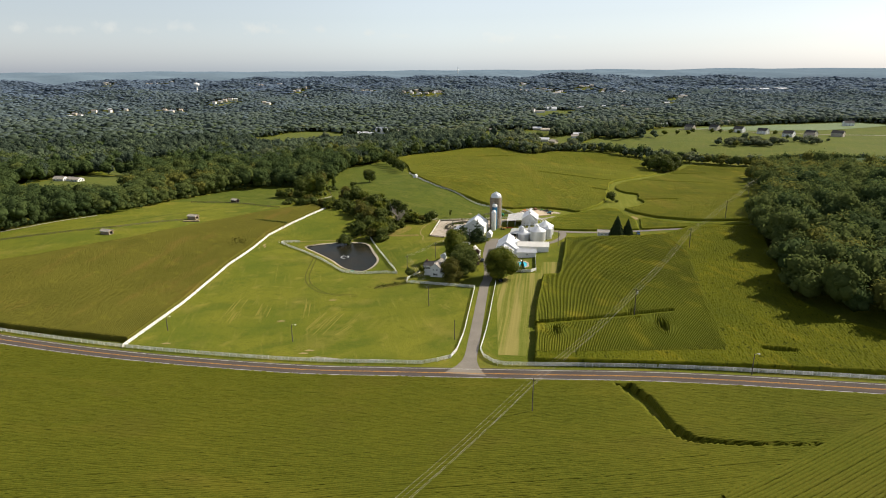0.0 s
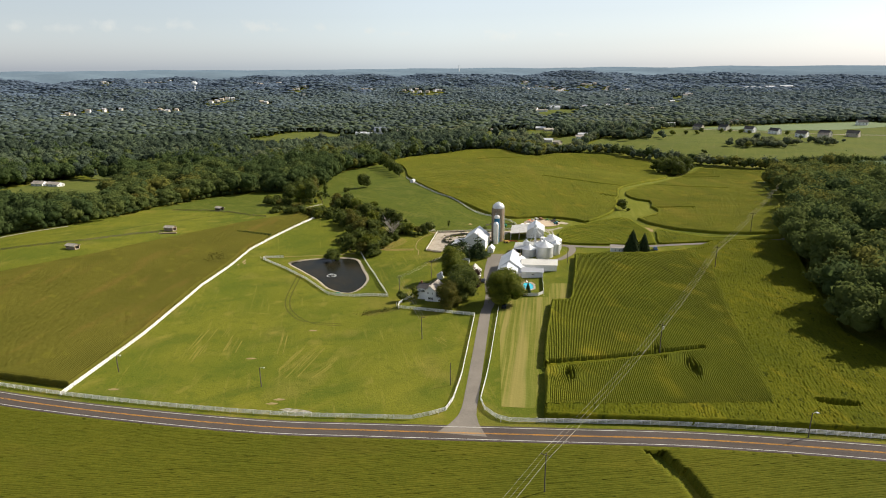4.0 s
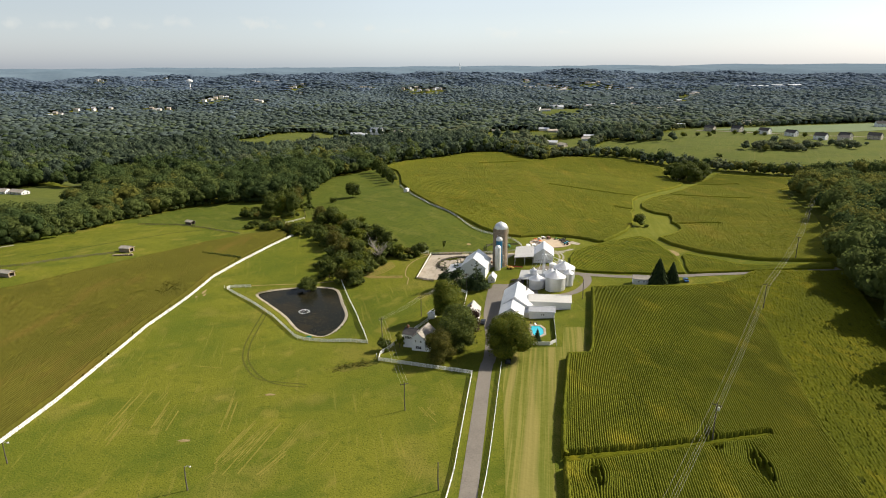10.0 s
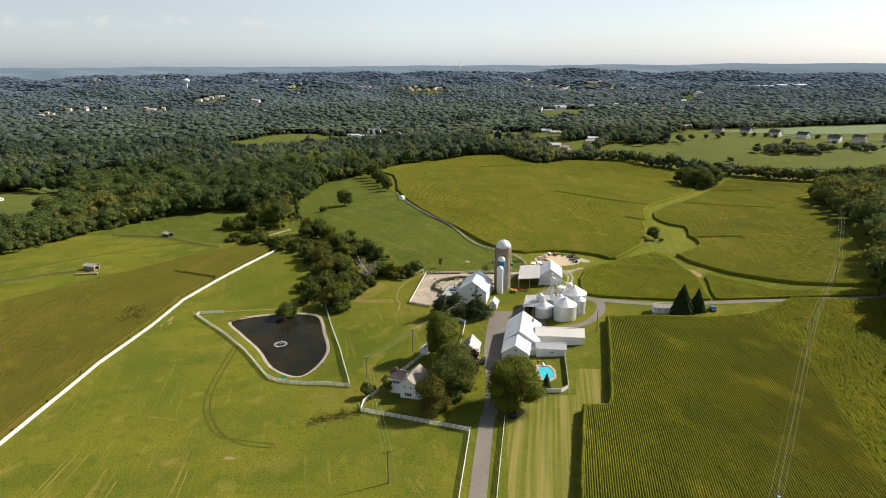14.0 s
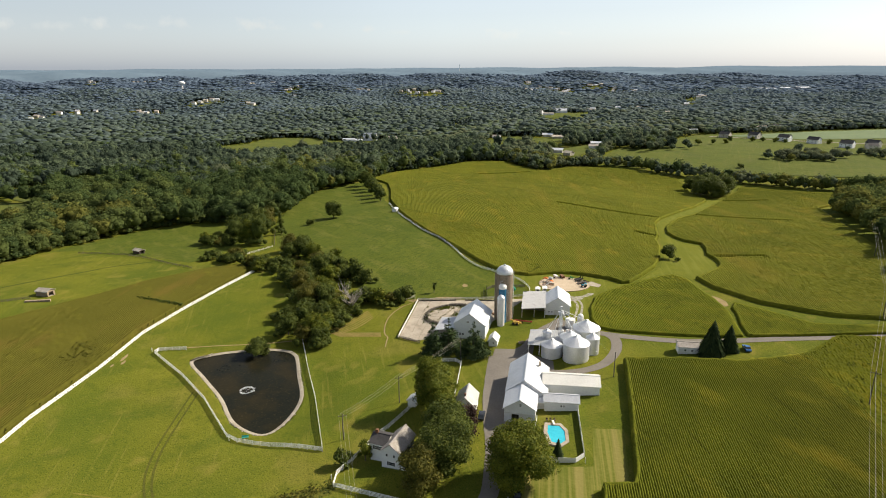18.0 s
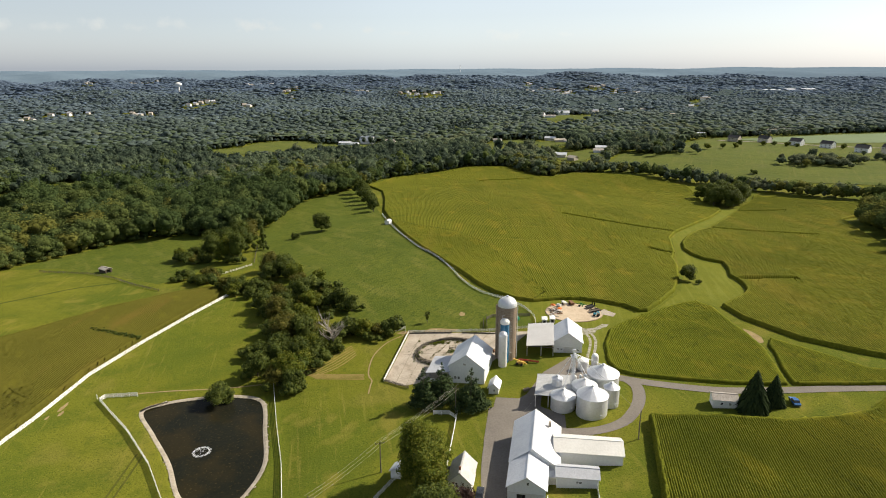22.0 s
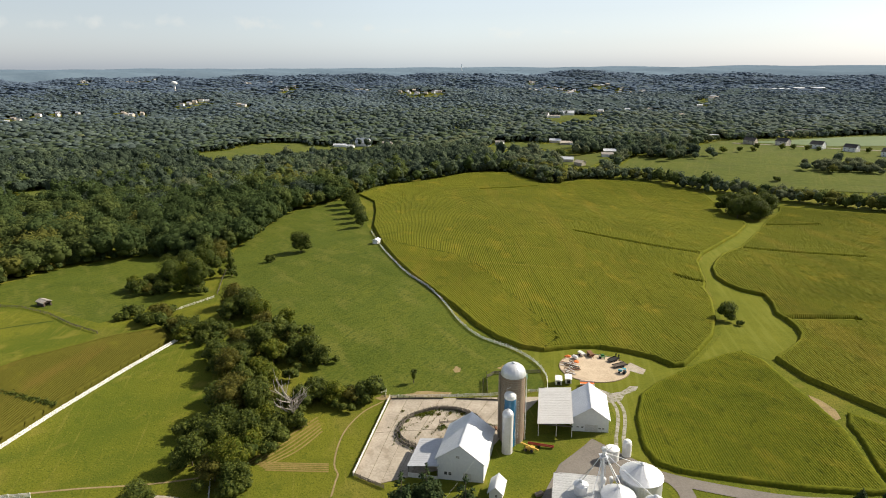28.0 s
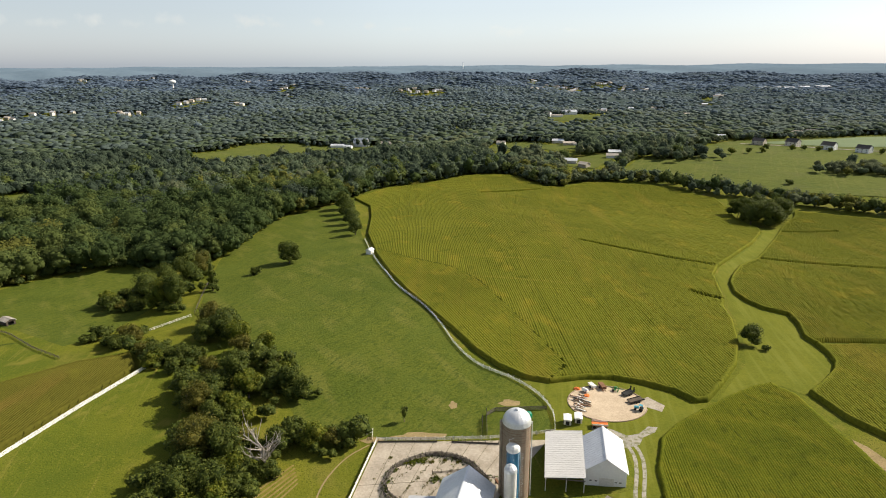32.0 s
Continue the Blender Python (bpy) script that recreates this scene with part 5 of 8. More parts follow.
# ---- building blocks ----
def box(bm, x0, x1, y0, y1, z0, z1):
    v = [bm.verts.new(p) for p in ((x0, y0, z0), (x1, y0, z0), (x1, y1, z0), (x0, y1, z0), (x0, y0, z1), (x1, y0, z1), (x1, y1, z1), (x0, y1, z1))]
    for f in ((0, 3, 2, 1), (4, 5, 6, 7), (0, 1, 5, 4), (1, 2, 6, 5), (2, 3, 7, 6), (3, 0, 4, 7)):
        bm.faces.new([v[i] for i in f])


def boxes(*dims):
    bm = bmesh.new()
    for d in dims:
        box(bm, *d)
    return bm


def slab(pts, thick, plane):
    """A plate from an outline: plane 'y' has points (x, z) and goes towards +y, 'x' has (y, z) and goes towards +x."""
    bm = bmesh.new()
    a = [bm.verts.new((u, 0, w) if plane == "y" else (0, u, w)) for u, w in pts]
    b = [bm.verts.new((u, thick, w) if plane == "y" else (thick, u, w)) for u, w in pts]
    bm.faces.new(a)
    bm.faces.new(b[::-1])
    n = len(pts)
    for i in range(n):
        bm.faces.new((a[i], b[i], b[(i + 1) % n], a[(i + 1) % n]))
    return bm


def revolve(profile, segs=36, flute=0.0, every=1, cap=True):
    """A turned body from (radius, z) pairs; flute sets every second rib proud."""
    bm = bmesh.new()
    rings = []
    for r, z in profile:
        if r < 1e-4:
            rings.append([bm.verts.new((0, 0, z))])
            continue
        rings.append([bm.verts.new(((r + (flute if (k // every) % 2 else 0)) * math.cos(2 * math.pi * k / segs), (r + (flute if (k // every) % 2 else 0)) * math.sin(2 * math.pi * k / segs), z)) for k in range(segs)])
    for a, b in zip(rings, rings[1:]):
        for k in range(segs):
            j = (k + 1) % segs
            if len(a) == 1:
                bm.faces.new((a[0], b[j], b[k]))
            elif len(b) == 1:
                bm.faces.new((a[k], a[j], b[0]))
            else:
                bm.faces.new((a[k], a[j], b[j], b[k]))
    if cap and len(rings[0]) > 1:
        bm.faces.new(rings[0][::-1])
    if cap and len(rings[-1]) > 1:
        bm.faces.new(rings[-1])
    return bm


def tube(points, r, sides=5):
    """One pipe swept along the points."""
    bm = bmesh.new()
    pts = [Vector(q) for q in points]
    rings = []
    for i, q in enumerate(pts):
        d = (pts[min(i + 1, len(pts) - 1)] - pts[max(i - 1, 0)]).to_track_quat("Z", "Y")
        rings.append([bm.verts.new(q + d @ Vector((r * math.cos(2 * math.pi * k / sides), r * math.sin(2 * math.pi * k / sides), 0))) for k in range(sides)])
    for a, b in zip(rings, rings[1:]):
        for k in range(sides):
            bm.faces.new((a[k], a[(k + 1) % sides], b[(k + 1) % sides], b[k]))
    bm.faces.new(rings[0][::-1])
    bm.faces.new(rings[-1])
    return bm


def roof_slope(x_eave, z_eave, x_ridge, z_ridge, y0, y1, thick=0.12, pitch=0.9, rib=0.05):
    """One slope of a ribbed metal roof."""
    bm = bmesh.new()
    d = Vector((x_ridge - x_eave, 0, z_ridge - z_eave))
    n = Vector((-d.z, 0, d.x)).normalized()
    if n.z < 0:
        n = -n
    e, r = Vector((x_eave, 0, z_eave)), Vector((x_ridge, 0, z_ridge))

    def plate(ya, yb, lo, hi):
        vs = [bm.verts.new(p + n * o + Vector((0, y, 0))) for o in (lo, hi) for p, y in ((e, ya), (r, ya), (r, yb), (e, yb))]
        for f in ((0, 1, 2, 3), (7, 6, 5, 4), (0, 4, 5, 1), (1, 5, 6, 2), (2, 6, 7, 3), (3, 7, 4, 0)):
            bm.faces.new([vs[i] for i in f])
    plate(y0, y1, 0, thick)
    return bm


SEAM = {}


def metal_slope(parent, mat, x_eave, z_eave, x_ridge, z_ridge, y0, y1, pitch=0.9):
    """A roof slope with its standing seams, each a piece of its own."""
    panel = part("roof_panel", roof_slope(x_eave, z_eave, x_ridge, z_ridge, y0, y1), parent, mat)
    if mat.name not in SEAM:
        me = bpy.data.meshes.new("seam")
        bm = boxes((0, 1, -0.02, 0.02, 0, 0.028))
        bm.to_mesh(me)
        bm.free()
        me.materials.append(mat)
        SEAM[mat.name] = me
    d = Vector((x_ridge - x_eave, 0, z_ridge - z_eave))
    up = Vector((-d.z, 0, d.x)).normalized()
    up = -up if up.z < 0 else up
    ang = math.degrees(math.atan2(-d.z, d.x))
    y = y0 + pitch / 2
    while y < y1 - 0.1:
        o = Vector((x_eave, y, z_eave)) + up * 0.115
        m = pose(o.x, o.y, o.z, 0, ang, 0) @ Matrix.Diagonal((d.length, 1, 1 if abs(ang) < 90 else -1, 1))
        part("seam", SEAM[mat.name], panel, at=m)
        y += pitch
    return panel


def window(parent, wall, u, z, w, hgt, offset, pane_mat=None, trim=None, shutters=None):
    """A framed window on the wall x or y = offset; the sign of offset is its outside."""
    bm = boxes((-w / 2 - 0.08, w / 2 + 0.08, -0.06, 0.02, -0.08, 0.0), (-w / 2 - 0.08, w / 2 + 0.08, -0.06, 0.02, hgt, hgt + 0.08), (-w / 2 - 0.08, -w / 2, -0.06, 0.02, 0, hgt), (w / 2, w / 2 + 0.08, -0.06, 0.02, 0, hgt), (-w / 2, w / 2, -0.04, 0.02, hgt / 2 - 0.03, hgt / 2 + 0.03))
    if wall == "y":
        m = pose(u, offset, z, 0, 0, 0 if offset < 0 else 180)
    else:
        m = pose(offset, u, z, 0, 0, 90 if offset > 0 else -90)
    frame_ob = part("window", bm, parent, trim or FENCEWHITE, "framed sash window", m)
    part("pane", boxes((-w / 2, w / 2, -0.03, 0.01, 0, hgt)), frame_ob, pane_mat or GLASS)
    if shutters:
        for s in (-1, 1):
            part("shutter", boxes((s * (w / 2 + 0.28) - 0.2, s * (w / 2 + 0.28) + 0.2, -0.07, 0.01, -0.05, hgt + 0.05)), frame_ob, shutters)


def gabled(name, x, y, rz, w, l, eave, ridge, label, category, wall=None, roof=None, door=None, ridge_x=0.0, eave_right=None, right=None, base=None, over=0.35, front_panel=True):
    """A gabled building; x across, y along the ridge, its front at -y. door: (centre, width, height) of an opening in the front."""
    wall, roof = wall or SIDING, roof or METALROOF
    c, s = math.cos(radians(rz)), math.sin(radians(rz))
    corners = [(x + c * a - s * b, y + s * a + c * b) for a in (-w / 2, w / 2) for b in (-l / 2, l / 2)]
    zs = [h1(*p) for p in corners]
    z0 = base if base is not None else sum(zs) / 4
    low = min(zs) - z0 - 0.3
    th = thing(name, pose(x, y, z0, 0, 0, rz), label, category)
    er = eave_right if eave_right is not None else eave
    hw, hl, t = w / 2, l / 2, 0.16
    out = [(-hw, low), (hw, low), (hw, er), (ridge_x, ridge), (-hw, eave)]
    front = out
    if door:
        a, b = door[0] - door[1] / 2, door[0] + door[1] / 2
        front = [(-hw, low), (a, low), (a, door[2]), (b, door[2]), (b, low), (hw, low), (hw, er), (ridge_x, ridge), (-hw, eave)]
    part("wall", slab(front, t, "y"), th, wall, at=pose(0, -hl, 0))
    part("wall", slab(out, t, "y"), th, wall, at=pose(0, hl - t, 0))
    part("wall", slab([(-hl + t, low), (hl - t, low), (hl - t, eave), (-hl + t, eave)], t, "x"), th, wall, at=pose(-hw, 0, 0))
    part("wall", slab([(-hl + t, low), (hl - t, low), (hl - t, er), (-hl + t, er)], t, "x"), th, wall, at=pose(hw - t, 0, 0))
    kl = (ridge - eave) / (ridge_x + hw)
    kr = (ridge - er) / (hw - ridge_x)
    if roof is SHINGLE:
        part("roof_panel", roof_slope(-hw - over, eave - over * kl, ridge_x, ridge, -hl - over, hl + over), th, roof)
        part("roof_panel", roof_slope(hw + over, er - over * kr, ridge_x, ridge, -hl - over, hl + over), th, roof)
    else:
        metal_slope(th, roof, -hw - over, eave - over * kl, ridge_x, ridge, -hl - over, hl + over)
        metal_slope(th, roof, hw + over, er - over * kr, ridge_x, ridge, -hl - over, hl + over)
    part("ridge_cap", boxes((ridge_x - 0.22, ridge_x + 0.22, -hl - over, hl + over, ridge + 0.06, ridge + 0.16)), th, roof)
    part("floor", boxes((-hw + t, hw - t, -hl + t, hl - t, low, 0.12)), th, CONCRETE)
    for a in (-hw - over, hw + over):
        k, e = (kl, eave) if a < 0 else (kr, er)
        part("fascia", boxes((a - 0.03, a + 0.03, -hl - over, hl + over, e - over * k - 0.14, e - over * k + 0.02)), th, FENCEWHITE)
    return th


# dairy barn: a front block and a broader rear block
FX, FY, FR = 30.4, 303.3, -10.5
c0, s0 = math.cos(radians(FR)), math.sin(radians(FR))


def dairy(a, b):
    return FX + c0 * a - s0 * b, FY + s0 * a + c0 * b


x, y = dairy(0.1, 4.8)
th = gabled("dairy_barn", x, y, FR, 8.6, 9.6, 4.3, 7.0, "white clapboard dairy barn with bright metal roof", "barn", door=(-1.2, 2.0, 2.4), base=-2.9)
window(th, "y", 0.2, 5.0, 0.5, 0.7, -4.82)
part("sliding_door", boxes((0.0, 3.8, -0.07, 0.0, 0.05, 2.7)), th, OLDWHITE, "white sliding barn door", pose(0, -4.82, 0))
part("door_rail", boxes((-4.2, 4.2, -0.1, 0.0, 2.75, 2.85)), th, OLDWHITE, at=pose(0, -4.81, 0))
part("downpipe", tube([(-4.25, -4.9, 0), (-4.25, -4.9, 4.2)], 0.05), th, FENCEWHITE)
x, y = dairy(1.4, 18.6)
th = gabled("long_barn", x, y, FR, 11.6, 17.8, 4.2, 8.0, "long white barn with broad bright metal roof", "barn", ridge_x=-0.6, eave_right=3.6, base=-2.9)
part("chimney", boxes((-0.35, 0.35, -0.35, 0.35, 0, 1.3)), th, STONE, "small stubby masonry chimney", pose(3.2, 5.2, 5.9))
for k in range(4):
    window(th, "x", -6 + 4 * k, 1.6, 0.8, 0.8, -5.82)
# implement shed and low shed beside it
th = gabled("implement_shed", 47.8, 319.6, 82.5, 7.4, 16.4, 3.5, 5.0, "long white implement shed with pale metal roof", "shed", roof=material("cream_roof", (0.66, 0.64, 0.58), (0.78, 0.76, 0.70), 4, 0.5, rough=0.45, metal=0.2), base=-1.8)
part("door", boxes((-1.6, 1.6, -0.06, 0, 0.05, 3.0)), th, OLDWHITE, "white sliding shed door", pose(0, -8.22, 0))
th = gabled("low_shed", 43.2, 309.8, 82.5, 4.6, 9.6, 2.9, 4.0, "low white shed with weathered grey metal roof", "shed", roof=material("weathered_tin", (0.40, 0.41, 0.43), (0.56, 0.57, 0.59), 3, 0.4, rough=0.5, metal=0.2), base=-1.9)
for u in (-0.35, 0.35):
    window(th, "x", u - 0.3, 1.3, 0.5, 0.5, -2.32, DARK)
th = gabled("lean_porch", 37.8, 311.0, 82.5, 3.2, 2.6, 2.2, 2.7, "small lean-to porch against the barn", "porch", wall=OLDWHITE, base=-2.3)

# bank barn with lean-to
th = gabled("bank_barn", 20.6, 370.6, -13, 11.6, 15.2, 5.6, 9.8, "big white barn with steep bright metal roof", "barn", base=-4.7)
window(th, "y", -0.6, 6.2, 0.9, 0.6, -7.62, OLDROOF)
for u in (-3.6, -2.5):
    window(th, "y", u, 1.2, 0.7, 0.8, -7.62, DARK)
part("door", boxes((-1.0, 1.0, -0.07, 0, 0.0, 2.3)), th, OLDWHITE, "white plank door", pose(1.8, -7.62, 0))
th = thing("barn_lean_to", pose(11.4, 370.0, -5.0, 0, 0, -13), "open cattle lean-to with pale metal roof", "shed")
# grey base colour paints in the shadow lying on this pale roof
metal_slope(th, material("shadowed_lean_roof", (0.40, 0.41, 0.43), (0.52, 0.53, 0.55), 4, 0.5, rough=0.5, metal=0.2), -4.4, 2.7, 3.6, 3.9, -5.6, 6.6)
for px_, py_ in ((-4.1, -5.3), (-4.1, -1.3), (-4.1, 2.6), (-4.1, 6.3), (3.2, -5.3), (3.2, 6.3)):
    part("post", boxes((px_ - 0.09, px_ + 0.09, py_ - 0.09, py_ + 0.09, -0.6, 2.8)), th, POLEWOOD)
part("wall", boxes((-4.3, 3.5, -5.5, -5.38, -0.4, 0.9)), th, OLDWHITE, "low white board wall")
part("beam", boxes((-4.2, -4.0, -5.5, 6.5, 2.5, 2.72)), th, POLEWOOD)

# hay barn with open shelter
th = gabled("hay_barn", 55.9, 389.2, -9, 9.6, 13.6, 4.3, 7.6, "white barn with gabled bright metal roof", "barn", base=-3.7)
window(th, "y", 0.2, 4.6, 0.8, 0.9, -6.82, SIDING)
for u in (-3.4, -2.2, 2.4, 3.4):
    window(th, "y", u, 1.3, 0.6, 0.35, -6.82, DARK)
part("door", boxes((-1.7, 1.7, -0.07, 0, 0.0, 2.4)), th, OLDWHITE, "white double barn door", pose(0.2, -6.82, 0))
th = thing("open_shelter", pose(46.6, 390.6, -3.9, 0, 0, -9), "open-fronted cattle shelter with wide pale metal roof", "shed")
metal_slope(th, material("grey_roof", (0.46, 0.45, 0.43), (0.58, 0.57, 0.55), 5, 0.5, rough=0.5, metal=0.15), -4.9, 3.6, 4.6, 4.5, -10.2, 9.6)
for py_ in (-9.8, -3.5, 3.0, 9.2):
    for px_ in (-4.6, 0.2, 4.3):
        part("post", boxes((px_ - 0.1, px_ + 0.1, py_ - 0.1, py_ + 0.1, -0.6, 3.7 if px_ < 4 else 4.3)), th, OLDWHITE)
part("back_wall", boxes((-4.8, 4.5, 9.3, 9.45, -0.5, 3.9)), th, DARKWOOD, "dark board back wall")
part("beam", boxes((-4.7, 4.5, -10.0, -9.8, 3.35, 3.6)), th, POLEWOOD)

# milk shed, small sheds
th = gabled("milk_shed", 27.5, 357.6, -13, 3.0, 5.0, 2.3, 3.7, "little white shed with bright metal roof", "shed", base=-4.3)
window(th, "y", 0.2, 1.1, 0.5, 0.6, -2.52, DARK)
th = gabled("garden_shed", 0.4, 317.0, -20, 2.6, 3.0, 2.1, 2.9, "small white garden shed by the fence", "shed", base=None)
th = gabled("lane_shed", 90.6, 340.6, 80, 4.2, 6.4, 2.6, 3.5, "low white shed with grey roof", "shed", roof=OLDROOF)
for u in (-1.2, 1.0):
    window(th, "x", u, 1.1, 0.6, 0.6, -2.12, DARK)

# farmhouse: two wings, porch, chimneys
th = gabled("farmhouse", -2.2, 289.4, -21, 5.0, 9.2, 4.8, 6.9, "two-storey white farmhouse with weathered tin roof", "house", roof=OLDROOF, base=-4.6)
for u, z in ((-1.0, 3.3), (1.0, 3.3)):
    window(th, "y", u, z, 0.5, 0.7, -4.62)
window(th, "y", 0.1, 0.9, 1.1, 0.9, -4.62, shutters=DARK)
for k in range(3):
    window(th, "x", -3 + 3 * k, 3.1, 0.7, 1.1, 2.52, shutters=SHINGLE)
    window(th, "x", -3 + 3 * k, 0.9, 0.7, 1.2, -2.52)
part("porch_roof", roof_slope(4.6, 2.1, 2.45, 2.9, -4.2, 3.4, rib=0), th, SHINGLE, "dark shingled porch roof")
for k in range(4):
    part("porch_post", boxes((4.3, 4.45, -4.0 + 2.4 * k, -3.86 + 2.4 * k, -0.2, 2.15)), th, FENCEWHITE)
part("porch_floor", boxes((2.5, 4.6, -4.2, 3.4, -0.4, 0.2)), th, CONCRETE)
part("bay_window", boxes((2.5, 4.2, -4.6, -3.0, 0, 2.0)), th, SIDING)
th = gabled("farmhouse_wing", -6.4, 291.2, 69, 5.4, 4.4, 4.9, 6.2, "white rear wing with dark shingle roof", "house", roof=SHINGLE, base=-4.7)
for u in (-0.7, 0.5):
    window(th, "x", u, 3.2, 0.6, 0.9, -2.72, shutters=SHINGLE)
part("chimney", boxes((-0.35, 0.35, -0.35, 0.35, 0, 1.6)), th, RUST, "red brick chimney", pose(0, 1.4, 5.6))
th = gabled("cottage", 16.2, 311.0, -10, 5.4, 8.2, 4.0, 6.6, "small white cottage with pale metal roof", "house", roof=material("pale_tin", (0.34, 0.33, 0.31), (0.54, 0.52, 0.49), 1.8, 0.4, rough=0.6, metal=0.15), base=-3.9)
for u in (-1.4, 1.4):
    window(th, "y", u, 0.9, 0.7, 0.9, -4.12, shutters=DARK)
    window(th, "y", u * 0.55, 3.3, 0.45, 0.6, -4.12, DARK)
part("chimney", boxes((-0.25, 0.25, -0.25, 0.25, 0, 1.3)), th, RUST, "red brick chimney", pose(-0.1, -3.0, 6.2))
part("lean_to_roof", roof_slope(-5.0, 1.9, -2.7, 2.9, -3.6, 3.6, rib=0), th, SHINGLE, "dark lean-to roof")
part("lean_to_wall", boxes((-4.8, -2.7, -3.5, 3.5, -0.4, 1.9)), th, OLDWHITE)

# ---- silos ----
def stave_silo(x, y, r, wall_h, label):
    z0 = h1(x, y) - 0.2
    th = thing("silo", pose(x, y, z0), label, "silo")
    part("body", revolve([(r, -0.5), (r, wall_h)], 64, 0.03, 2), th, STAVE)
    hoop = revolve([(r + 0.02, 0), (r + 0.07, 0), (r + 0.07, 0.05), (r + 0.02, 0.05)], 48, cap=False)
    me = bpy.data.meshes.new("hoop")
    hoop.to_mesh(me)
    hoop.free()
    me.materials.append(RUST)
    for k in range(int(wall_h / 0.62)):
        part("hoop", me, th, at=pose(0, 0, 0.4 + 0.62 * k))
    prof = [(r + 0.12, wall_h - 0.2), (r + 0.12, wall_h + 0.05)] + [((r + 0.1) * math.cos(a * math.pi / 20), wall_h + 0.05 + (r + 0.1) * 0.88 * math.sin(a * math.pi / 20)) for a in range(1, 10)] + [(0, wall_h + 0.05 + (r + 0.1) * 0.88)]
    part("dome", revolve(prof, 72, 0.022, 2), th, GALV, "pale galvanised metal dome")
    part("vent", revolve([(0.45, 0), (0.45, 0.3), (0.3, 0.4), (0, 0.4)], 16), th, GALV, at=pose(0, 0, wall_h + (r + 0.1) * 0.88))
    part("chute", revolve([(0.5, 0), (0.5, wall_h - 0.5)], 12), th, STAVE, "grey unloading chute", pose(-r - 0.15, 0.6, 0.3))
    part("pipe", tube([(r + 0.3, -0.5, 0), (r + 0.3, -0.5, wall_h + 0.3)], 0.11, 8), th, FENCEWHITE, "white filler pipe")
    for k in range(int(wall_h / 1.8)):
        part("ladder_rung", boxes((r + 0.05, r + 0.5, -0.9, -0.84, 0.8 + 1.8 * k, 0.86 + 1.8 * k)), th, GALV)
    return th


stave_silo(33.2, 380.6, 3.15, 19.8, "tall brown concrete-stave silo with galvanised dome")
th = thing("blue_silo", pose(32.2, 377.6, -4.5), "slim blue enamelled silo with white cap", "silo")
part("body", revolve([(1.5, -0.4), (1.5, 14.2)], 40, 0.02, 2), th, BLUEGLAZE)
part("band", revolve([(1.52, 14.2), (1.54, 14.3), (1.54, 14.9), (1.5, 15.0)], 40), th, FENCEWHITE, "white top band")
part("dome", revolve([(1.55, 14.95), (1.45, 15.3), (1.1, 15.75), (0.6, 16.05), (0, 16.15)], 40, 0.03, 2), th, FENCEWHITE, "white dome")
part("guard_rail", tube([(-0.9, 0, 15.4), (-0.9, 0, 16.9), (0, 0, 17.2), (0.9, 0, 16.9), (0.9, 0, 15.4)], 0.05, 6), th, GALV)
for s in (-0.2, 0.2):
    part("ladder_rail", tube([(1.62, s - 0.6, 0), (1.62, s - 0.6, 15.2)], 0.03), th, GALV)
for k in range(30):
    part("ladder_rung", boxes((1.58, 1.64, -0.8, -0.4, 0.5 + 0.48 * k, 0.53 + 0.48 * k)), th, GALV)
for k in range(12):
    part("safety_hoop", tube([(1.6, -0.95, 0), (2.1, -0.95, 0), (2.3, -0.6, 0), (2.1, -0.25, 0), (1.6, -0.25, 0)], 0.025, 4), th, GALV, at=pose(0, 0, 3 + k * 0.95))
th = thing("white_silo", pose(31.4, 374.4, -4.5), "slim white silo with ribbed cap", "silo")
part("body", revolve([(1.4, -0.4), (1.4, 11.2)], 40, 0.015, 2), th, OLDWHITE)
part("dome", revolve([(1.46, 11.1), (1.44, 11.5), (1.25, 12.0), (0.8, 12.45), (0.35, 12.65), (0, 12.7)], 32, 0.04, 2), th, GALV, "ribbed galvanised cap")
part("hatch", boxes((0.5, 1.1, -0.3, 0.3, 11.95, 12.2)), th, DARK, "dark roof hatch")
part("vent", revolve([(0.25, 12.6), (0.25, 12.85), (0, 12.9)], 12), th, GALV)

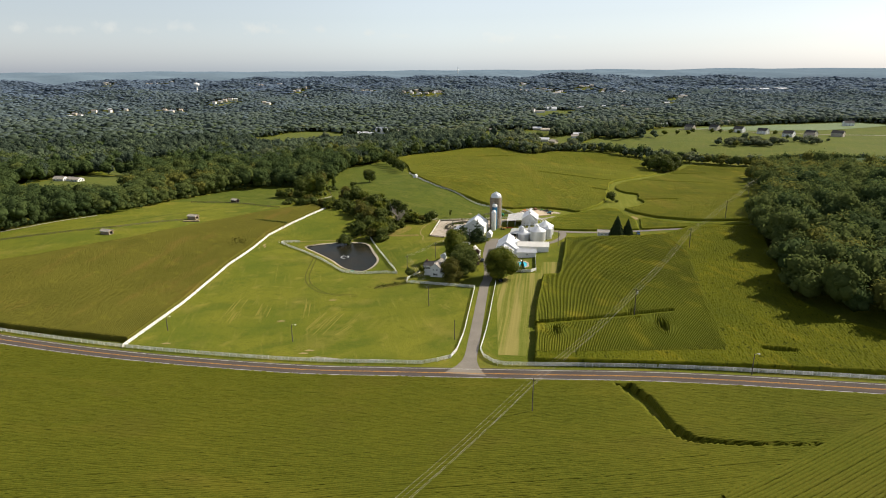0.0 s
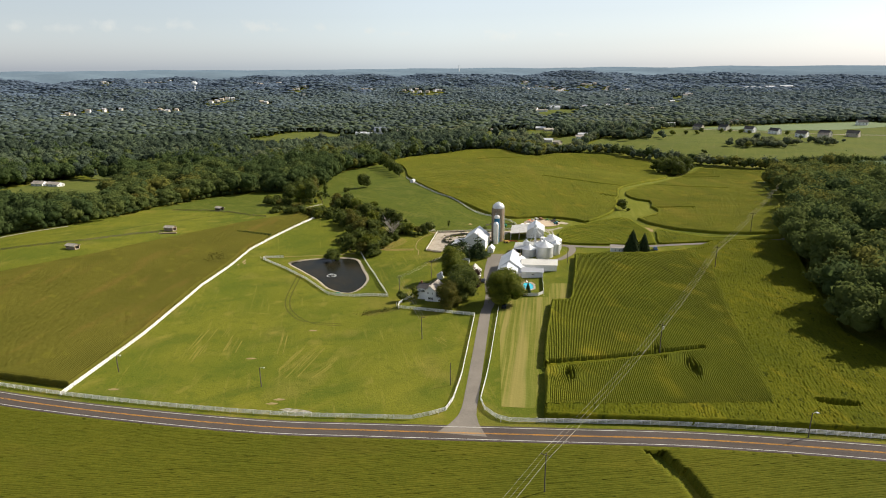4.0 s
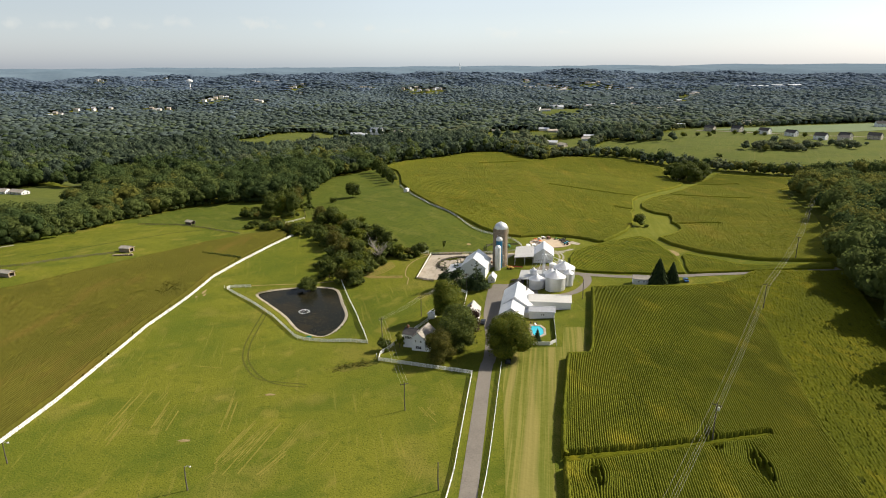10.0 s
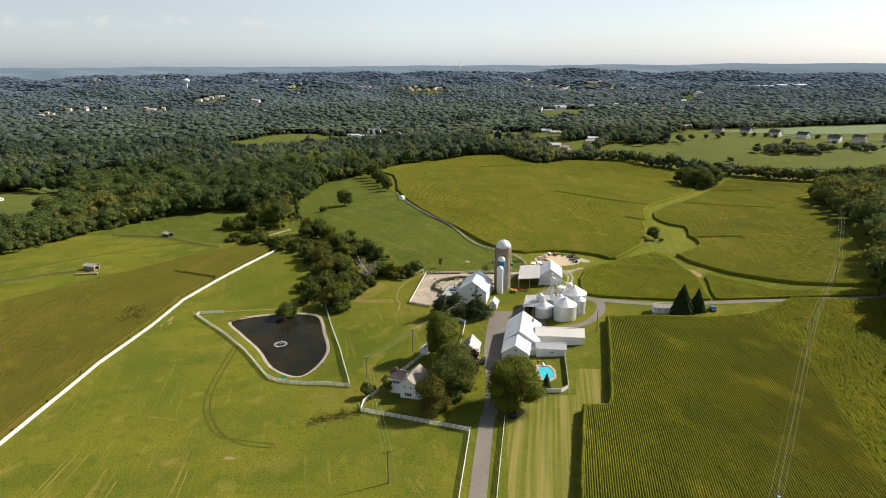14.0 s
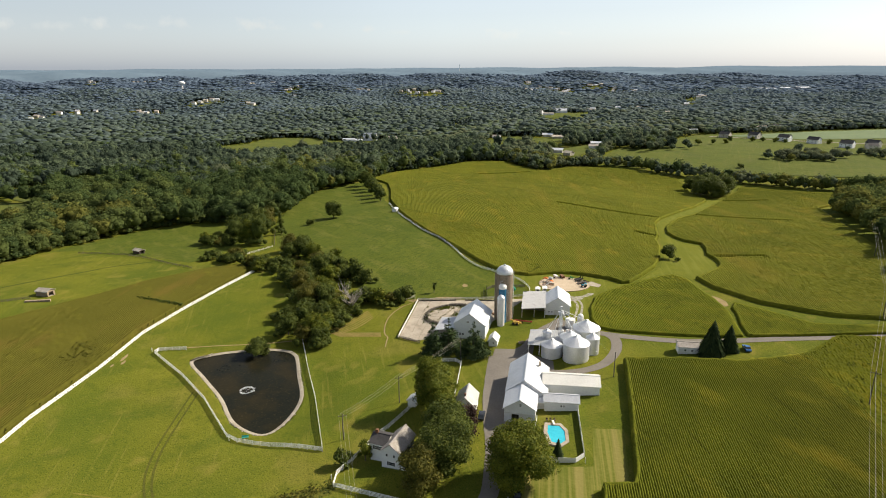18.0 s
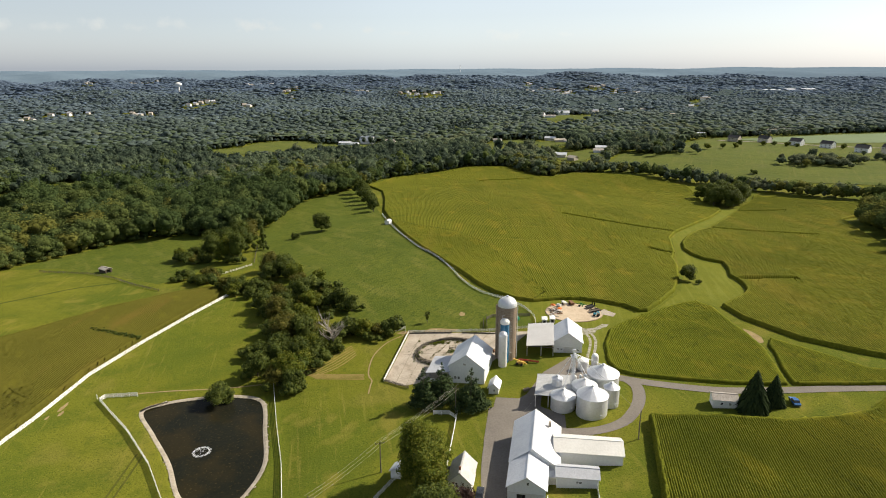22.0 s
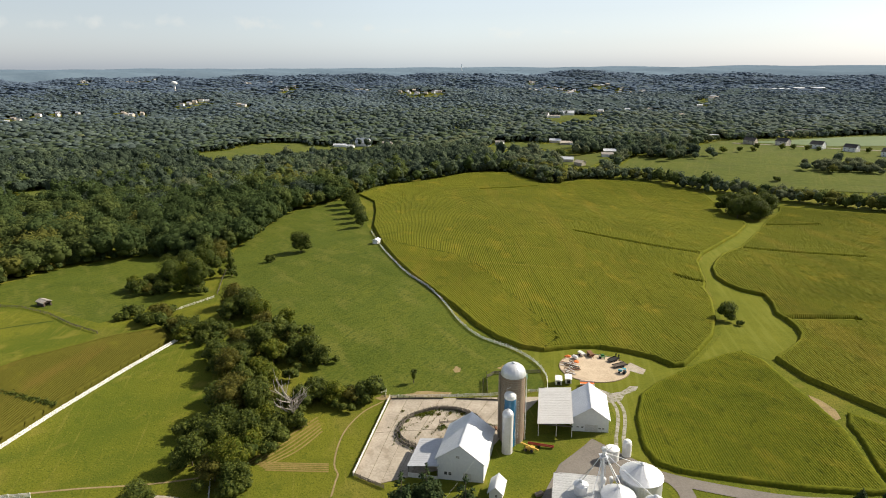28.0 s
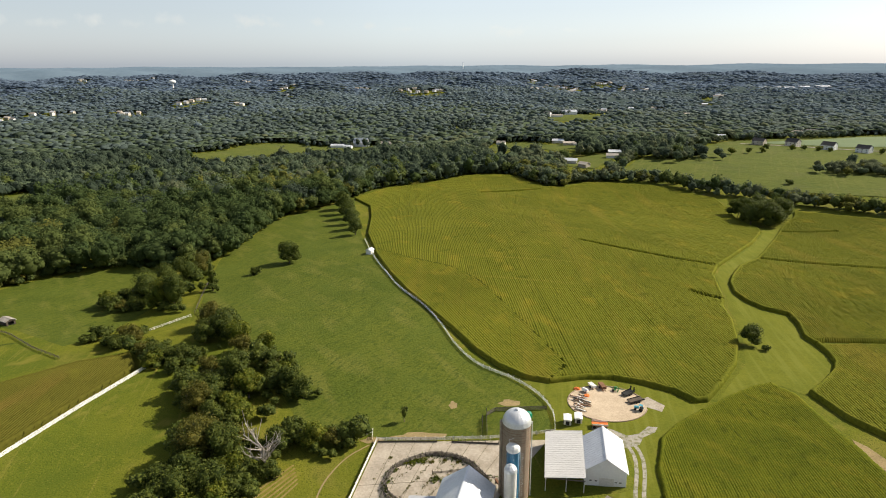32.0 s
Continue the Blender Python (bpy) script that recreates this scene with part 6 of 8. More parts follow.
# ---- grain bins ----
def grain_bin(x, y, r, eave, peak, label, name="grain_bin", base=None, doors=True):
    th = thing(name, pose(x, y, base if base is not None else h1(x, y) - 0.1), label, "grain bin", "grain bins")
    prof = [(r, -0.4)]
    z = 0.0
    while z < eave:
        prof += [(r, z), (r + 0.014, z + 0.17)]
        z += 0.34
    part("body", revolve(prof + [(r, eave)], 44), th, GALV)
    part("roof", revolve([(r + 0.18, eave - 0.06), (r + 0.14, eave + 0.04), (0.45, peak - 0.2), (0.45, peak - 0.1)], 56, 0.035, 2), th, GALV, "ribbed conical metal roof")
    part("cap", revolve([(0.5, peak - 0.2), (0.5, peak + 0.05), (0.25, peak + 0.25), (0, peak + 0.28)], 20), th, GALV)
    part("eave_ring", revolve([(r + 0.02, eave - 0.12), (r + 0.09, eave - 0.1), (r + 0.09, eave - 0.02)], 44, cap=False), th, GALV)
    if doors:
        part("door", boxes((-0.45, 0.45, -r - 0.12, -r + 0.05, 0.5, 1.7)), th, GALV, "small access door", pose(0, 0, 0, 0, 0, 25))
        part("hatch", boxes((-0.4, 0.4, -0.05, 0.05, 0, 0.55)), th, GALV, at=pose(0.5, -r * 0.72, eave + (peak - eave) * 0.30, -58, 0, 12))
        for s in (-0.22, 0.22):
            part("ladder_rail", tube([(r + 0.14, s, 0.4), (r + 0.14, s, eave)], 0.03), th, GALV)
        for k in range(int(eave / 0.6)):
            part("ladder_rung", boxes((r + 0.12, r + 0.16, -0.22, 0.22, 0.7 + 0.6 * k, 0.73 + 0.6 * k)), th, GALV)
    return th


grain_bin(46.2, 344.6, 3.5, 4.2, 6.2, "galvanised corrugated grain bin beside the lean shed")
grain_bin(53.6, 340.6, 4.3, 6.1, 8.7, "large galvanised corrugated grain bin")
grain_bin(53.2, 348.6, 3.6, 5.0, 7.0, "galvanised grain bin between larger bins")
grain_bin(59.9, 344.2, 2.15, 6.0, 7.5, "slim tall galvanised grain bin")
grain_bin(60.0, 354.6, 4.7, 5.6, 8.4, "broad galvanised grain bin at the back of the group")
grain_bin(45.6, 351.4, 1.5, 3.6, 4.5, "small hopper bin above the lean shed roof", doors=False, base=-0.4)
th = thing("feed_tank", pose(57.3, 369.2, h1(57.3, 369.2) - 0.1), "squat white cylindrical tank on the yard", "tank")
part("body", revolve([(1.75, -0.3), (1.75, 3.3), (1.3, 3.6), (0, 3.75)], 36, 0.015, 2), th, FENCEWHITE)
th = thing("feed_tank", pose(61.4, 370.6, h1(61.4, 370.6) - 0.1), "upright white tank with rounded end", "tank")
part("body", revolve([(1.15, -0.3), (1.15, 3.6), (1.0, 4.2), (0.6, 4.6), (0, 4.75)], 32), th, FENCEWHITE)
for k in range(3):
    th = thing("dust_cyclone", pose(51.6 + 1.7 * k, 354.6 + 0.4 * k, h1(52, 354) + 3.9), "small white dust collector on the shed roof", "cyclone", "dust collectors")
    part("body", revolve([(0.2, -0.7), (0.5, 0.2), (0.5, 0.9), (0.3, 1.15), (0, 1.2)], 20), th, FENCEWHITE)
th = thing("bin_shed", pose(45.4, 351.4, h1(45, 351), 0, 0, -12), "low open grain shed with flat grey metal roof", "shed")
metal_slope(th, material("dull_roof", (0.40, 0.40, 0.39), (0.56, 0.56, 0.54), 4, 0.5, rough=0.5, metal=0.3), -6.0, 3.6, 5.6, 4.1, -6.8, 6.6)
for px_ in (-5.7, -2.0, 1.8, 5.3):
    for py_ in (-6.5, 6.3):
        part("post", boxes((px_ - 0.1, px_ + 0.1, py_ - 0.1, py_ + 0.1, -0.5, 3.7)), th, OLDWHITE)
part("back_wall", boxes((-5.9, 5.4, 6.3, 6.42, -0.4, 3.8)), th, DARKWOOD)
part("side_wall", boxes((-5.9, -5.78, 0, 6.3, -0.4, 3.5)), th, OLDWHITE)
# bucket elevator with spouts
EX, EY = 50.2, 351.6
th = thing("grain_elevator", pose(EX, EY, h1(EX, EY)), "slim steel bucket elevator with spouts fanning to bins", "elevator")
for px_, py_ in ((-0.5, -0.5), (0.5, -0.5), (0.5, 0.5), (-0.5, 0.5)):
    part("leg", tube([(px_, py_, -0.2), (px_, py_, 13.2)], 0.06), th, GALV)
part("casing", boxes((-0.2, 0.2, -0.4, -0.1, 0, 14.4), (-0.2, 0.2, 0.1, 0.4, 0, 14.4)), th, GALV)
part("head", revolve([(0.55, -0.3), (0.55, 0.3)], 20), th, GALV, "round elevator head", pose(0, 0, 14.6, 90, 0, 0))
part("platform", boxes((-0.9, 0.9, -0.9, 0.9, 12.9, 13.0)), th, GALV)
for k in range(9):
    part("brace", tube([(-0.5, -0.5, 1.3 * k + 0.3), (0.5, -0.5, 1.3 * k + 1.6)], 0.035), th, GALV)
for bx, by, bz in ((46.2, 344.6, 6.2), (53.6, 340.6, 8.7), (53.2, 348.6, 7.0), (59.9, 344.2, 7.5), (60.0, 354.6, 8.4), (45.6, 351.4, 6.4), (57.3, 369.2, 3.6)):
    part("spout", tube([(0, 0, 13.9), (bx - EX, by - EY, bz)], 0.085, 8), th, GALV)
for gx_, gy_ in ((34.5, 343), (66.5, 341)):
    part("guy_wire", tube([(0, 0, 13.5), (gx_ - EX, gy_ - EY, h1(gx_, gy_) - h1(EX, EY) + 0.1)], 0.025, 3), th, WIRE)


# ---- fences ----
def shared(name, bm, mat):
    me = bpy.data.meshes.new(name)
    bmesh.ops.recalc_face_normals(bm, faces=bm.faces)
    bm.to_mesh(me)
    bm.free()
    me.materials.append(mat)
    return me


def post_bm(w, hgt):
    return boxes((-w / 2, w / 2, -w / 2, w / 2, -0.3, hgt), (-w / 2 - 0.02, w / 2 + 0.02, -w / 2 - 0.02, w / 2 + 0.02, hgt, hgt + 0.04))


POST, RAIL = shared("post", post_bm(0.14, 1.42), FENCEWHITE), shared("rail", boxes((0, 1, -0.022, 0.022, -0.085, 0.085)), FENCEWHITE)
OPOST, ORAIL = shared("post", post_bm(0.15, 1.3), OLDWHITE), shared("rail", boxes((0, 1, -0.022, 0.022, -0.08, 0.08)), OLDWHITE)
DPOST, DRAIL = shared("post", post_bm(0.14, 1.25), POLEWOOD), shared("rail", boxes((0, 1, -0.025, 0.025, -0.07, 0.07)), POLEWOOD)


def fence(pts, label, kind=(POST, RAIL), rails=(0.32, 0.66, 1.0, 1.32), gap=2.45, curve=False, name="fence", group="", span=2):
    """Posts with boards along a plan line; each board runs over two bays."""
    line = smooth_line(pts, gap) if curve else []
    if not curve:
        for a, b in zip(pts, pts[1:]):
            n = max(1, round(math.dist(a, b) / gap))
            line += [(a[0] + (b[0] - a[0]) * k / n, a[1] + (b[1] - a[1]) * k / n) for k in range(n)]
        line.append(pts[-1])
    arr = np.array(line)
    zs = height(arr[:, 0], arr[:, 1])
    th = thing(name, pose(line[0][0], line[0][1], zs[0]), label, "fence", group)
    inv = th.matrix_basis.inverted()
    vs = [Vector((p[0], p[1], z)) for p, z in zip(line, zs)]
    for v in vs:
        part("post", kind[0], th, at=inv @ Matrix.Translation(v))
    k = 0
    while k < len(vs) - 1:
        j = min(k + span, len(vs) - 1)
        a, b = vs[k], vs[j]
        d = b - a
        q = d.to_track_quat("X", "Z").to_matrix().to_4x4()
        for r in rails:
            part("rail", kind[1], th, at=inv @ Matrix.Translation(a + Vector((0, 0, r))) @ q @ Matrix.Diagonal((d.length, 1, 1, 1)))
        k = j
    return th


def beside(line, off, keep):
    pts = np.array(line)
    d = np.gradient(pts, axis=0)
    d /= np.linalg.norm(d, axis=1)[:, None]
    p = pts + np.stack([-d[:, 1], d[:, 0]], 1) * off
    return [tuple(q) for q in p if keep(q)]


road_n = beside(ROAD, 6.2, lambda q: -170 < q[0] < -3)
fence(road_n[::3] + [(0.5, 188.6), (2.4, 190.0), (4.6, 196)], "white four-board fence along the road and driveway")
road_e = beside(ROAD, 6.2, lambda q: 17 < q[0] < 175)
fence([(12.6, 196), (13.4, 190.3), (15.2, 187.4)] + road_e[::3], "white four-board fence curving from the driveway along the road")
fence([(4.6, 196), (7.6, 212), (9.3, 225.8), (11.6, 244.3), (14.2, 264.6)], "white four-board fence along the west side of the driveway", group="driveway fences")
fence([(12.6, 196), (15.6, 212), (17.7, 225.6), (20.3, 243.9), (24.0, 269.5)], "white four-board fence along the east side of the driveway", group="driveway fences")
fence([(14.2, 264.6), (-1, 271.3), (-17.2, 278.4)], "white four-board fence below the farmhouse")
fence([(-17.2, 278.4), (-18.2, 281.5), (-14, 289), (-8.4, 301), (-6.1, 304.2), (-0.2, 315.0)], "white board fence beside the farmhouse garden")
LONG = [(-113.2, 201.8), (-112, 252), (-112.6, 279), (-112.6, 312.5)]
fence(LONG, "long white four-board fence beside the ripening corn", rails=(0.24, 0.5, 0.76, 1.02, 1.28), group="long pasture fence")
fence([(-112.6, 312.5), (-109, 345), (-107.5, 372.6), (-101.5, 398), (-94, 424), (-86, 448)], "long white four-board fence running up to the hedgerow", rails=(0.24, 0.5, 0.76, 1.02, 1.28), group="long pasture fence")
fence([(-85.9, 360.8), (-97.5, 358.6), (-80, 341.5), (-66, 325), (-50.6, 302.2), (-36, 298), (-22.8, 294.2)], "white board fence round the south of the pond", group="pond fences")
fence([(-22.8, 294.2), (-31, 325), (-37.5, 345), (-44.2, 367.4)], "white board fence along the east side of the pond", group="pond fences")
fence([(8.7, 345), (15.6, 344.2), (14.2, 332), (12.9, 321.5), (12.2, 315.8)], "white board fence behind the cottage")
HILLF = [(46.8, 406), (47.9, 416), (45.2, 426.5), (38.5, 436.2), (27.5, 446), (20, 461), (14.5, 479), (7, 498), (-4, 519), (-14, 547), (-20, 566), (-27, 592), (-33, 618)]
fence(HILLF, "white board fence climbing the hill beside the corn", curve=True, rails=(0.35, 0.7, 1.05))
fence([(35.4, 303.6), (32.2, 290.3), (35.0, 283.8), (44.3, 282.6), (47.4, 307.2)], "white solid board fence round the pool garden", rails=(0.15, 0.32, 0.49, 0.66, 0.83, 1.0, 1.17, 1.34))
fence([(-7.9, 367), (-5.0, 385), (-1.9, 403.6)], "white board wall along the feedlot", kind=(OPOST, ORAIL), rails=(0.15, 0.32, 0.49, 0.66, 0.83, 1.0))
fence([(-7.9, 367), (0.4, 361.5)], "dark board wall at the feedlot's edge", kind=(DPOST, DRAIL), rails=(0.2, 0.45, 0.7, 0.95))
fence([(-1.9, 403.6), (14, 403.2), (29, 403.4), (46.8, 406)], "grey-white rail fence behind the feedlot", kind=(OPOST, ORAIL), rails=(0.4, 0.75, 1.1))
fence([(28.2, 405.6), (28.7, 417.4), (46.3, 418.3)], "dark wooden pen fence behind the silos", kind=(DPOST, DRAIL), rails=(0.25, 0.5, 0.75, 1.0, 1.2))
fence([(26.8, 406), (27.3, 413.5)], "dark wooden gate rails beside the pen", kind=(DPOST, DRAIL), rails=(0.35, 0.7, 1.05))
fence([(-7, 405), (-3.4, 407.6), (-3.2, 404.4)], "old grey wooden gate and rails", kind=(OPOST, ORAIL), rails=(0.4, 0.75, 1.1))
fence([(-272, 352), (-206, 381), (-184, 399), (-172, 406)], "dark wooden paddock fence", kind=(DPOST, DRAIL), rails=(0.4, 0.8, 1.15), group="paddock fences", gap=3)
fence([(-205, 500), (-176, 494), (-158, 484), (-138, 468), (-122, 458)], "dark wooden paddock fence below the meadow", kind=(DPOST, DRAIL), rails=(0.4, 0.8, 1.15), group="paddock fences", gap=3)
fence([(-102, 549), (-96, 524), (-90, 501)], "thin weathered rail fence along the cattle lane", kind=(DPOST, DRAIL), rails=(0.5, 1.0), gap=3, group="cattle lane fences")
fence([(-90, 497), (-101.4, 481.5), (-112, 470)], "thin weathered rail fence along the cattle lane", kind=(OPOST, ORAIL), rails=(0.5, 1.0), gap=3, group="cattle lane fences")

# ---- wheel tracks and rough spots in the pasture ----
RUT = material("rutted_grass", (0.052, 0.064, 0.012), (0.110, 0.102, 0.020), 3, 0.5, bump=0.6, spec=0.03)
HAY = material("dry_hay", (0.16, 0.125, 0.035), (0.27, 0.205, 0.075), 3, 0.6, bump=0.5, spec=0.03)
for k in (0.0, 1.9):
    strip("wheel_track", smooth_line([(-71.5 + k, 330), (-70.3 + k, 311), (-68.6 + k, 295), (-64.5 + k, 281), (-56.2 + k, 268), (-47, 264.5 - k), (-38.5, 262.4 - k)], 2), 0.6, RUT, 0.05, "faint curved wheel track in the pasture", "track", across=1)
strip("hay_line", smooth_line([(-36.9, 373.2), (-30.3, 382.6), (-22.3, 394.2)], 2), 0.55, HAY, 0.05, "dry mown hay line in the grass", "hay", across=1)
strip("hay_line", smooth_line([(-35.9, 373.0), (-29.1, 381.7), (-21.7, 392.8)], 2), 0.55, HAY, 0.05, "dry mown hay line in the grass", "hay", across=1)
strip("hay_line", smooth_line([(-34.8, 372.8), (-28.1, 380.8), (-21.2, 391.3)], 2), 0.55, HAY, 0.05, "dry mown hay line in the grass", "hay", across=1)
strip("hay_line", smooth_line([(-33.7, 372.6), (-27.0, 379.9), (-20.6, 389.9)], 2), 0.55, HAY, 0.05, "dry mown hay line in the grass", "hay", across=1)
strip("hay_line", smooth_line([(-32.7, 372.4), (-25.9, 379.0), (-20.1, 388.5)], 2), 0.55, HAY, 0.05, "dry mown hay line in the grass", "hay", across=1)
strip("hay_line", smooth_line([(-31.6, 372.2), (-24.8, 378.1), (-19.6, 387.1)], 2), 0.55, HAY, 0.05, "dry mown hay line in the grass", "hay", across=1)
strip("hay_line", smooth_line([(-34.9, 373.8), (-15.0, 372.1)], 2), 0.55, HAY, 0.05, "dry mown hay line in the grass", "hay", across=1)
strip("hay_line", smooth_line([(-34.0, 373.0), (-14.9, 371.4)], 2), 0.55, HAY, 0.05, "dry mown hay line in the grass", "hay", across=1)
strip("hay_line", smooth_line([(-33.1, 372.2), (-14.8, 370.6)], 2), 0.55, HAY, 0.05, "dry mown hay line in the grass", "hay", across=1)
strip("hay_line", smooth_line([(-32.1, 371.4), (-14.6, 369.8)], 2), 0.55, HAY, 0.05, "dry mown hay line in the grass", "hay", across=1)
strip("hay_line", smooth_line([(-31.2, 370.5), (-14.5, 369.0)], 2), 0.55, HAY, 0.05, "dry mown hay line in the grass", "hay", across=1)
strip("foot_track", smooth_line([(-3.7, 401.9), (-8.9, 396.7), (-12.7, 388.4), (-13.9, 380.0), (-13.5, 371.8), (-11.9, 367.8), (-12.0, 365.3), (-12.1, 359.3)], 1.5), 0.45, DIRT, 0.06, "narrow trodden cattle path", "path", across=1)
patch("pale_spill", [(-45.1, 192.4), (-43.0, 193.3), (-38.8, 192.3), (-35.7, 191.2), (-35.6, 189.8), (-42.3, 191.1)], GRAVEL, 0.055, "pale gravel washed out under the road fence", "gravel", 2)
hr = np.random.default_rng(61)
STRAW = material("straw_grass", (0.125, 0.120, 0.020), (0.225, 0.190, 0.042), 3, 0.5, bump=0.5, spec=0.03)
for (x0, y0), (x1, y1), n, wide in (((-85.5, 247), (-83.6, 227), 4, 3.0), ((-75.8, 253), (-73.7, 234), 4, 2.5), ((-45, 241), (-49.9, 213), 7, 5.0), ((-33, 226), (-39, 212), 4, 3.0), ((-88.7, 262), (-86.9, 236), 4, 3.0), ((-61.9, 259), (-57.6, 231), 4, 4.0), ((-3.5, 248), (2.6, 236), 3, 2.5)):
    for k in range(n):
        o, a, b = hr.uniform(-wide, wide), hr.uniform(0, 0.35), hr.uniform(0.6, 1.0)
        strip("hay_line", smooth_line([(x0 + (x1 - x0) * f + o, y0 + (y1 - y0) * f) for f in (a, (a + b) / 2, b)], 3), hr.uniform(0.2, 0.5), STRAW, 0.045, "thin dry mown line in the pasture", "hay", across=1)
for (x0, y0), (x1, y1), n in (((-85.5, 246), (-84, 228.5), 2), ((-75.7, 252.4), (-73.7, 235.2), 2), ((-44, 240.3), (-53, 212), 3), ((-42.3, 238), (-47.8, 216.4), 3), ((-45.2, 232.3), (-51.4, 216.8), 3), ((-32.7, 241.6), (-38.2, 213), 2), ((-25.8, 230.4), (-30.3, 216), 2), ((-22.5, 230.5), (-27, 214.3), 2),
                              ((-2.3, 221.1), (-5.2, 203.5), 2), ((0.4, 221.2), (-2.1, 207.5), 2), ((2.2, 247.6), (-1.1, 237.7), 1), ((-60.8, 218.4), (-61.9, 213.6), 2), ((-82, 278.6), (-69.2, 276.1), 3), ((-55.6, 254.4), (-46.3, 255.7), 2), ((-82.5, 262.4), (-81.7, 250.2), 2), ((-34.4, 240), (-38, 222.7), 2)):
    for k in range(n):
        o, a, b = 0.75 * k + hr.uniform(-0.2, 0.2), hr.uniform(0, 0.2), hr.uniform(0.75, 1.0)
        strip("hay_line", smooth_line([(x0 + (x1 - x0) * f + o, y0 + (y1 - y0) * f + hr.normal(0, 0.1)) for f in (a, (a + b) / 2, b)], 2), hr.uniform(0.10, 0.22), STRAW, 0.047, "dry straw-coloured mown line in the pasture", "hay", across=1)
weeds_spot = [(-33, 274), (-26, 277.5), (-17, 279), (-18, 275.5), (-28, 270.5)]
patch("rough_patch", weeds_spot, material("rank_weeds", (0.075, 0.085, 0.013), (0.155, 0.135, 0.028), 3, 0.6, bump=1.0, spec=0.03), 0.06, "brown patch of rank weeds below the fence", "weeds", 2)
strip("west_lane", smooth_line([(-420, 352), (-330, 366), (-283, 384), (-262, 412), (-245, 432)], 4), 3.0, GRAVEL, 0.06, "pale gravel lane along the wood", "lane", across=1)
RANK = material("rank_grass", (0.040, 0.058, 0.010), (0.080, 0.092, 0.016), 4, 0.7, bump=0.8, spec=0.03)
strip("paddock_ditch", smooth_line([(-214, 398), (-199.4, 417), (-190.4, 431.3), (-177, 449.9), (-165.9, 465), (-149.6, 474.7)], 4), 1.6, RANK, 0.05, "dark grassy ditch across the paddock", "ditch", across=1)

# ---- feedlot slabs and old feeding ring ----
def yard_slabs():
    """The concrete feedlot, slab by slab, with open joints."""
    base = tagged(new("feedlot"), "pale worn concrete feedlot laid in slabs", "feedlot", kind="structure")
    a, b, c, d = Vector((-7.6, 367.8, 0)), Vector((-1.6, 403.0, 0)), Vector((44.5, 402.6, 0)), Vector((24, 372, 0))
    low = Vector((1.5, 361.5, 0))
    cols, rows = 9, 2
    for i in range(cols):
        for j in range(rows):
            def at(u, v):
                p = a.lerp(d, u).lerp(b.lerp(c, u), v)
                if v < 0.2:
                    p.y -= 5.5 * (0.2 - v) / 0.2 * (1 - abs(u - 0.2)) * (1 if u > 0.15 else u / 0.15)
                return p
            g = 0.0018
            cs = [at(i / cols + g, j / rows + g), at((i + 1) / cols - g, j / rows + g), at((i + 1) / cols - g, (j + 1) / rows - g), at(i / cols + g, (j + 1) / rows - g)]
            bm = bmesh.new()
            top = [bm.verts.new((p.x, p.y, h1(p.x, p.y) + 0.13)) for p in cs]
            bot = [bm.verts.new((p.x, p.y, h1(p.x, p.y) - 0.05)) for p in cs]
            bm.faces.new(top)
            for k in range(4):
                bm.faces.new((bot[k], bot[(k + 1) % 4], top[(k + 1) % 4], top[k]))
            part("slab", bm, base, CONCRETE)


yard_slabs()
patch("joint_bed", [(-7.6, 367.8), (1, 364), (22, 370), (34, 387), (44.3, 402.4), (-1.6, 403)], material("joint_soil", (0.10, 0.085, 0.05), (0.20, 0.17, 0.10), 2, 0.4), 0.075, "dark soil showing in the slab joints", "soil")
ring = [(1.6, 384), (2.6, 389.5), (5.2, 393.4), (12.8, 397), (18.5, 396.2), (23, 393.3), (27.1, 386.6)]
inner_ring = [(14 + (x - 14) * 0.945, 387 + (y - 387) * 0.93) for x, y in ring]
low_ring = [(1.6, 384), (2.8, 380.6), (6.3, 377.6), (10, 375.6)]
for line in (ring, inner_ring, low_ring, [(x + 0.9, y + 0.8) for x, y in low_ring]):
    fence(line, "old dark feeding-ring rail tangled with weeds", kind=(DPOST, DRAIL), rails=(0.2, 0.45, 0.7, 0.95), curve=True, name="feeding_ring", gap=1.3)
fence([(-1.4, 402.9), (8, 402.7), (14.5, 402.4)], "low dark board wall behind the feedlot", kind=(DPOST, DRAIL), rails=(0.1, 0.25, 0.4, 0.55), gap=2)
fence([(18.5, 402.2), (24, 401.6), (31, 400.8)], "low dark board wall beside the silo", kind=(DPOST, DRAIL), rails=(0.1, 0.25, 0.4, 0.55), gap=2)
fence([(13.6, 389.2), (18, 389.5), (22, 390.2)], "fallen dark feed bunk inside the ring", kind=(DPOST, DRAIL), rails=(0.3, 0.6), name="feed_bunk", gap=2)


def weeds(name, pts, n, spread, size, mat, label, seed, up=0.15):
    rng = np.random.default_rng(seed)
    k = rng.integers(0, len(pts), n)
    f = rng.random(n)
    arr = np.array(pts)
    nxt = np.minimum(k + 1, len(pts) - 1)
    p = arr[k] * (1 - f)[:, None] + arr[nxt] * f[:, None] + rng.normal(0, spread, (n, 2))
    z = height(p[:, 0], p[:, 1]) + up
    lumps = [(p[i, 0], p[i, 1], z[i], s, s * 0.8) for i, s in enumerate(size * rng.uniform(0.5, 1.3, n))]
    v, t = leaf_cloud(rng, lumps, 14 / size, size * 0.6)
    tagged(new(name, mesh_from(name, v, t, mat)), label, "weeds", kind="stuff")


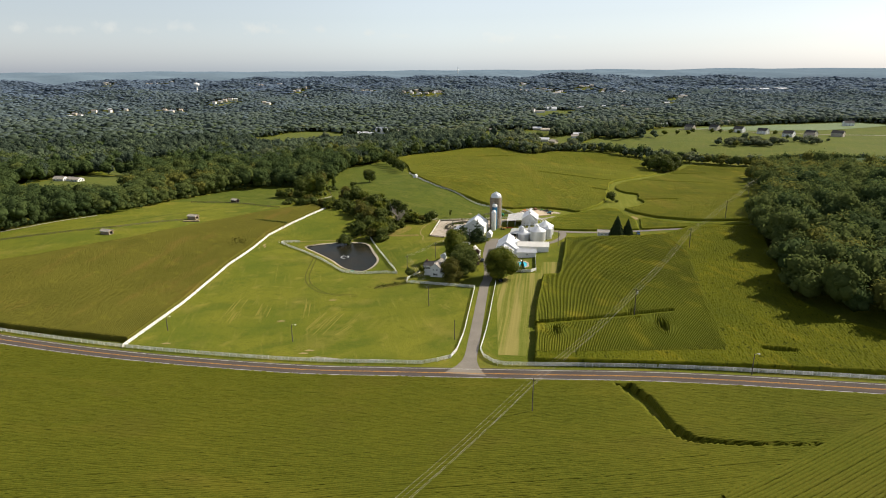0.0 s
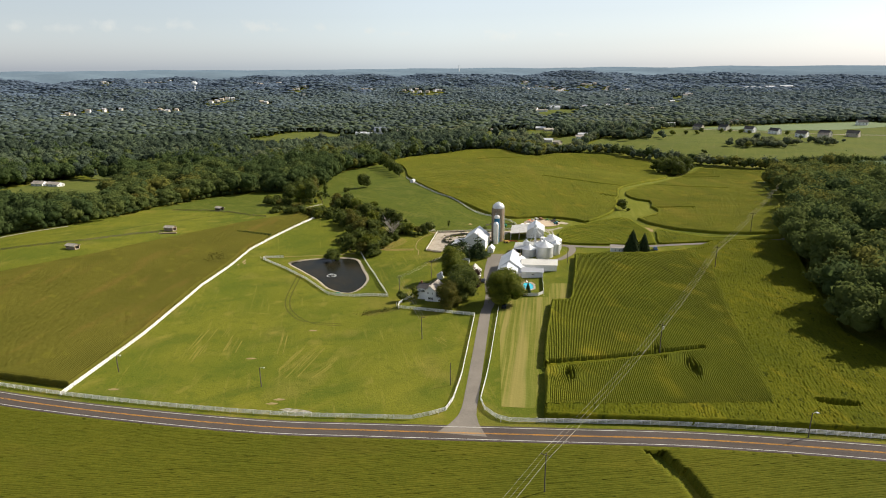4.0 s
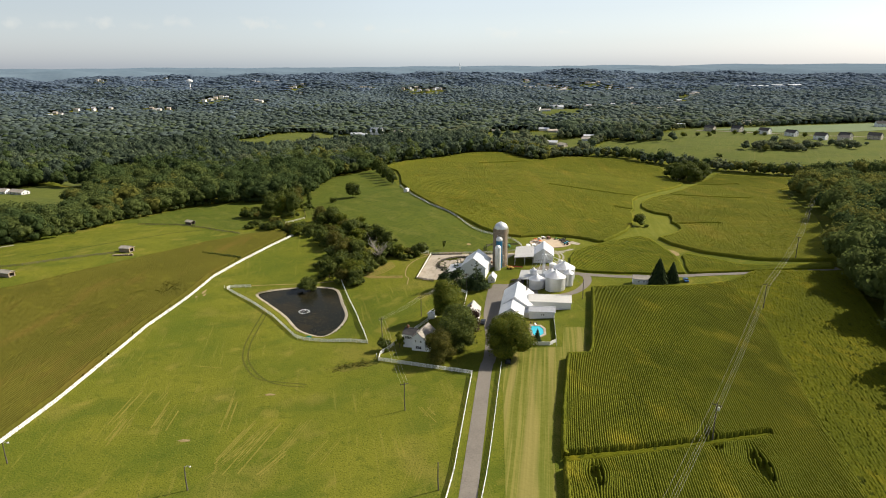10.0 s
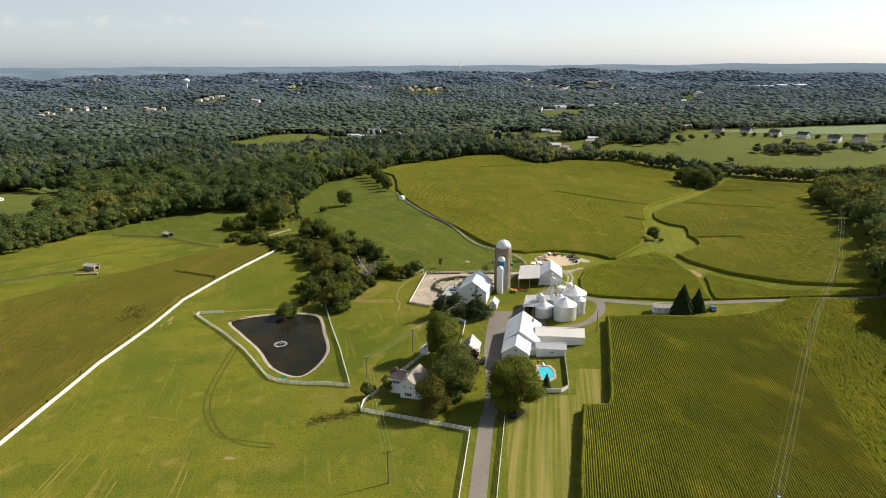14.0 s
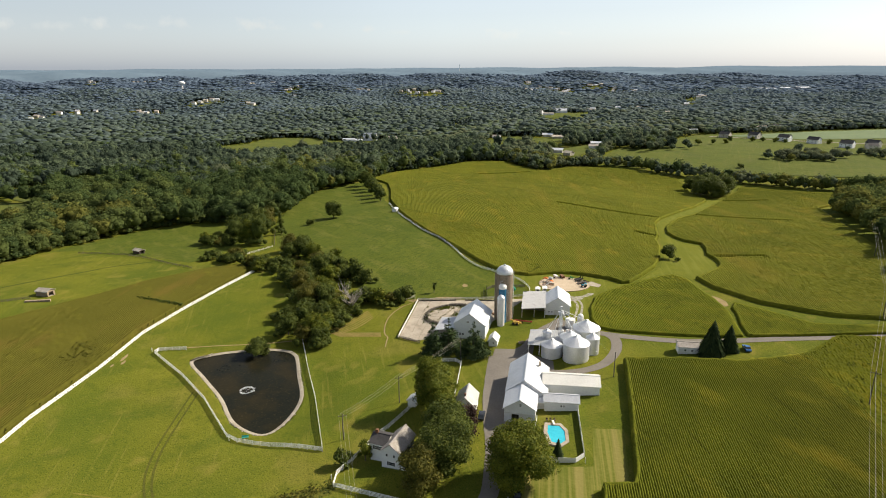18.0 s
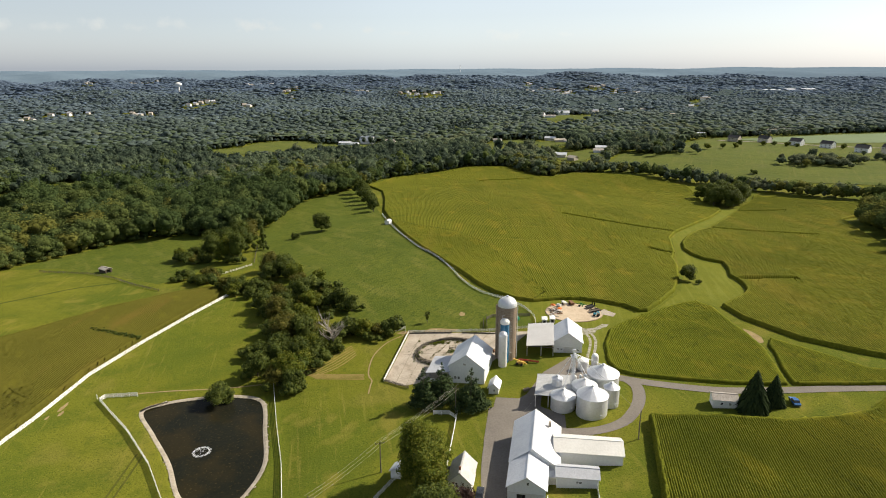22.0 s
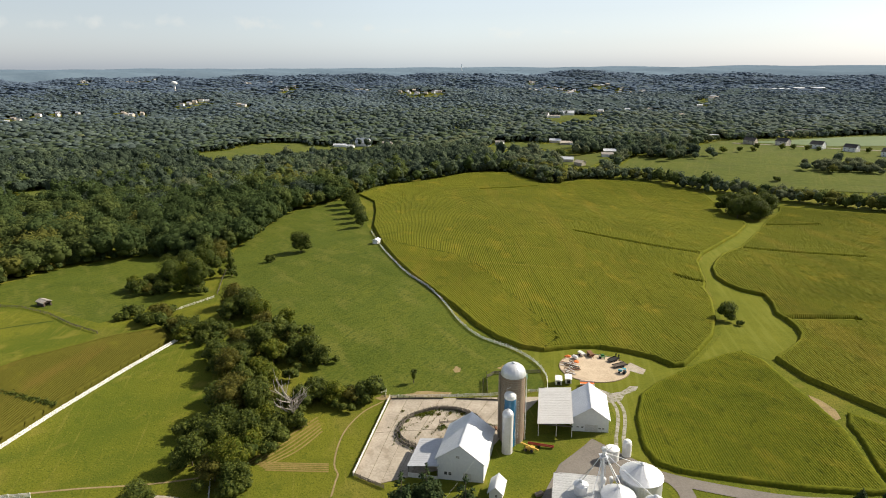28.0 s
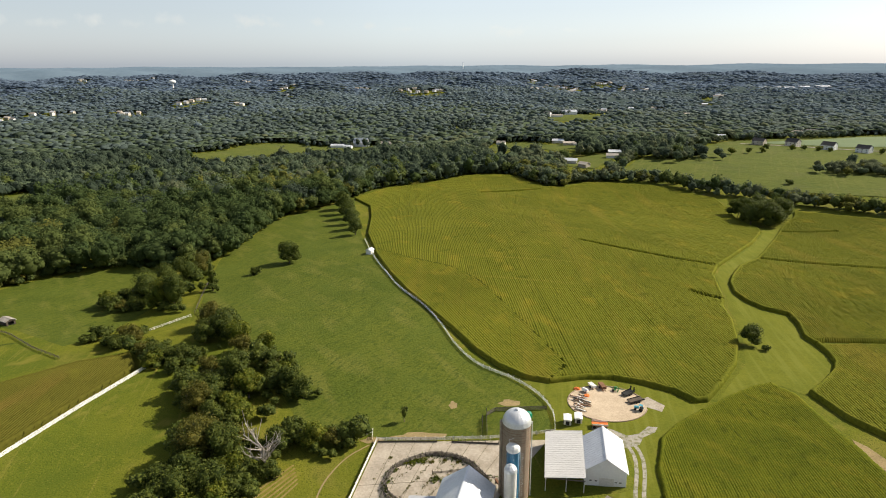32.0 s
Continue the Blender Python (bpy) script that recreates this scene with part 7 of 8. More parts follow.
weeds("weeds", [(-124.5, 406.8), (-118, 404.6), (-112, 402.4), (-107, 400.8), (-104, 399.8)], 115, 0.6, 0.62, LEAF, "dark line of tall weeds standing in the ripening corn", 221, 1.75)
weeds("weeds", [(-116, 352), (-119, 345), (-121, 356)], 160, 2.6, 0.4, LEAFGOLD, "brown weeds breaking through the ripening corn", 222, 1.8)
weeds("weeds", [(-32, 272.5), (-27, 275), (-22, 276.5)], 170, 1.4, 0.32, LEAFGOLD, "rank brown-green weeds on the bank below the fence", 223, 0.05)
weeds("weeds", [(-30, 274), (-24, 277), (-18, 277.5)], 120, 1.3, 0.36, LEAF, "rank green weeds on the bank below the fence", 224, 0.05)
weeds("weeds", inner_ring, 150, 0.8, 0.42, LEAF, "rank green weeds along the feeding ring", 201)
weeds("weeds", low_ring, 60, 0.8, 0.42, LEAF, "rank green weeds along the feeding ring", 211)
weeds("brushwood", ring[3:], 90, 0.5, 0.45, DARKWOOD, "dark heaped brushwood along the feeding ring", 212)
weeds("weeds", [(7.0, 393.2), (10.6, 394.6)], 40, 0.6, 0.5, LEAFPALE, "green weeds along the feeding ring", 213)
weeds("weeds", [(14.0, 386.0), (14.6, 387)], 16, 0.5, 0.55, LEAF, "tall weeds in the middle of the feedlot", 214)
for k, (x0, y0, x1, y1) in enumerate([(6.1, 380.8, 13.4, 393.7), (9.4, 379.6, 16.7, 394.4), (12.7, 380.5, 20.2, 393.6), (4.2, 386, 8.4, 392.4), (-2, 385, 2.6, 396)]):
    weeds("weeds", [(x0, y0), (x1, y1)], 70 if k < 3 else 22, 0.28, 0.27, LEAFGOLD, "dry weeds growing in the concrete joints", 202 + k)
plant = wood_templates(13, 6, 3.0, 0.8, 7)
rng = np.random.default_rng(91)
hp = np.array([(x, y) for trees in STREAM_TREES.values() for x, y, t, r in trees if t > 4])
hp = np.repeat(hp, 5, 0) + rng.normal(0, 3.4, (len(hp) * 5, 2))
hp = hp[~inside(POND, hp[:, 0], hp[:, 1]) & (np.hypot(hp[:, 0] - -29.2, hp[:, 1] - 390.8) > 4)]
plant_wood("hedgerow_brush", hp, plant, 92, LEAF, "tangled green brush under the hedgerow trees", (0.15, 0.48))
# dead tree
th = thing("dead_tree", pose(-29.2, 390.8, h1(-29.2, 390.8)) @ Matrix.Scale(1.55, 4), "bare bleached dead tree in the hedgerow", "tree")
rng = np.random.default_rng(5)
bm = bmesh.new()
limb(bm, (0, 0, 0), (0.3, 0, 5), 0.4, 0.28)
for k in range(16):
    a, z = rng.uniform(0, 6.28), rng.uniform(1.5, 5)
    p = Vector((0.2, 0, z))
    q = p + Vector((math.cos(a) * 3, math.sin(a) * 3, rng.uniform(1.5, 4)))
    limb(bm, p, q, 0.16, 0.07, 5)
    for j in range(3):
        e = rng.uniform(-1, 1, 3)
        limb(bm, p.lerp(q, 0.5 + 0.2 * j), q + Vector((e[0] * 1.6, e[1] * 1.6, 0.5 + abs(e[2]) * 1.5)), 0.06, 0.02, 4)
part("trunk", bm, th, DEADWOOD)

# ---- pool ----
oct_pool = [(37.9, 300.0), (41.0, 299.6), (41.9, 297.0), (41.4, 292.6), (39.6, 290.9), (37.6, 292.0), (37.2, 296.5)]
PZ = max(h1(x, y) for x, y in ((37, 301), (42.5, 300), (42.6, 292), (37, 291))) + 0.10
th = thing("swimming_pool", pose(0, 0, 0), "small turquoise garden pool with pale concrete rim", "pool")
cx0, cy0 = 39.6, 295.6
bm = bmesh.new()
outer = [bm.verts.new((cx0 + (x - cx0) * 1.42, cy0 + (y - cy0) * 1.26, PZ)) for x, y in oct_pool]
inner = [bm.verts.new((x, y, PZ)) for x, y in oct_pool]
deep = [bm.verts.new((x, y, PZ - 0.5)) for x, y in oct_pool]
skirt = [bm.verts.new((v.co.x, v.co.y, PZ - 0.5)) for v in outer]
for k in range(7):
    j = (k + 1) % 7
    bm.faces.new((outer[k], outer[j], inner[j], inner[k]))
    bm.faces.new((inner[k], inner[j], deep[j], deep[k]))
    bm.faces.new((skirt[k], skirt[j], outer[j], outer[k]))
part("rim", bm, th, CONCRETE, "pale concrete pool rim")
bm = bmesh.new()
bm.faces.new([bm.verts.new((x, y, PZ - 0.14)) for x, y in oct_pool])
part("pool_water", bm, th, material("pool_water", (0.02, 0.36, 0.48), (0.05, 0.50, 0.62), 3, 0.6, rough=0.05, spec=0.5), "clear turquoise water")
part("diving_board", boxes((-0.25, 0.25, -1.0, 1.0, 0.35, 0.42), (-0.2, 0.2, 0.4, 0.8, 0, 0.35)), th, FENCEWHITE, "white diving board", pose(39.5, 300.6, PZ, 0, 0, 5))
for k in range(3):
    seat = thing("garden_chair", pose(38.0 + 1.1 * k, 302.6, h1(39, 302.6) + 0.02, 0, 0, 20 * k), "brown garden chair beside the pool", "chair", "pool chairs")
    part("seat", boxes((-0.25, 0.25, -0.25, 0.25, 0.38, 0.44)), seat, DARKWOOD)
    part("backrest", boxes((-0.25, 0.25, 0.2, 0.26, 0.44, 0.95)), seat, DARKWOOD)
    for px_ in (-0.22, 0.22):
        for py_ in (-0.22, 0.22):
            part("leg", boxes((px_ - 0.025, px_ + 0.025, py_ - 0.025, py_ + 0.025, 0, 0.38)), seat, DARKWOOD)

# fountain and bench at the pond
th = thing("fountain", pose(-54.5, 331.5, WATER_Z), "small pond fountain spraying a white ring", "fountain")
part("float", revolve([(0.6, -0.1), (0.6, 0.12), (0.35, 0.2), (0, 0.2)], 20), th, DARK, "dark round float")
rng = np.random.default_rng(7)
foam = material("water_spray", (0.55, 0.56, 0.56), (0.78, 0.79, 0.79), 1, 0.2, rough=0.4)
v, t = leaf_cloud(rng, [(0, 0, 0.15, 0.55, 1.3), (0, 0, 0.35, 1.1, 0.75)], 60, 0.09)
part("jet", mesh_from("jet", v, t, foam), th, label="white water jet")
n = 420
a = rng.uniform(0, 6.283, n)
r = 2.1 + rng.normal(0, 0.22, n)
c = np.column_stack([r * np.cos(a), r * np.sin(a), np.full(n, 0.03) + rng.uniform(0, 0.12, n)])
s = rng.uniform(0.06, 0.16, n)[:, None]
v = np.stack([c + np.array([-1, -0.6, 0]) * s, c + np.array([1, -0.5, 0.3]) * s, c + np.array([0.1, 1, 0.2]) * s], 1).reshape(-1, 3)
part("splash_ring", mesh_from("splash_ring", v, np.arange(n * 3).reshape(n, 3), foam), th, label="ring of white splashes")
th = thing("bench", pose(-46.5, 303.6, h1(-46.5, 303.6), 0, 0, 12), "teal painted bench on the pond bank", "bench")
teal = material("teal_paint", (0.02, 0.26, 0.22), (0.04, 0.36, 0.30), 2, 0.3, rough=0.5)
part("seat", boxes((-0.9, 0.9, -0.22, 0.22, 0.42, 0.48)), th, teal)
part("backrest", boxes((-0.9, 0.9, 0.2, 0.26, 0.5, 0.95)), th, teal)
for s in (-0.75, 0.75):
    part("leg", boxes((s - 0.04, s + 0.04, -0.2, 0.22, 0, 0.42)), th, teal)

# ---- poles and wires ----
def pole(x, y, tall, label, arm=True, turn=0.0, lamp=False, name="utility_pole", transformer=False):
    th = thing(name, pose(x, y, h1(x, y), 0, 0, turn), label, "pole", "utility poles" if arm else "")
    bm = bmesh.new()
    limb(bm, (0, 0, -0.5), (0, 0, tall), 0.17, 0.11, 9)
    part("shaft", bm, th, POLEWOOD)
    if arm:
        part("crossarm", boxes((-1.2, 1.2, -0.06, 0.06, tall - 0.7, tall - 0.56)), th, POLEWOOD)
        for px_ in (-1.1, 0.0, 1.1):
            part("insulator", revolve([(0.05, 0), (0.08, 0.1), (0.05, 0.2), (0, 0.22)], 8), th, GLASS if px_ else FENCEWHITE, at=pose(px_, 0, tall - 0.56))
    if lamp:
        part("lamp_arm", tube([(0, 0, tall - 0.2), (0.7, 0, tall + 0.15), (1.3, 0, tall + 0.1)], 0.04), th, GALV)
        part("lamp_head", revolve([(0.28, 0), (0.25, 0.12), (0.1, 0.25), (0, 0.26)], 14), th, GALV, at=pose(1.35, 0, tall - 0.1))
    if transformer:
        part("transformer", revolve([(0.25, 0), (0.25, 0.8), (0.1, 0.9), (0, 0.92)], 12), th, GALV, at=pose(0.42, 0, tall - 2.0))
    return th


LINE = [(-26, 78, 12), (24, 150.5, 12), (72.5, 220.5, 12), (122, 297, 12), (166, 357, 12), (221, 444, 11.5), (279, 535, 11.5)]
for x, y, t in LINE:
    pole(x, y, t, "tall weathered power pole standing in the corn", turn=-34, transformer=(x == 72.5))
HOUSE_LINE = [(-6, 243.5, 9), (-18, 299.5, 8), (-4, 318.5, 9), (15.2, 344.5, 9)]
for x, y, t in HOUSE_LINE:
    pole(x, y, t, "weathered service pole near the farmhouse", turn=20)
pole(-54.5, 207.5, 6.5, "thin pole with a lamp in the pasture", arm=False, lamp=True, name="lamp_pole")
pole(4.0, 206, 7.5, "thin wooden pole beside the driveway fence", arm=False, name="service_pole")
pole(62.5, 325.8, 8.4, "thin wooden pole beside the corn", arm=False, name="service_pole")
pole(94.2, 172.5, 7, "thin pole at the roadside corn", arm=False, lamp=True, name="lamp_pole")
pole(-104.5, 219, 6, "thin lamp pole at the corner of the corn", arm=False, lamp=True, name="lamp_pole")


def wires(stops, offs, label, drop=1.2, low=0.35):
    th = thing("power_line", pose(0, 0, 0), label, "wire")
    for o in offs:
        for (x0, y0, t0), (x1, y1, t1) in zip(stops, stops[1:]):
            z0, z1 = h1(x0, y0) + t0 - low, h1(x1, y1) + t1 - low
            d = Vector((x1 - x0, y1 - y0)).normalized()
            n = Vector((d.y, -d.x)) * o
            pts = []
            for k in range(9):
                f = k / 8
                pts.append((x0 + (x1 - x0) * f + n.x, y0 + (y1 - y0) * f + n.y, z0 + (z1 - z0) * f - drop * 4 * f * (1 - f)))
            part("wire", tube(pts, 0.02, 3), th, WIRE)
    return th


wires(LINE, (-1.1, 0.0, 1.1), "three sagging power lines crossing the fields")
wires([(x, y, t - 1.6) for x, y, t in LINE], (0.15,), "single neutral wire below the power lines")
wires(HOUSE_LINE, (-1.0, 0.0, 1.0), "service wires running to the barn", 0.6)
wires([(-4, 318.5, 9), (15.2, 344.5, 9), (33, 380, 9)], (-0.4,), "service wire to the silos", 0.5)


# ---- machines and clutter ----
TYRE = material("tyre_rubber", (0.015, 0.015, 0.015), (0.04, 0.038, 0.035), 1, 0.2)
ORANGE = material("orange_tarp", (0.55, 0.13, 0.03), (0.72, 0.20, 0.05), 1, 0.3)
GREENPAINT = material("green_paint", (0.02, 0.12, 0.03), (0.05, 0.20, 0.05), 1, 0.3, rough=0.4)
BLUEPAINT = material("blue_paint", (0.03, 0.22, 0.32), (0.06, 0.32, 0.42), 1, 0.3, rough=0.4)
REDPAINT = material("red_paint", (0.30, 0.04, 0.03), (0.45, 0.09, 0.06), 1, 0.3, rough=0.45)
YELLOWPAINT = material("yellow_paint", (0.45, 0.27, 0.05), (0.62, 0.40, 0.08), 1, 0.3, rough=0.45)
TIMBER = material("weathered_timber", (0.20, 0.15, 0.10), (0.38, 0.30, 0.21), 2, 0.3, bump=0.3)
CARPAINT = material("dark_car_paint", (0.015, 0.017, 0.02), (0.03, 0.032, 0.036), 2, 0.5, rough=0.2, spec=0.6)
BLUECAR = material("blue_car_paint", (0.02, 0.08, 0.22), (0.03, 0.11, 0.28), 2, 0.5, rough=0.2, spec=0.6)


def wheel(parent, x, y, r=0.38, w=0.22):
    wh = part("wheel", revolve([(r * 0.55, -w / 2), (r, -w / 2 + 0.03), (r, w / 2 - 0.03), (r * 0.55, w / 2)], 18), parent, TYRE, "black rubber tyre", pose(x, y, r, 0, 90, 0))
    part("rim", revolve([(r * 0.55, -w / 2 + 0.01), (r * 0.55, w / 2 - 0.01)], 14), wh, GALV)


def trailer(x, y, rz, l, w, label, mat, ramps=False):
    th = thing("trailer", pose(x, y, h1(x, y) + 0.08, 0, 0, rz), label, "trailer")
    part("deck", boxes((-w / 2, w / 2, -l / 2, l / 2, 0.62, 0.72)), th, mat)
    part("frame", boxes((-w / 2, -w / 2 + 0.1, -l / 2, l / 2, 0.48, 0.62), (w / 2 - 0.1, w / 2, -l / 2, l / 2, 0.48, 0.62)), th, DARK)
    part("tongue", boxes((-0.06, 0.06, -l / 2 - 1.4, -l / 2, 0.5, 0.6)), th, DARK)
    for s in (-1, 1):
        for d in (-0.45, 0.45):
            wheel(th, s * (w / 2 + 0.05), d)
        part("side_rail", boxes((s * w / 2 - 0.04, s * w / 2 + 0.04, -l / 2, l / 2, 0.72, 0.95)), th, DARK)
        if ramps:
            part("ramp", boxes((s * 0.6 - 0.2, s * 0.6 + 0.2, l / 2 - 0.08, l / 2, 0.72, 2.0)), th, DARK, "raised loading ramp")
    return th


def car(x, y, rz, label, paint, name="car"):
    th = thing(name, pose(x, y, h1(x, y) + 0.1, 0, 0, rz), label, "car")
    part("body", slab([(-2.2, 0.3), (2.2, 0.3), (2.25, 0.75), (1.35, 0.88), (-1.9, 0.92), (-2.25, 0.75)], 1.75, "x"), th, paint, at=pose(-0.875, 0, 0))
    part("cabin", slab([(-1.75, 0.9), (0.95, 0.88), (0.35, 1.42), (-1.15, 1.45)], 1.5, "x"), th, GLASS, "dark glazed cabin", pose(-0.75, 0, 0))
    part("roof", slab([(-1.12, 1.44), (0.32, 1.42), (0.28, 1.48), (-1.05, 1.5)], 1.44, "x"), th, paint, at=pose(-0.72, 0, 0))
    for s in (-0.8, 0.8):
        for d in (-1.35, 1.35):
            wheel(th, s, d, 0.33, 0.2)
    for s in (-0.6, 0.6):
        part("headlight", boxes((s - 0.16, s + 0.16, 2.2, 2.27, 0.6, 0.74)), th, FENCEWHITE)
    return th


car(20.2, 307.0, -10, "black parked car beside the cottage", CARPAINT)
car(109.5, 338.8, -8, "blue parked car on the farm lane", BLUECAR)
car(26.5, 271.8, -10, "dark utility vehicle parked under the shade tree", CARPAINT)
trailer(72.6, 427.2, -52, 4.2, 1.9, "black flatbed trailer with raised ramps", DARK, True)
trailer(73.6, 422.6, -66, 5.0, 2.0, "dark low flatbed trailer", DARKWOOD)
th = thing("compact_tractor", pose(73.2, 417.4, h1(73.2, 417.4) + 0.08, 0, 0, 60), "small blue compact tractor", "tractor")
part("bonnet", boxes((-0.35, 0.35, 0.2, 1.5, 0.6, 1.15)), th, BLUEPAINT)
part("seat", boxes((-0.3, 0.3, -0.6, -0.1, 0.8, 1.2)), th, DARK)
part("cab", boxes((-0.5, 0.5, -0.9, 0.2, 1.75, 1.85), (-0.48, -0.42, -0.85, -0.79, 0.8, 1.75), (0.42, 0.48, -0.85, -0.79, 0.8, 1.75)), th, BLUEPAINT)
for s in (-0.55, 0.55):
    wheel(th, s, -0.5, 0.55, 0.3)
    wheel(th, s * 0.9, 1.1, 0.36, 0.2)
th = thing("field_mower", pose(69.4, 429.6, h1(69.4, 429.6) + 0.08, 0, 0, 65), "green tow-behind field implement", "implement")
part("frame", boxes((-0.08, 0.08, -2.2, 2.2, 0.7, 0.85), (-1.2, 1.2, -0.3, 0.3, 0.6, 0.9)), th, GREENPAINT)
part("gearbox", boxes((-0.35, 0.35, -0.5, 0.4, 0.85, 1.3)), th, GREENPAINT)
for k in range(7):
    part("tine", tube([(-1.1 + 0.36 * k, -0.5, 0.8), (-1.1 + 0.36 * k, -0.9, 0.05)], 0.05), th, GREENPAINT)
for s in (-1.1, 1.1):
    wheel(th, s, 0.5, 0.4, 0.2)
th = thing("manure_spreader", pose(65.6, 431.0, h1(65.6, 431) + 0.08, 0, 0, 10), "rusty brown farm spreader", "implement")
part("bed", slab([(-1.5, 0.5), (1.6, 0.5), (1.8, 1.3), (-1.6, 1.3)], 1.5, "x"), th, RUST, at=pose(-0.75, 0, 0))
part("tongue", boxes((-0.06, 0.06, -3.0, -1.5, 0.5, 0.6)), th, RUST)
for s in (-0.9, 0.9):
    wheel(th, s, 0.2, 0.45, 0.25)
th = thing("utility_trailer", pose(62.6, 431.4, h1(62.6, 431.4) + 0.08, 0, 0, 25), "white box of a small dump trailer", "trailer")
part("bed", slab([(-1.3, 0.6), (1.3, 0.6), (1.5, 1.2), (-1.3, 1.2)], 1.4, "x"), th, OLDWHITE, at=pose(-0.7, 0, 0))
for s in (-0.8, 0.8):
    wheel(th, s, 0, 0.36, 0.2)
th = thing("water_tank", pose(59.8, 428.6, h1(59.8, 428.6) + 0.1), "white plastic water tank lying on bare earth", "tank")
part("body", revolve([(0.0, -1.0), (0.55, -0.95), (0.62, -0.7), (0.62, 0.7), (0.55, 0.95), (0, 1.0)], 22, cap=False), th, FENCEWHITE, at=pose(0, 0, 0.7, 90, 0, 40))
part("cradle", boxes((-0.5, 0.5, -0.6, 0.6, 0, 0.25)), th, TIMBER)
for k, (x, y) in enumerate([(57.6, 430.4), (59.6, 426.0)]):
    th = thing("tarp_heap", pose(x, y, h1(x, y) + 0.05, 0, 0, 40 * k), "heap covered by an orange tarpaulin", "tarp", "orange tarps")
    bm = bmesh.new()
    bmesh.ops.create_icosphere(bm, subdivisions=3, radius=1.0)
    for v in bm.verts:
        n_ = noise.noise(v.co * 2 + Vector((k * 7, 0, 0)))
        v.co = Vector((v.co.x * 1.1, v.co.y * 0.8, max(-0.05, v.co.z) * 0.7)) * (1 + 0.25 * n_)
    part("cover", bm, th, ORANGE)
rng = np.random.default_rng(15)
for k in range(26):
    x, y = 56.6 + rng.uniform(-2.2, 2.6), 421.6 + rng.uniform(-4.5, 4.5)
    l = rng.uniform(1.6, 4.2)
    th = thing("salvaged_beam", pose(x, y, h1(x, y) + 0.14 + 0.1 * (k % 4), 0, rng.uniform(-3, 3), rng.uniform(-65, -15)), ("long dark salvaged beam on a scrap pile", "pale salvaged board on a scrap pile", "rusty salvaged pipe on a scrap pile")[k % 3], "beam", "scrap beams")
    part("timber", boxes((-l / 2, l / 2, -0.12, 0.12, 0, 0.16)), th, (DARKWOOD, OLDWHITE, RUST)[k % 3])
    part("crosspiece", boxes((-0.08, 0.08, -0.5, 0.5, -0.08, 0.0)), th, TIMBER)
kerb = tagged(new("circle_kerb"), "low timber kerb round the machinery park", "kerb", kind="structure")
for k in range(40):
    a = 2 * math.pi * k / 40
    if 5.9 < a or a < 0.25:
        continue
    x, y = 64.9 + 11.5 * math.cos(a), 421.8 + 10.7 * math.sin(a)
    part("sleeper", boxes((-0.95, 0.95, -0.12, 0.12, 0.0, 0.24)), kerb, TIMBER, at=pose(x, y, h1(x, y) + 0.03, 0, 0, math.degrees(a) + 90))
for k, (x, y) in enumerate([(51.0, 410.6), (54.2, 411.4)]):
    th = thing("calf_hutch", pose(x, y, h1(x, y) + 0.05, 0, 0, -8), "white box trailer with pale roof", "hutch", "white hutches")
    part("body", boxes((-0.95, 0.95, -1.6, 1.6, 0.5, 2.0)), th, OLDWHITE)
    part("roof", roof_slope(-1.1, 2.0, 0, 2.25, -1.75, 1.75, 0.05, rib=0), th, FENCEWHITE)
    part("roof", roof_slope(1.1, 2.0, 0, 2.25, -1.75, 1.75, 0.05, rib=0), th, FENCEWHITE)
    part("door", boxes((-0.5, 0.5, -1.66, -1.6, 0.6, 1.7)), th, DARK)
    for s in (-1.0, 1.0):
        wheel(th, s, 0.2)
th = thing("hay_wagon", pose(59.6, 408.6, h1(59.6, 408.6) + 0.05, 0, 0, 82), "red-decked farm wagon behind the barn", "wagon")
part("deck", boxes((-1.1, 1.1, -2.2, 2.2, 0.9, 1.05)), th, ORANGE)
part("side", boxes((-1.1, -1.0, -2.2, 2.2, 1.05, 1.5), (1.0, 1.1, -2.2, 2.2, 1.05, 1.5)), th, OLDWHITE)
for s in (-1.0, 1.0):
    for d in (-1.5, 1.5):
        wheel(th, s, d, 0.42)
th = thing("bale_feeder", pose(40.5, 414.6, h1(40.5, 414.6)), "round green plastic calf shelter", "shelter")
part("body", revolve([(1.2, 0), (1.2, 0.8), (0.95, 1.3), (0.5, 1.55), (0, 1.6)], 20), th, material("green_plastic", (0.0, 0.16, 0.09), (0.01, 0.22, 0.13), 2, 0.3, rough=0.4))
# solid near-black block; the shelter's dark inside is put into its colour
part("doorway", boxes((-0.4, 0.4, -1.24, -1.0, 0, 0.9)), th, DARK)
th = thing("conveyor", pose(37.2, 374.6, h1(37.2, 374.6) + 0.05, 0, 0, 62), "yellow farm skid loader with a long boom", "loader")
part("boom", boxes((-0.2, 0.2, -2.6, 2.4, 0.0, 0.3)), th, YELLOWPAINT, at=pose(0, 0, 1.15, 9, 0, 0))
part("chassis", boxes((-0.6, 0.6, -1.4, 1.0, 0.4, 0.95)), th, YELLOWPAINT)
part("engine_box", boxes((-0.5, 0.5, -1.4, -0.4, 0.95, 1.4)), th, YELLOWPAINT)
for s in (-0.75, 0.75):
    for d in (-0.9, 0.7):
        wheel(th, s, d, 0.45, 0.28)
th = thing("hay_elevator", pose(40.4, 376.0, h1(40.4, 376) + 0.05, 0, 0, 74), "faded red bale elevator lying by the yard", "elevator")
part("trough", boxes((-0.35, -0.28, -3.4, 3.4, 0.5, 0.85), (0.28, 0.35, -3.4, 3.4, 0.5, 0.85), (-0.28, 0.28, -3.4, 3.4, 0.48, 0.54)), th, REDPAINT)
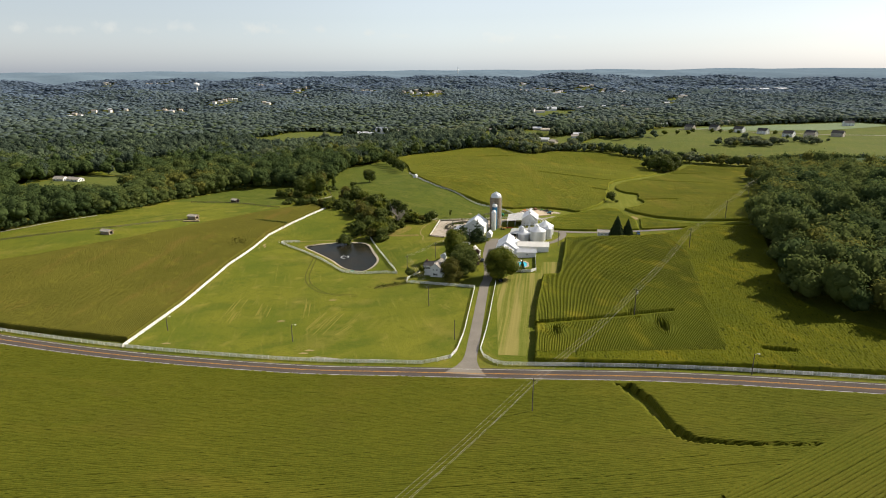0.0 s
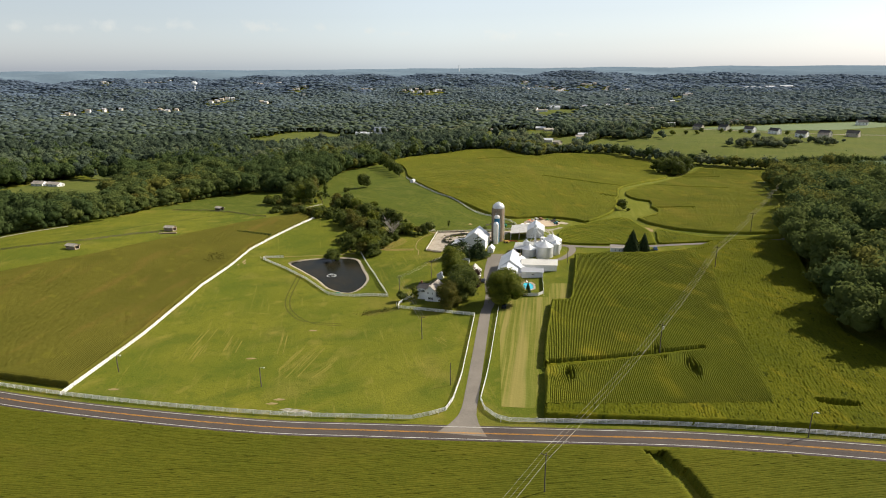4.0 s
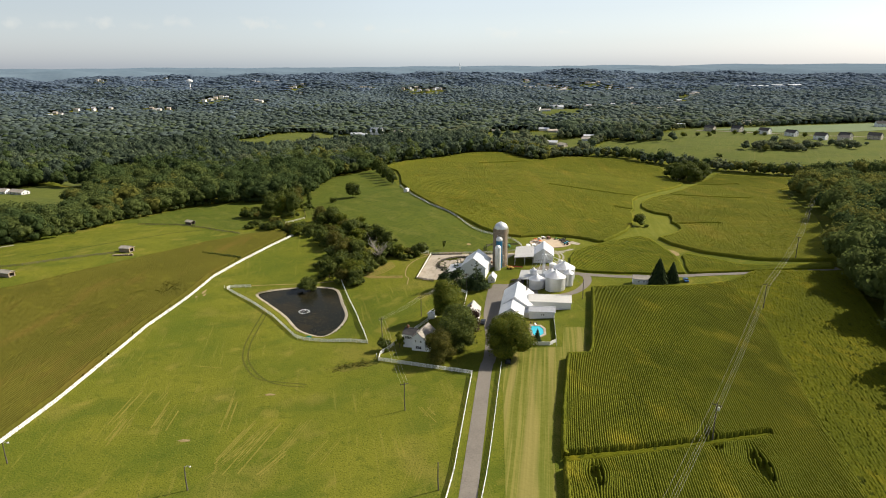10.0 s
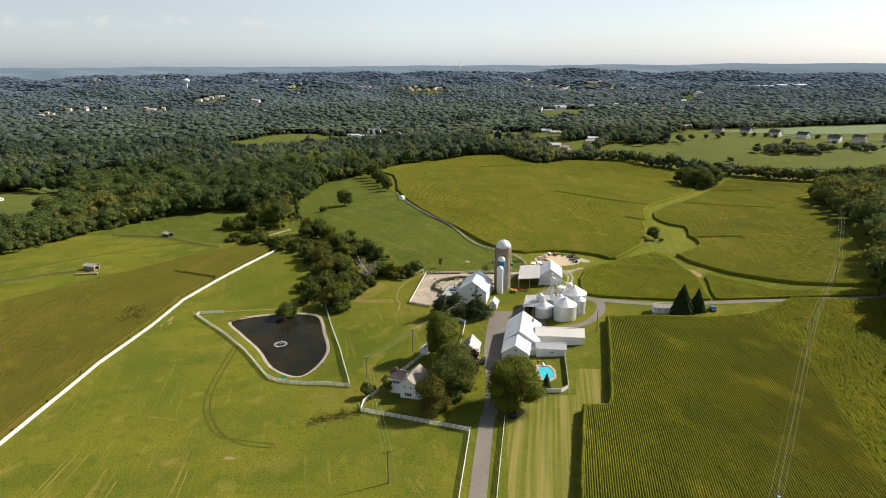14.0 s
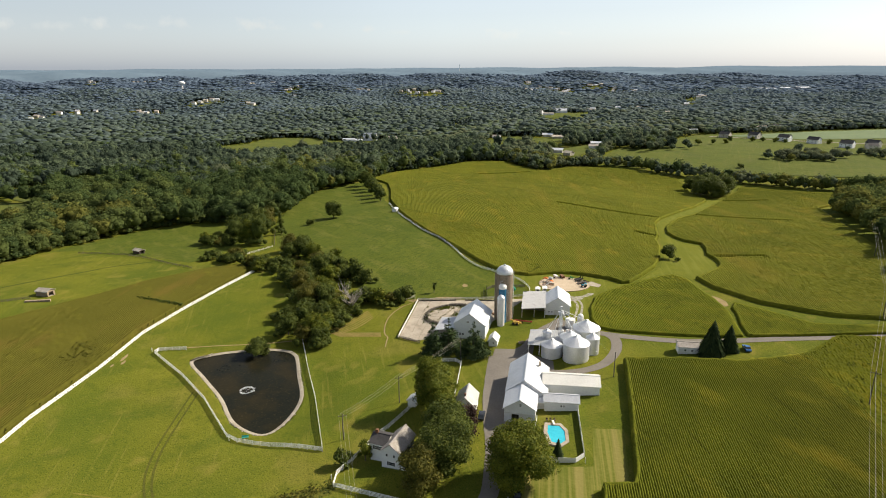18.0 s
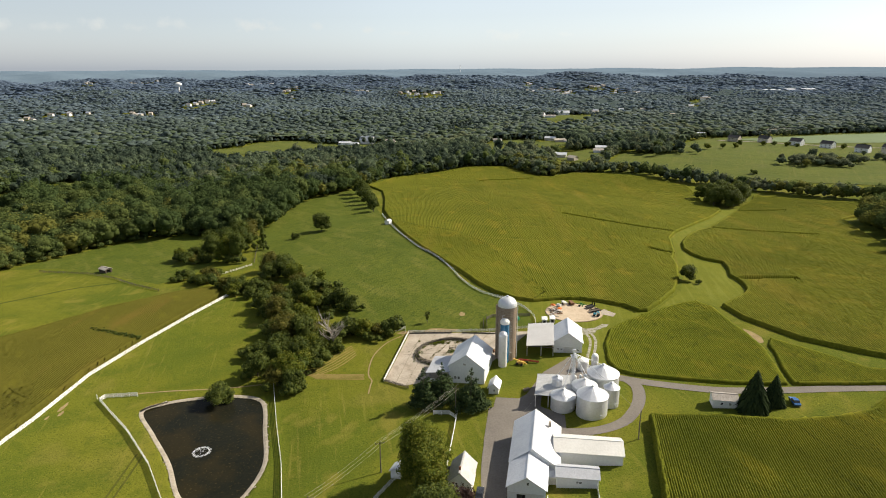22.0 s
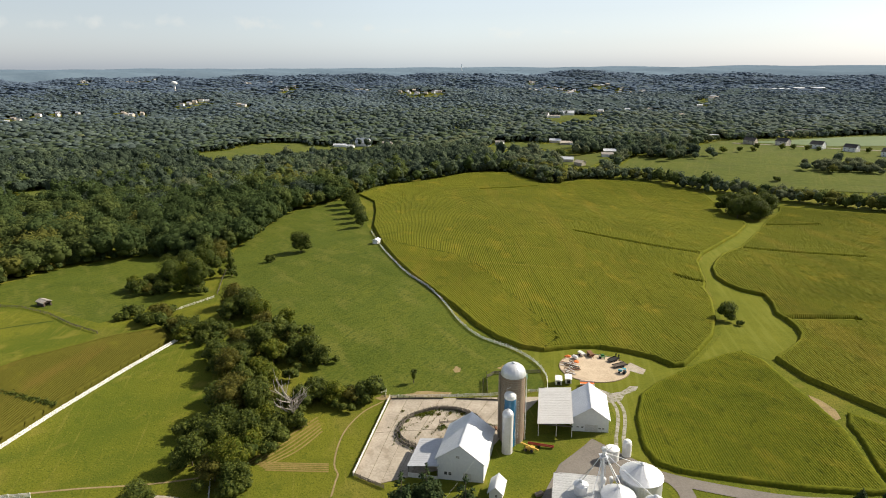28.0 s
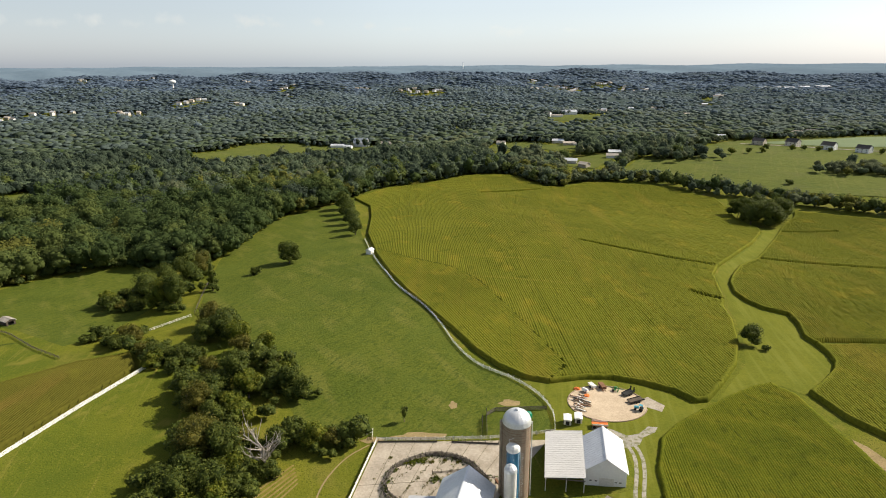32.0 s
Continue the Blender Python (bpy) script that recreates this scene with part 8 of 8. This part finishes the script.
for k in range(9):
    part("flight", boxes((-0.28, 0.28, -3.1 + 0.75 * k, -3.04 + 0.75 * k, 0.54, 0.72)), th, RUST)
for s in (-0.6, 0.6):
    wheel(th, s, 0.4, 0.34)
part("leg", boxes((-0.3, 0.3, -3.0, -2.9, 0, 0.5)), th, RUST)
th = thing("cattle_chute", pose(29.6, 383.5, h1(29.6, 383.5), 0, 0, 20), "dark feed conveyor between barn and silo", "conveyor")
part("trough", boxes((-0.3, 0.3, -4.0, 1.5, 0.9, 1.3)), th, RUST)
for d in (-3.8, -1.2, 1.2):
    part("leg", boxes((-0.3, 0.3, d - 0.06, d + 0.06, -0.2, 0.9)), th, DARKWOOD)
for k, (x, y) in enumerate([(36.9, 356.2), (37.6, 356.6)]):
    th = thing("pallet_stack", pose(x, y, h1(x, y) + 0.08, 0, 0, 15 + 30 * k), "small stack of wooden pallets in the grass", "pallets", "pallet stacks")
    for j in range(4):
        part("deck", boxes((-0.6, 0.6, -0.5, 0.5, 0.16 * j, 0.16 * j + 0.1)), th, TIMBER)

# ---- west paddock sheds ----
th = gabled("run_in_shed", -202.5, 364.5, 72, 3.4, 6.4, 2.2, 2.9, "small weathered run-in shed on the pasture", "shed", wall=TIMBER, roof=OLDROOF, door=(0, 2.2, 1.9))
th = gabled("run_in_shed", -168.7, 411.6, 76, 4.0, 6.2, 2.5, 3.2, "small grey run-in shed by the paddock", "shed", wall=TIMBER, roof=OLDROOF, door=(0, 2.4, 2.0))
th = thing("bunk_feeder", pose(-166.5, 402.6, h1(-166.5, 402.6), 0, 0, 100), "row of pale wooden feed bunks", "feeder")
for k in range(5):
    part("bunk", boxes((-0.6, 0.6, 2.1 * k - 5, 2.1 * k - 3.2, 0, 0.8)), th, TIMBER)
th = gabled("run_in_shed", -168.5, 498.0, 60, 3.6, 5.6, 2.2, 2.9, "brown run-in shed at the meadow fence", "shed", wall=DARKWOOD, roof=OLDROOF, door=(0, 2.2, 1.9))
th = gabled("field_hut", -25.5, 582.6, -20, 3.0, 4.0, 2.2, 2.9, "tiny white hut beside the hill fence", "hut", roof=METALROOF)

# ---- distant farms and houses ----
def near_house(x, y, rz, w, l, eave, ridge, label, wall, roof):
    th = gabled("house", x, y, rz, w, l, eave, ridge, label, "house", wall=wall, roof=roof)
    for s in (-1, 1):
        for k in range(3):
            for z in (1.0, 3.6):
                if z < eave - 1:
                    window(th, "x", -l / 3 + l / 3 * k, z, 1.0, 1.3, s * (w / 2 + 0.02))
        for z in (1.0, 3.6):
            if z < eave - 1:
                window(th, "y", s * w / 4, z, 1.0, 1.3, -l / 2 - 0.02)
    return th


CREAM = material("cream_siding", (0.50, 0.46, 0.40), (0.64, 0.60, 0.53), 4, 0.6)
TAN = material("tan_siding", (0.40, 0.35, 0.28), (0.54, 0.48, 0.40), 4, 0.6)
for x, y, rz, w, l, e, r, wall in [(424, 1083, 40, 10, 15, 5.8, 9.5, TAN), (460, 1068, 32, 11, 15, 5.8, 10, CREAM), (484, 1030, 36, 11, 15, 6, 10, SIDING), (508, 1000, 30, 10, 15, 5.8, 9.5, SIDING), (524, 954, 38, 11, 15, 6, 10, SIDING),
                                   (560, 958, 30, 11, 15, 6, 10, CREAM), (600, 956, 42, 11, 16, 6, 10, TAN), (548, 942, 85, 9, 12, 5, 8, CREAM), (725, 1131, 80, 10, 16, 6, 10, SIDING)]:
    near_house(x, y, rz, w, l, e, r, "two-storey suburban house with a dark shingle roof", wall, SHINGLE)
near_house(-392, 636, 80, 8, 12, 3.0, 5.2, "white ranch house at the edge of a clearing", SIDING, OLDROOF)
near_house(-376, 634, 70, 8, 16, 2.8, 4.6, "low white outbuilding at the edge of a clearing", SIDING, OLDROOF)
th = gabled("far_barn", -117, 1222, 72, 13, 22, 6, 12.5, "big white barn beyond the wood", "barn", roof=METALROOF)
th = gabled("far_shed", -134, 1198, 75, 7, 12, 3.5, 5.5, "white farm shed beyond the wood", "shed")
th = gabled("far_shed", -152, 1212, 85, 8, 20, 3.5, 5.5, "long low white farm shed beyond the wood", "shed")
th = gabled("far_shed", -80, 1222, 85, 9, 18, 4, 6.5, "grey farm shed beyond the wood", "shed", wall=CREAM, roof=OLDROOF)
th = gabled("far_barn", 274, 1622, 85, 14, 34, 6, 10, "large white building in a far clearing", "barn")
th = gabled("far_barn", 222, 1582, 60, 12, 16, 6, 11, "white gambrel barn in a far clearing", "barn", roof=OLDROOF)
th = gabled("far_shed", 240, 1570, 85, 9, 24, 4, 6, "pale shed in a far clearing", "shed", roof=OLDROOF)
th = thing("water_tower", pose(-985, 2590, h1(-985, 2590)), "white water tower rising above the woods", "tower")
part("tank", revolve([(0, 30), (6, 31), (11, 34.5), (12, 38), (10.5, 41.5), (6, 44), (0, 45)], 28, cap=False), th, FENCEWHITE)
part("stem", revolve([(5, -1), (3.2, 6), (2.6, 31)], 20), th, FENCEWHITE)
th = thing("radio_mast", pose(105, 4300, h1(105, 4300)), "thin white mast on the far hills", "mast")
part("shaft", tube([(0, 0, 0), (0, 0, 62)], 2.2, 6), th, FENCEWHITE)
BODY, TOP = [], []
for k, wall in enumerate((SIDING, CREAM, TAN)):
    hw, hl = 0.5, 0.5
    BODY.append(shared("wall", slab([(-0.5, -0.2), (0.5, -0.2), (0.5, 0.62), (0, 0.98), (-0.5, 0.62)], 1.0, "y"), wall))
    bm = roof_slope(-0.56, 0.58, 0, 1.0, -0.05, 1.05, 0.03)
    TOP.append((shared("roof", bm, (OLDROOF, METALROOF, TAN)[k]), shared("roof", roof_slope(0.56, 0.58, 0, 1.0, -0.05, 1.05, 0.03), (OLDROOF, METALROOF, TAN)[k])))
for k, (x, y, rz, w, l, e, r) in enumerate(FAR_HOUSES):
    th = thing("village_house", pose(x, y, h1(x, y) + (0 if y < 1400 else 3), 0, 0, rz), "small pale house among the woods" if k % 3 else "small white house among the woods", "house", "village houses")
    f = 0.72 if y > 1400 else 1.0
    m = Matrix.Diagonal((w * f, l * f, r * f, 1)) @ pose(0, -0.5, 0)
    part("wall", BODY[k % 3], th, at=m)
    for me in TOP[k % 3]:
        part("roof", me, th, at=m)
for k in range(5):
    x, y = 1110 + 55 * k, 2535 + 8 * (k % 2)
    gabled("warehouse", x, y, 85, 30, 48, 9, 12, "long pale warehouse far off in the woods", "warehouse", wall=CREAM)
# trees in the eastern clearing
for k, (x, y, t, r) in enumerate([(334, 832, 5, 4), (350, 995, 9, 5), (372, 1000, 8, 4), (392, 1006, 7, 4), (412, 1040, 7, 4), (440, 1030, 7, 4), (452, 1026, 7, 4), (466, 1018, 7, 4), (474, 1010, 6, 3.5), (520, 985, 8, 4), (540, 980, 9, 5), (300, 985, 11, 6)]):
    broad_tree(x, y, t, r, (LEAF, LEAFPALE)[k % 2], "round tree in the grounds of the eastern houses", 400 + k, 0.05, 6, per=5, size=0.9, group="eastern garden trees")
hr = np.random.default_rng(66)
plant_wood("copse", np.array([(431, 872)]) + hr.normal(0, 1, (70, 2)) * np.array([24, 12]), near_kind, 67, None, "dark copse in the eastern pasture", (0.5, 0.8))
plant_wood("copse", np.array([(282, 990)]) + hr.normal(0, 1, (60, 2)) * np.array([22, 14]), near_kind, 68, None, "dark copse at the edge of the eastern pasture", (0.6, 0.95))
plant_wood("copse", np.array([(505, 880)]) + hr.normal(0, 1, (24, 2)) * np.array([12, 14]), near_kind, 69, None, "small dark copse near the houses", (0.4, 0.7))
for poly in CLEARINGS:
    patch("pasture", poly, PASTURE, 0.5, "pale green pasture in a clearing of the woods", "pasture", 20)
patch("east_crop", [(420, 1105), (505, 1132), (608, 1170), (760, 1180), (800, 1120), (640, 1060), (520, 1050)], material("pale_crop", (0.085, 0.125, 0.045), (0.115, 0.155, 0.058), 30, 3), 0.9, "smooth pale green crop beyond the houses", "field", 20)
strip("house_lane", smooth_line([(405, 1095), (470, 1052), (520, 1016), (600, 985), (700, 965)], 10), 6, GRAVEL, 1.0, "pale lane serving the eastern houses", "lane", across=1)
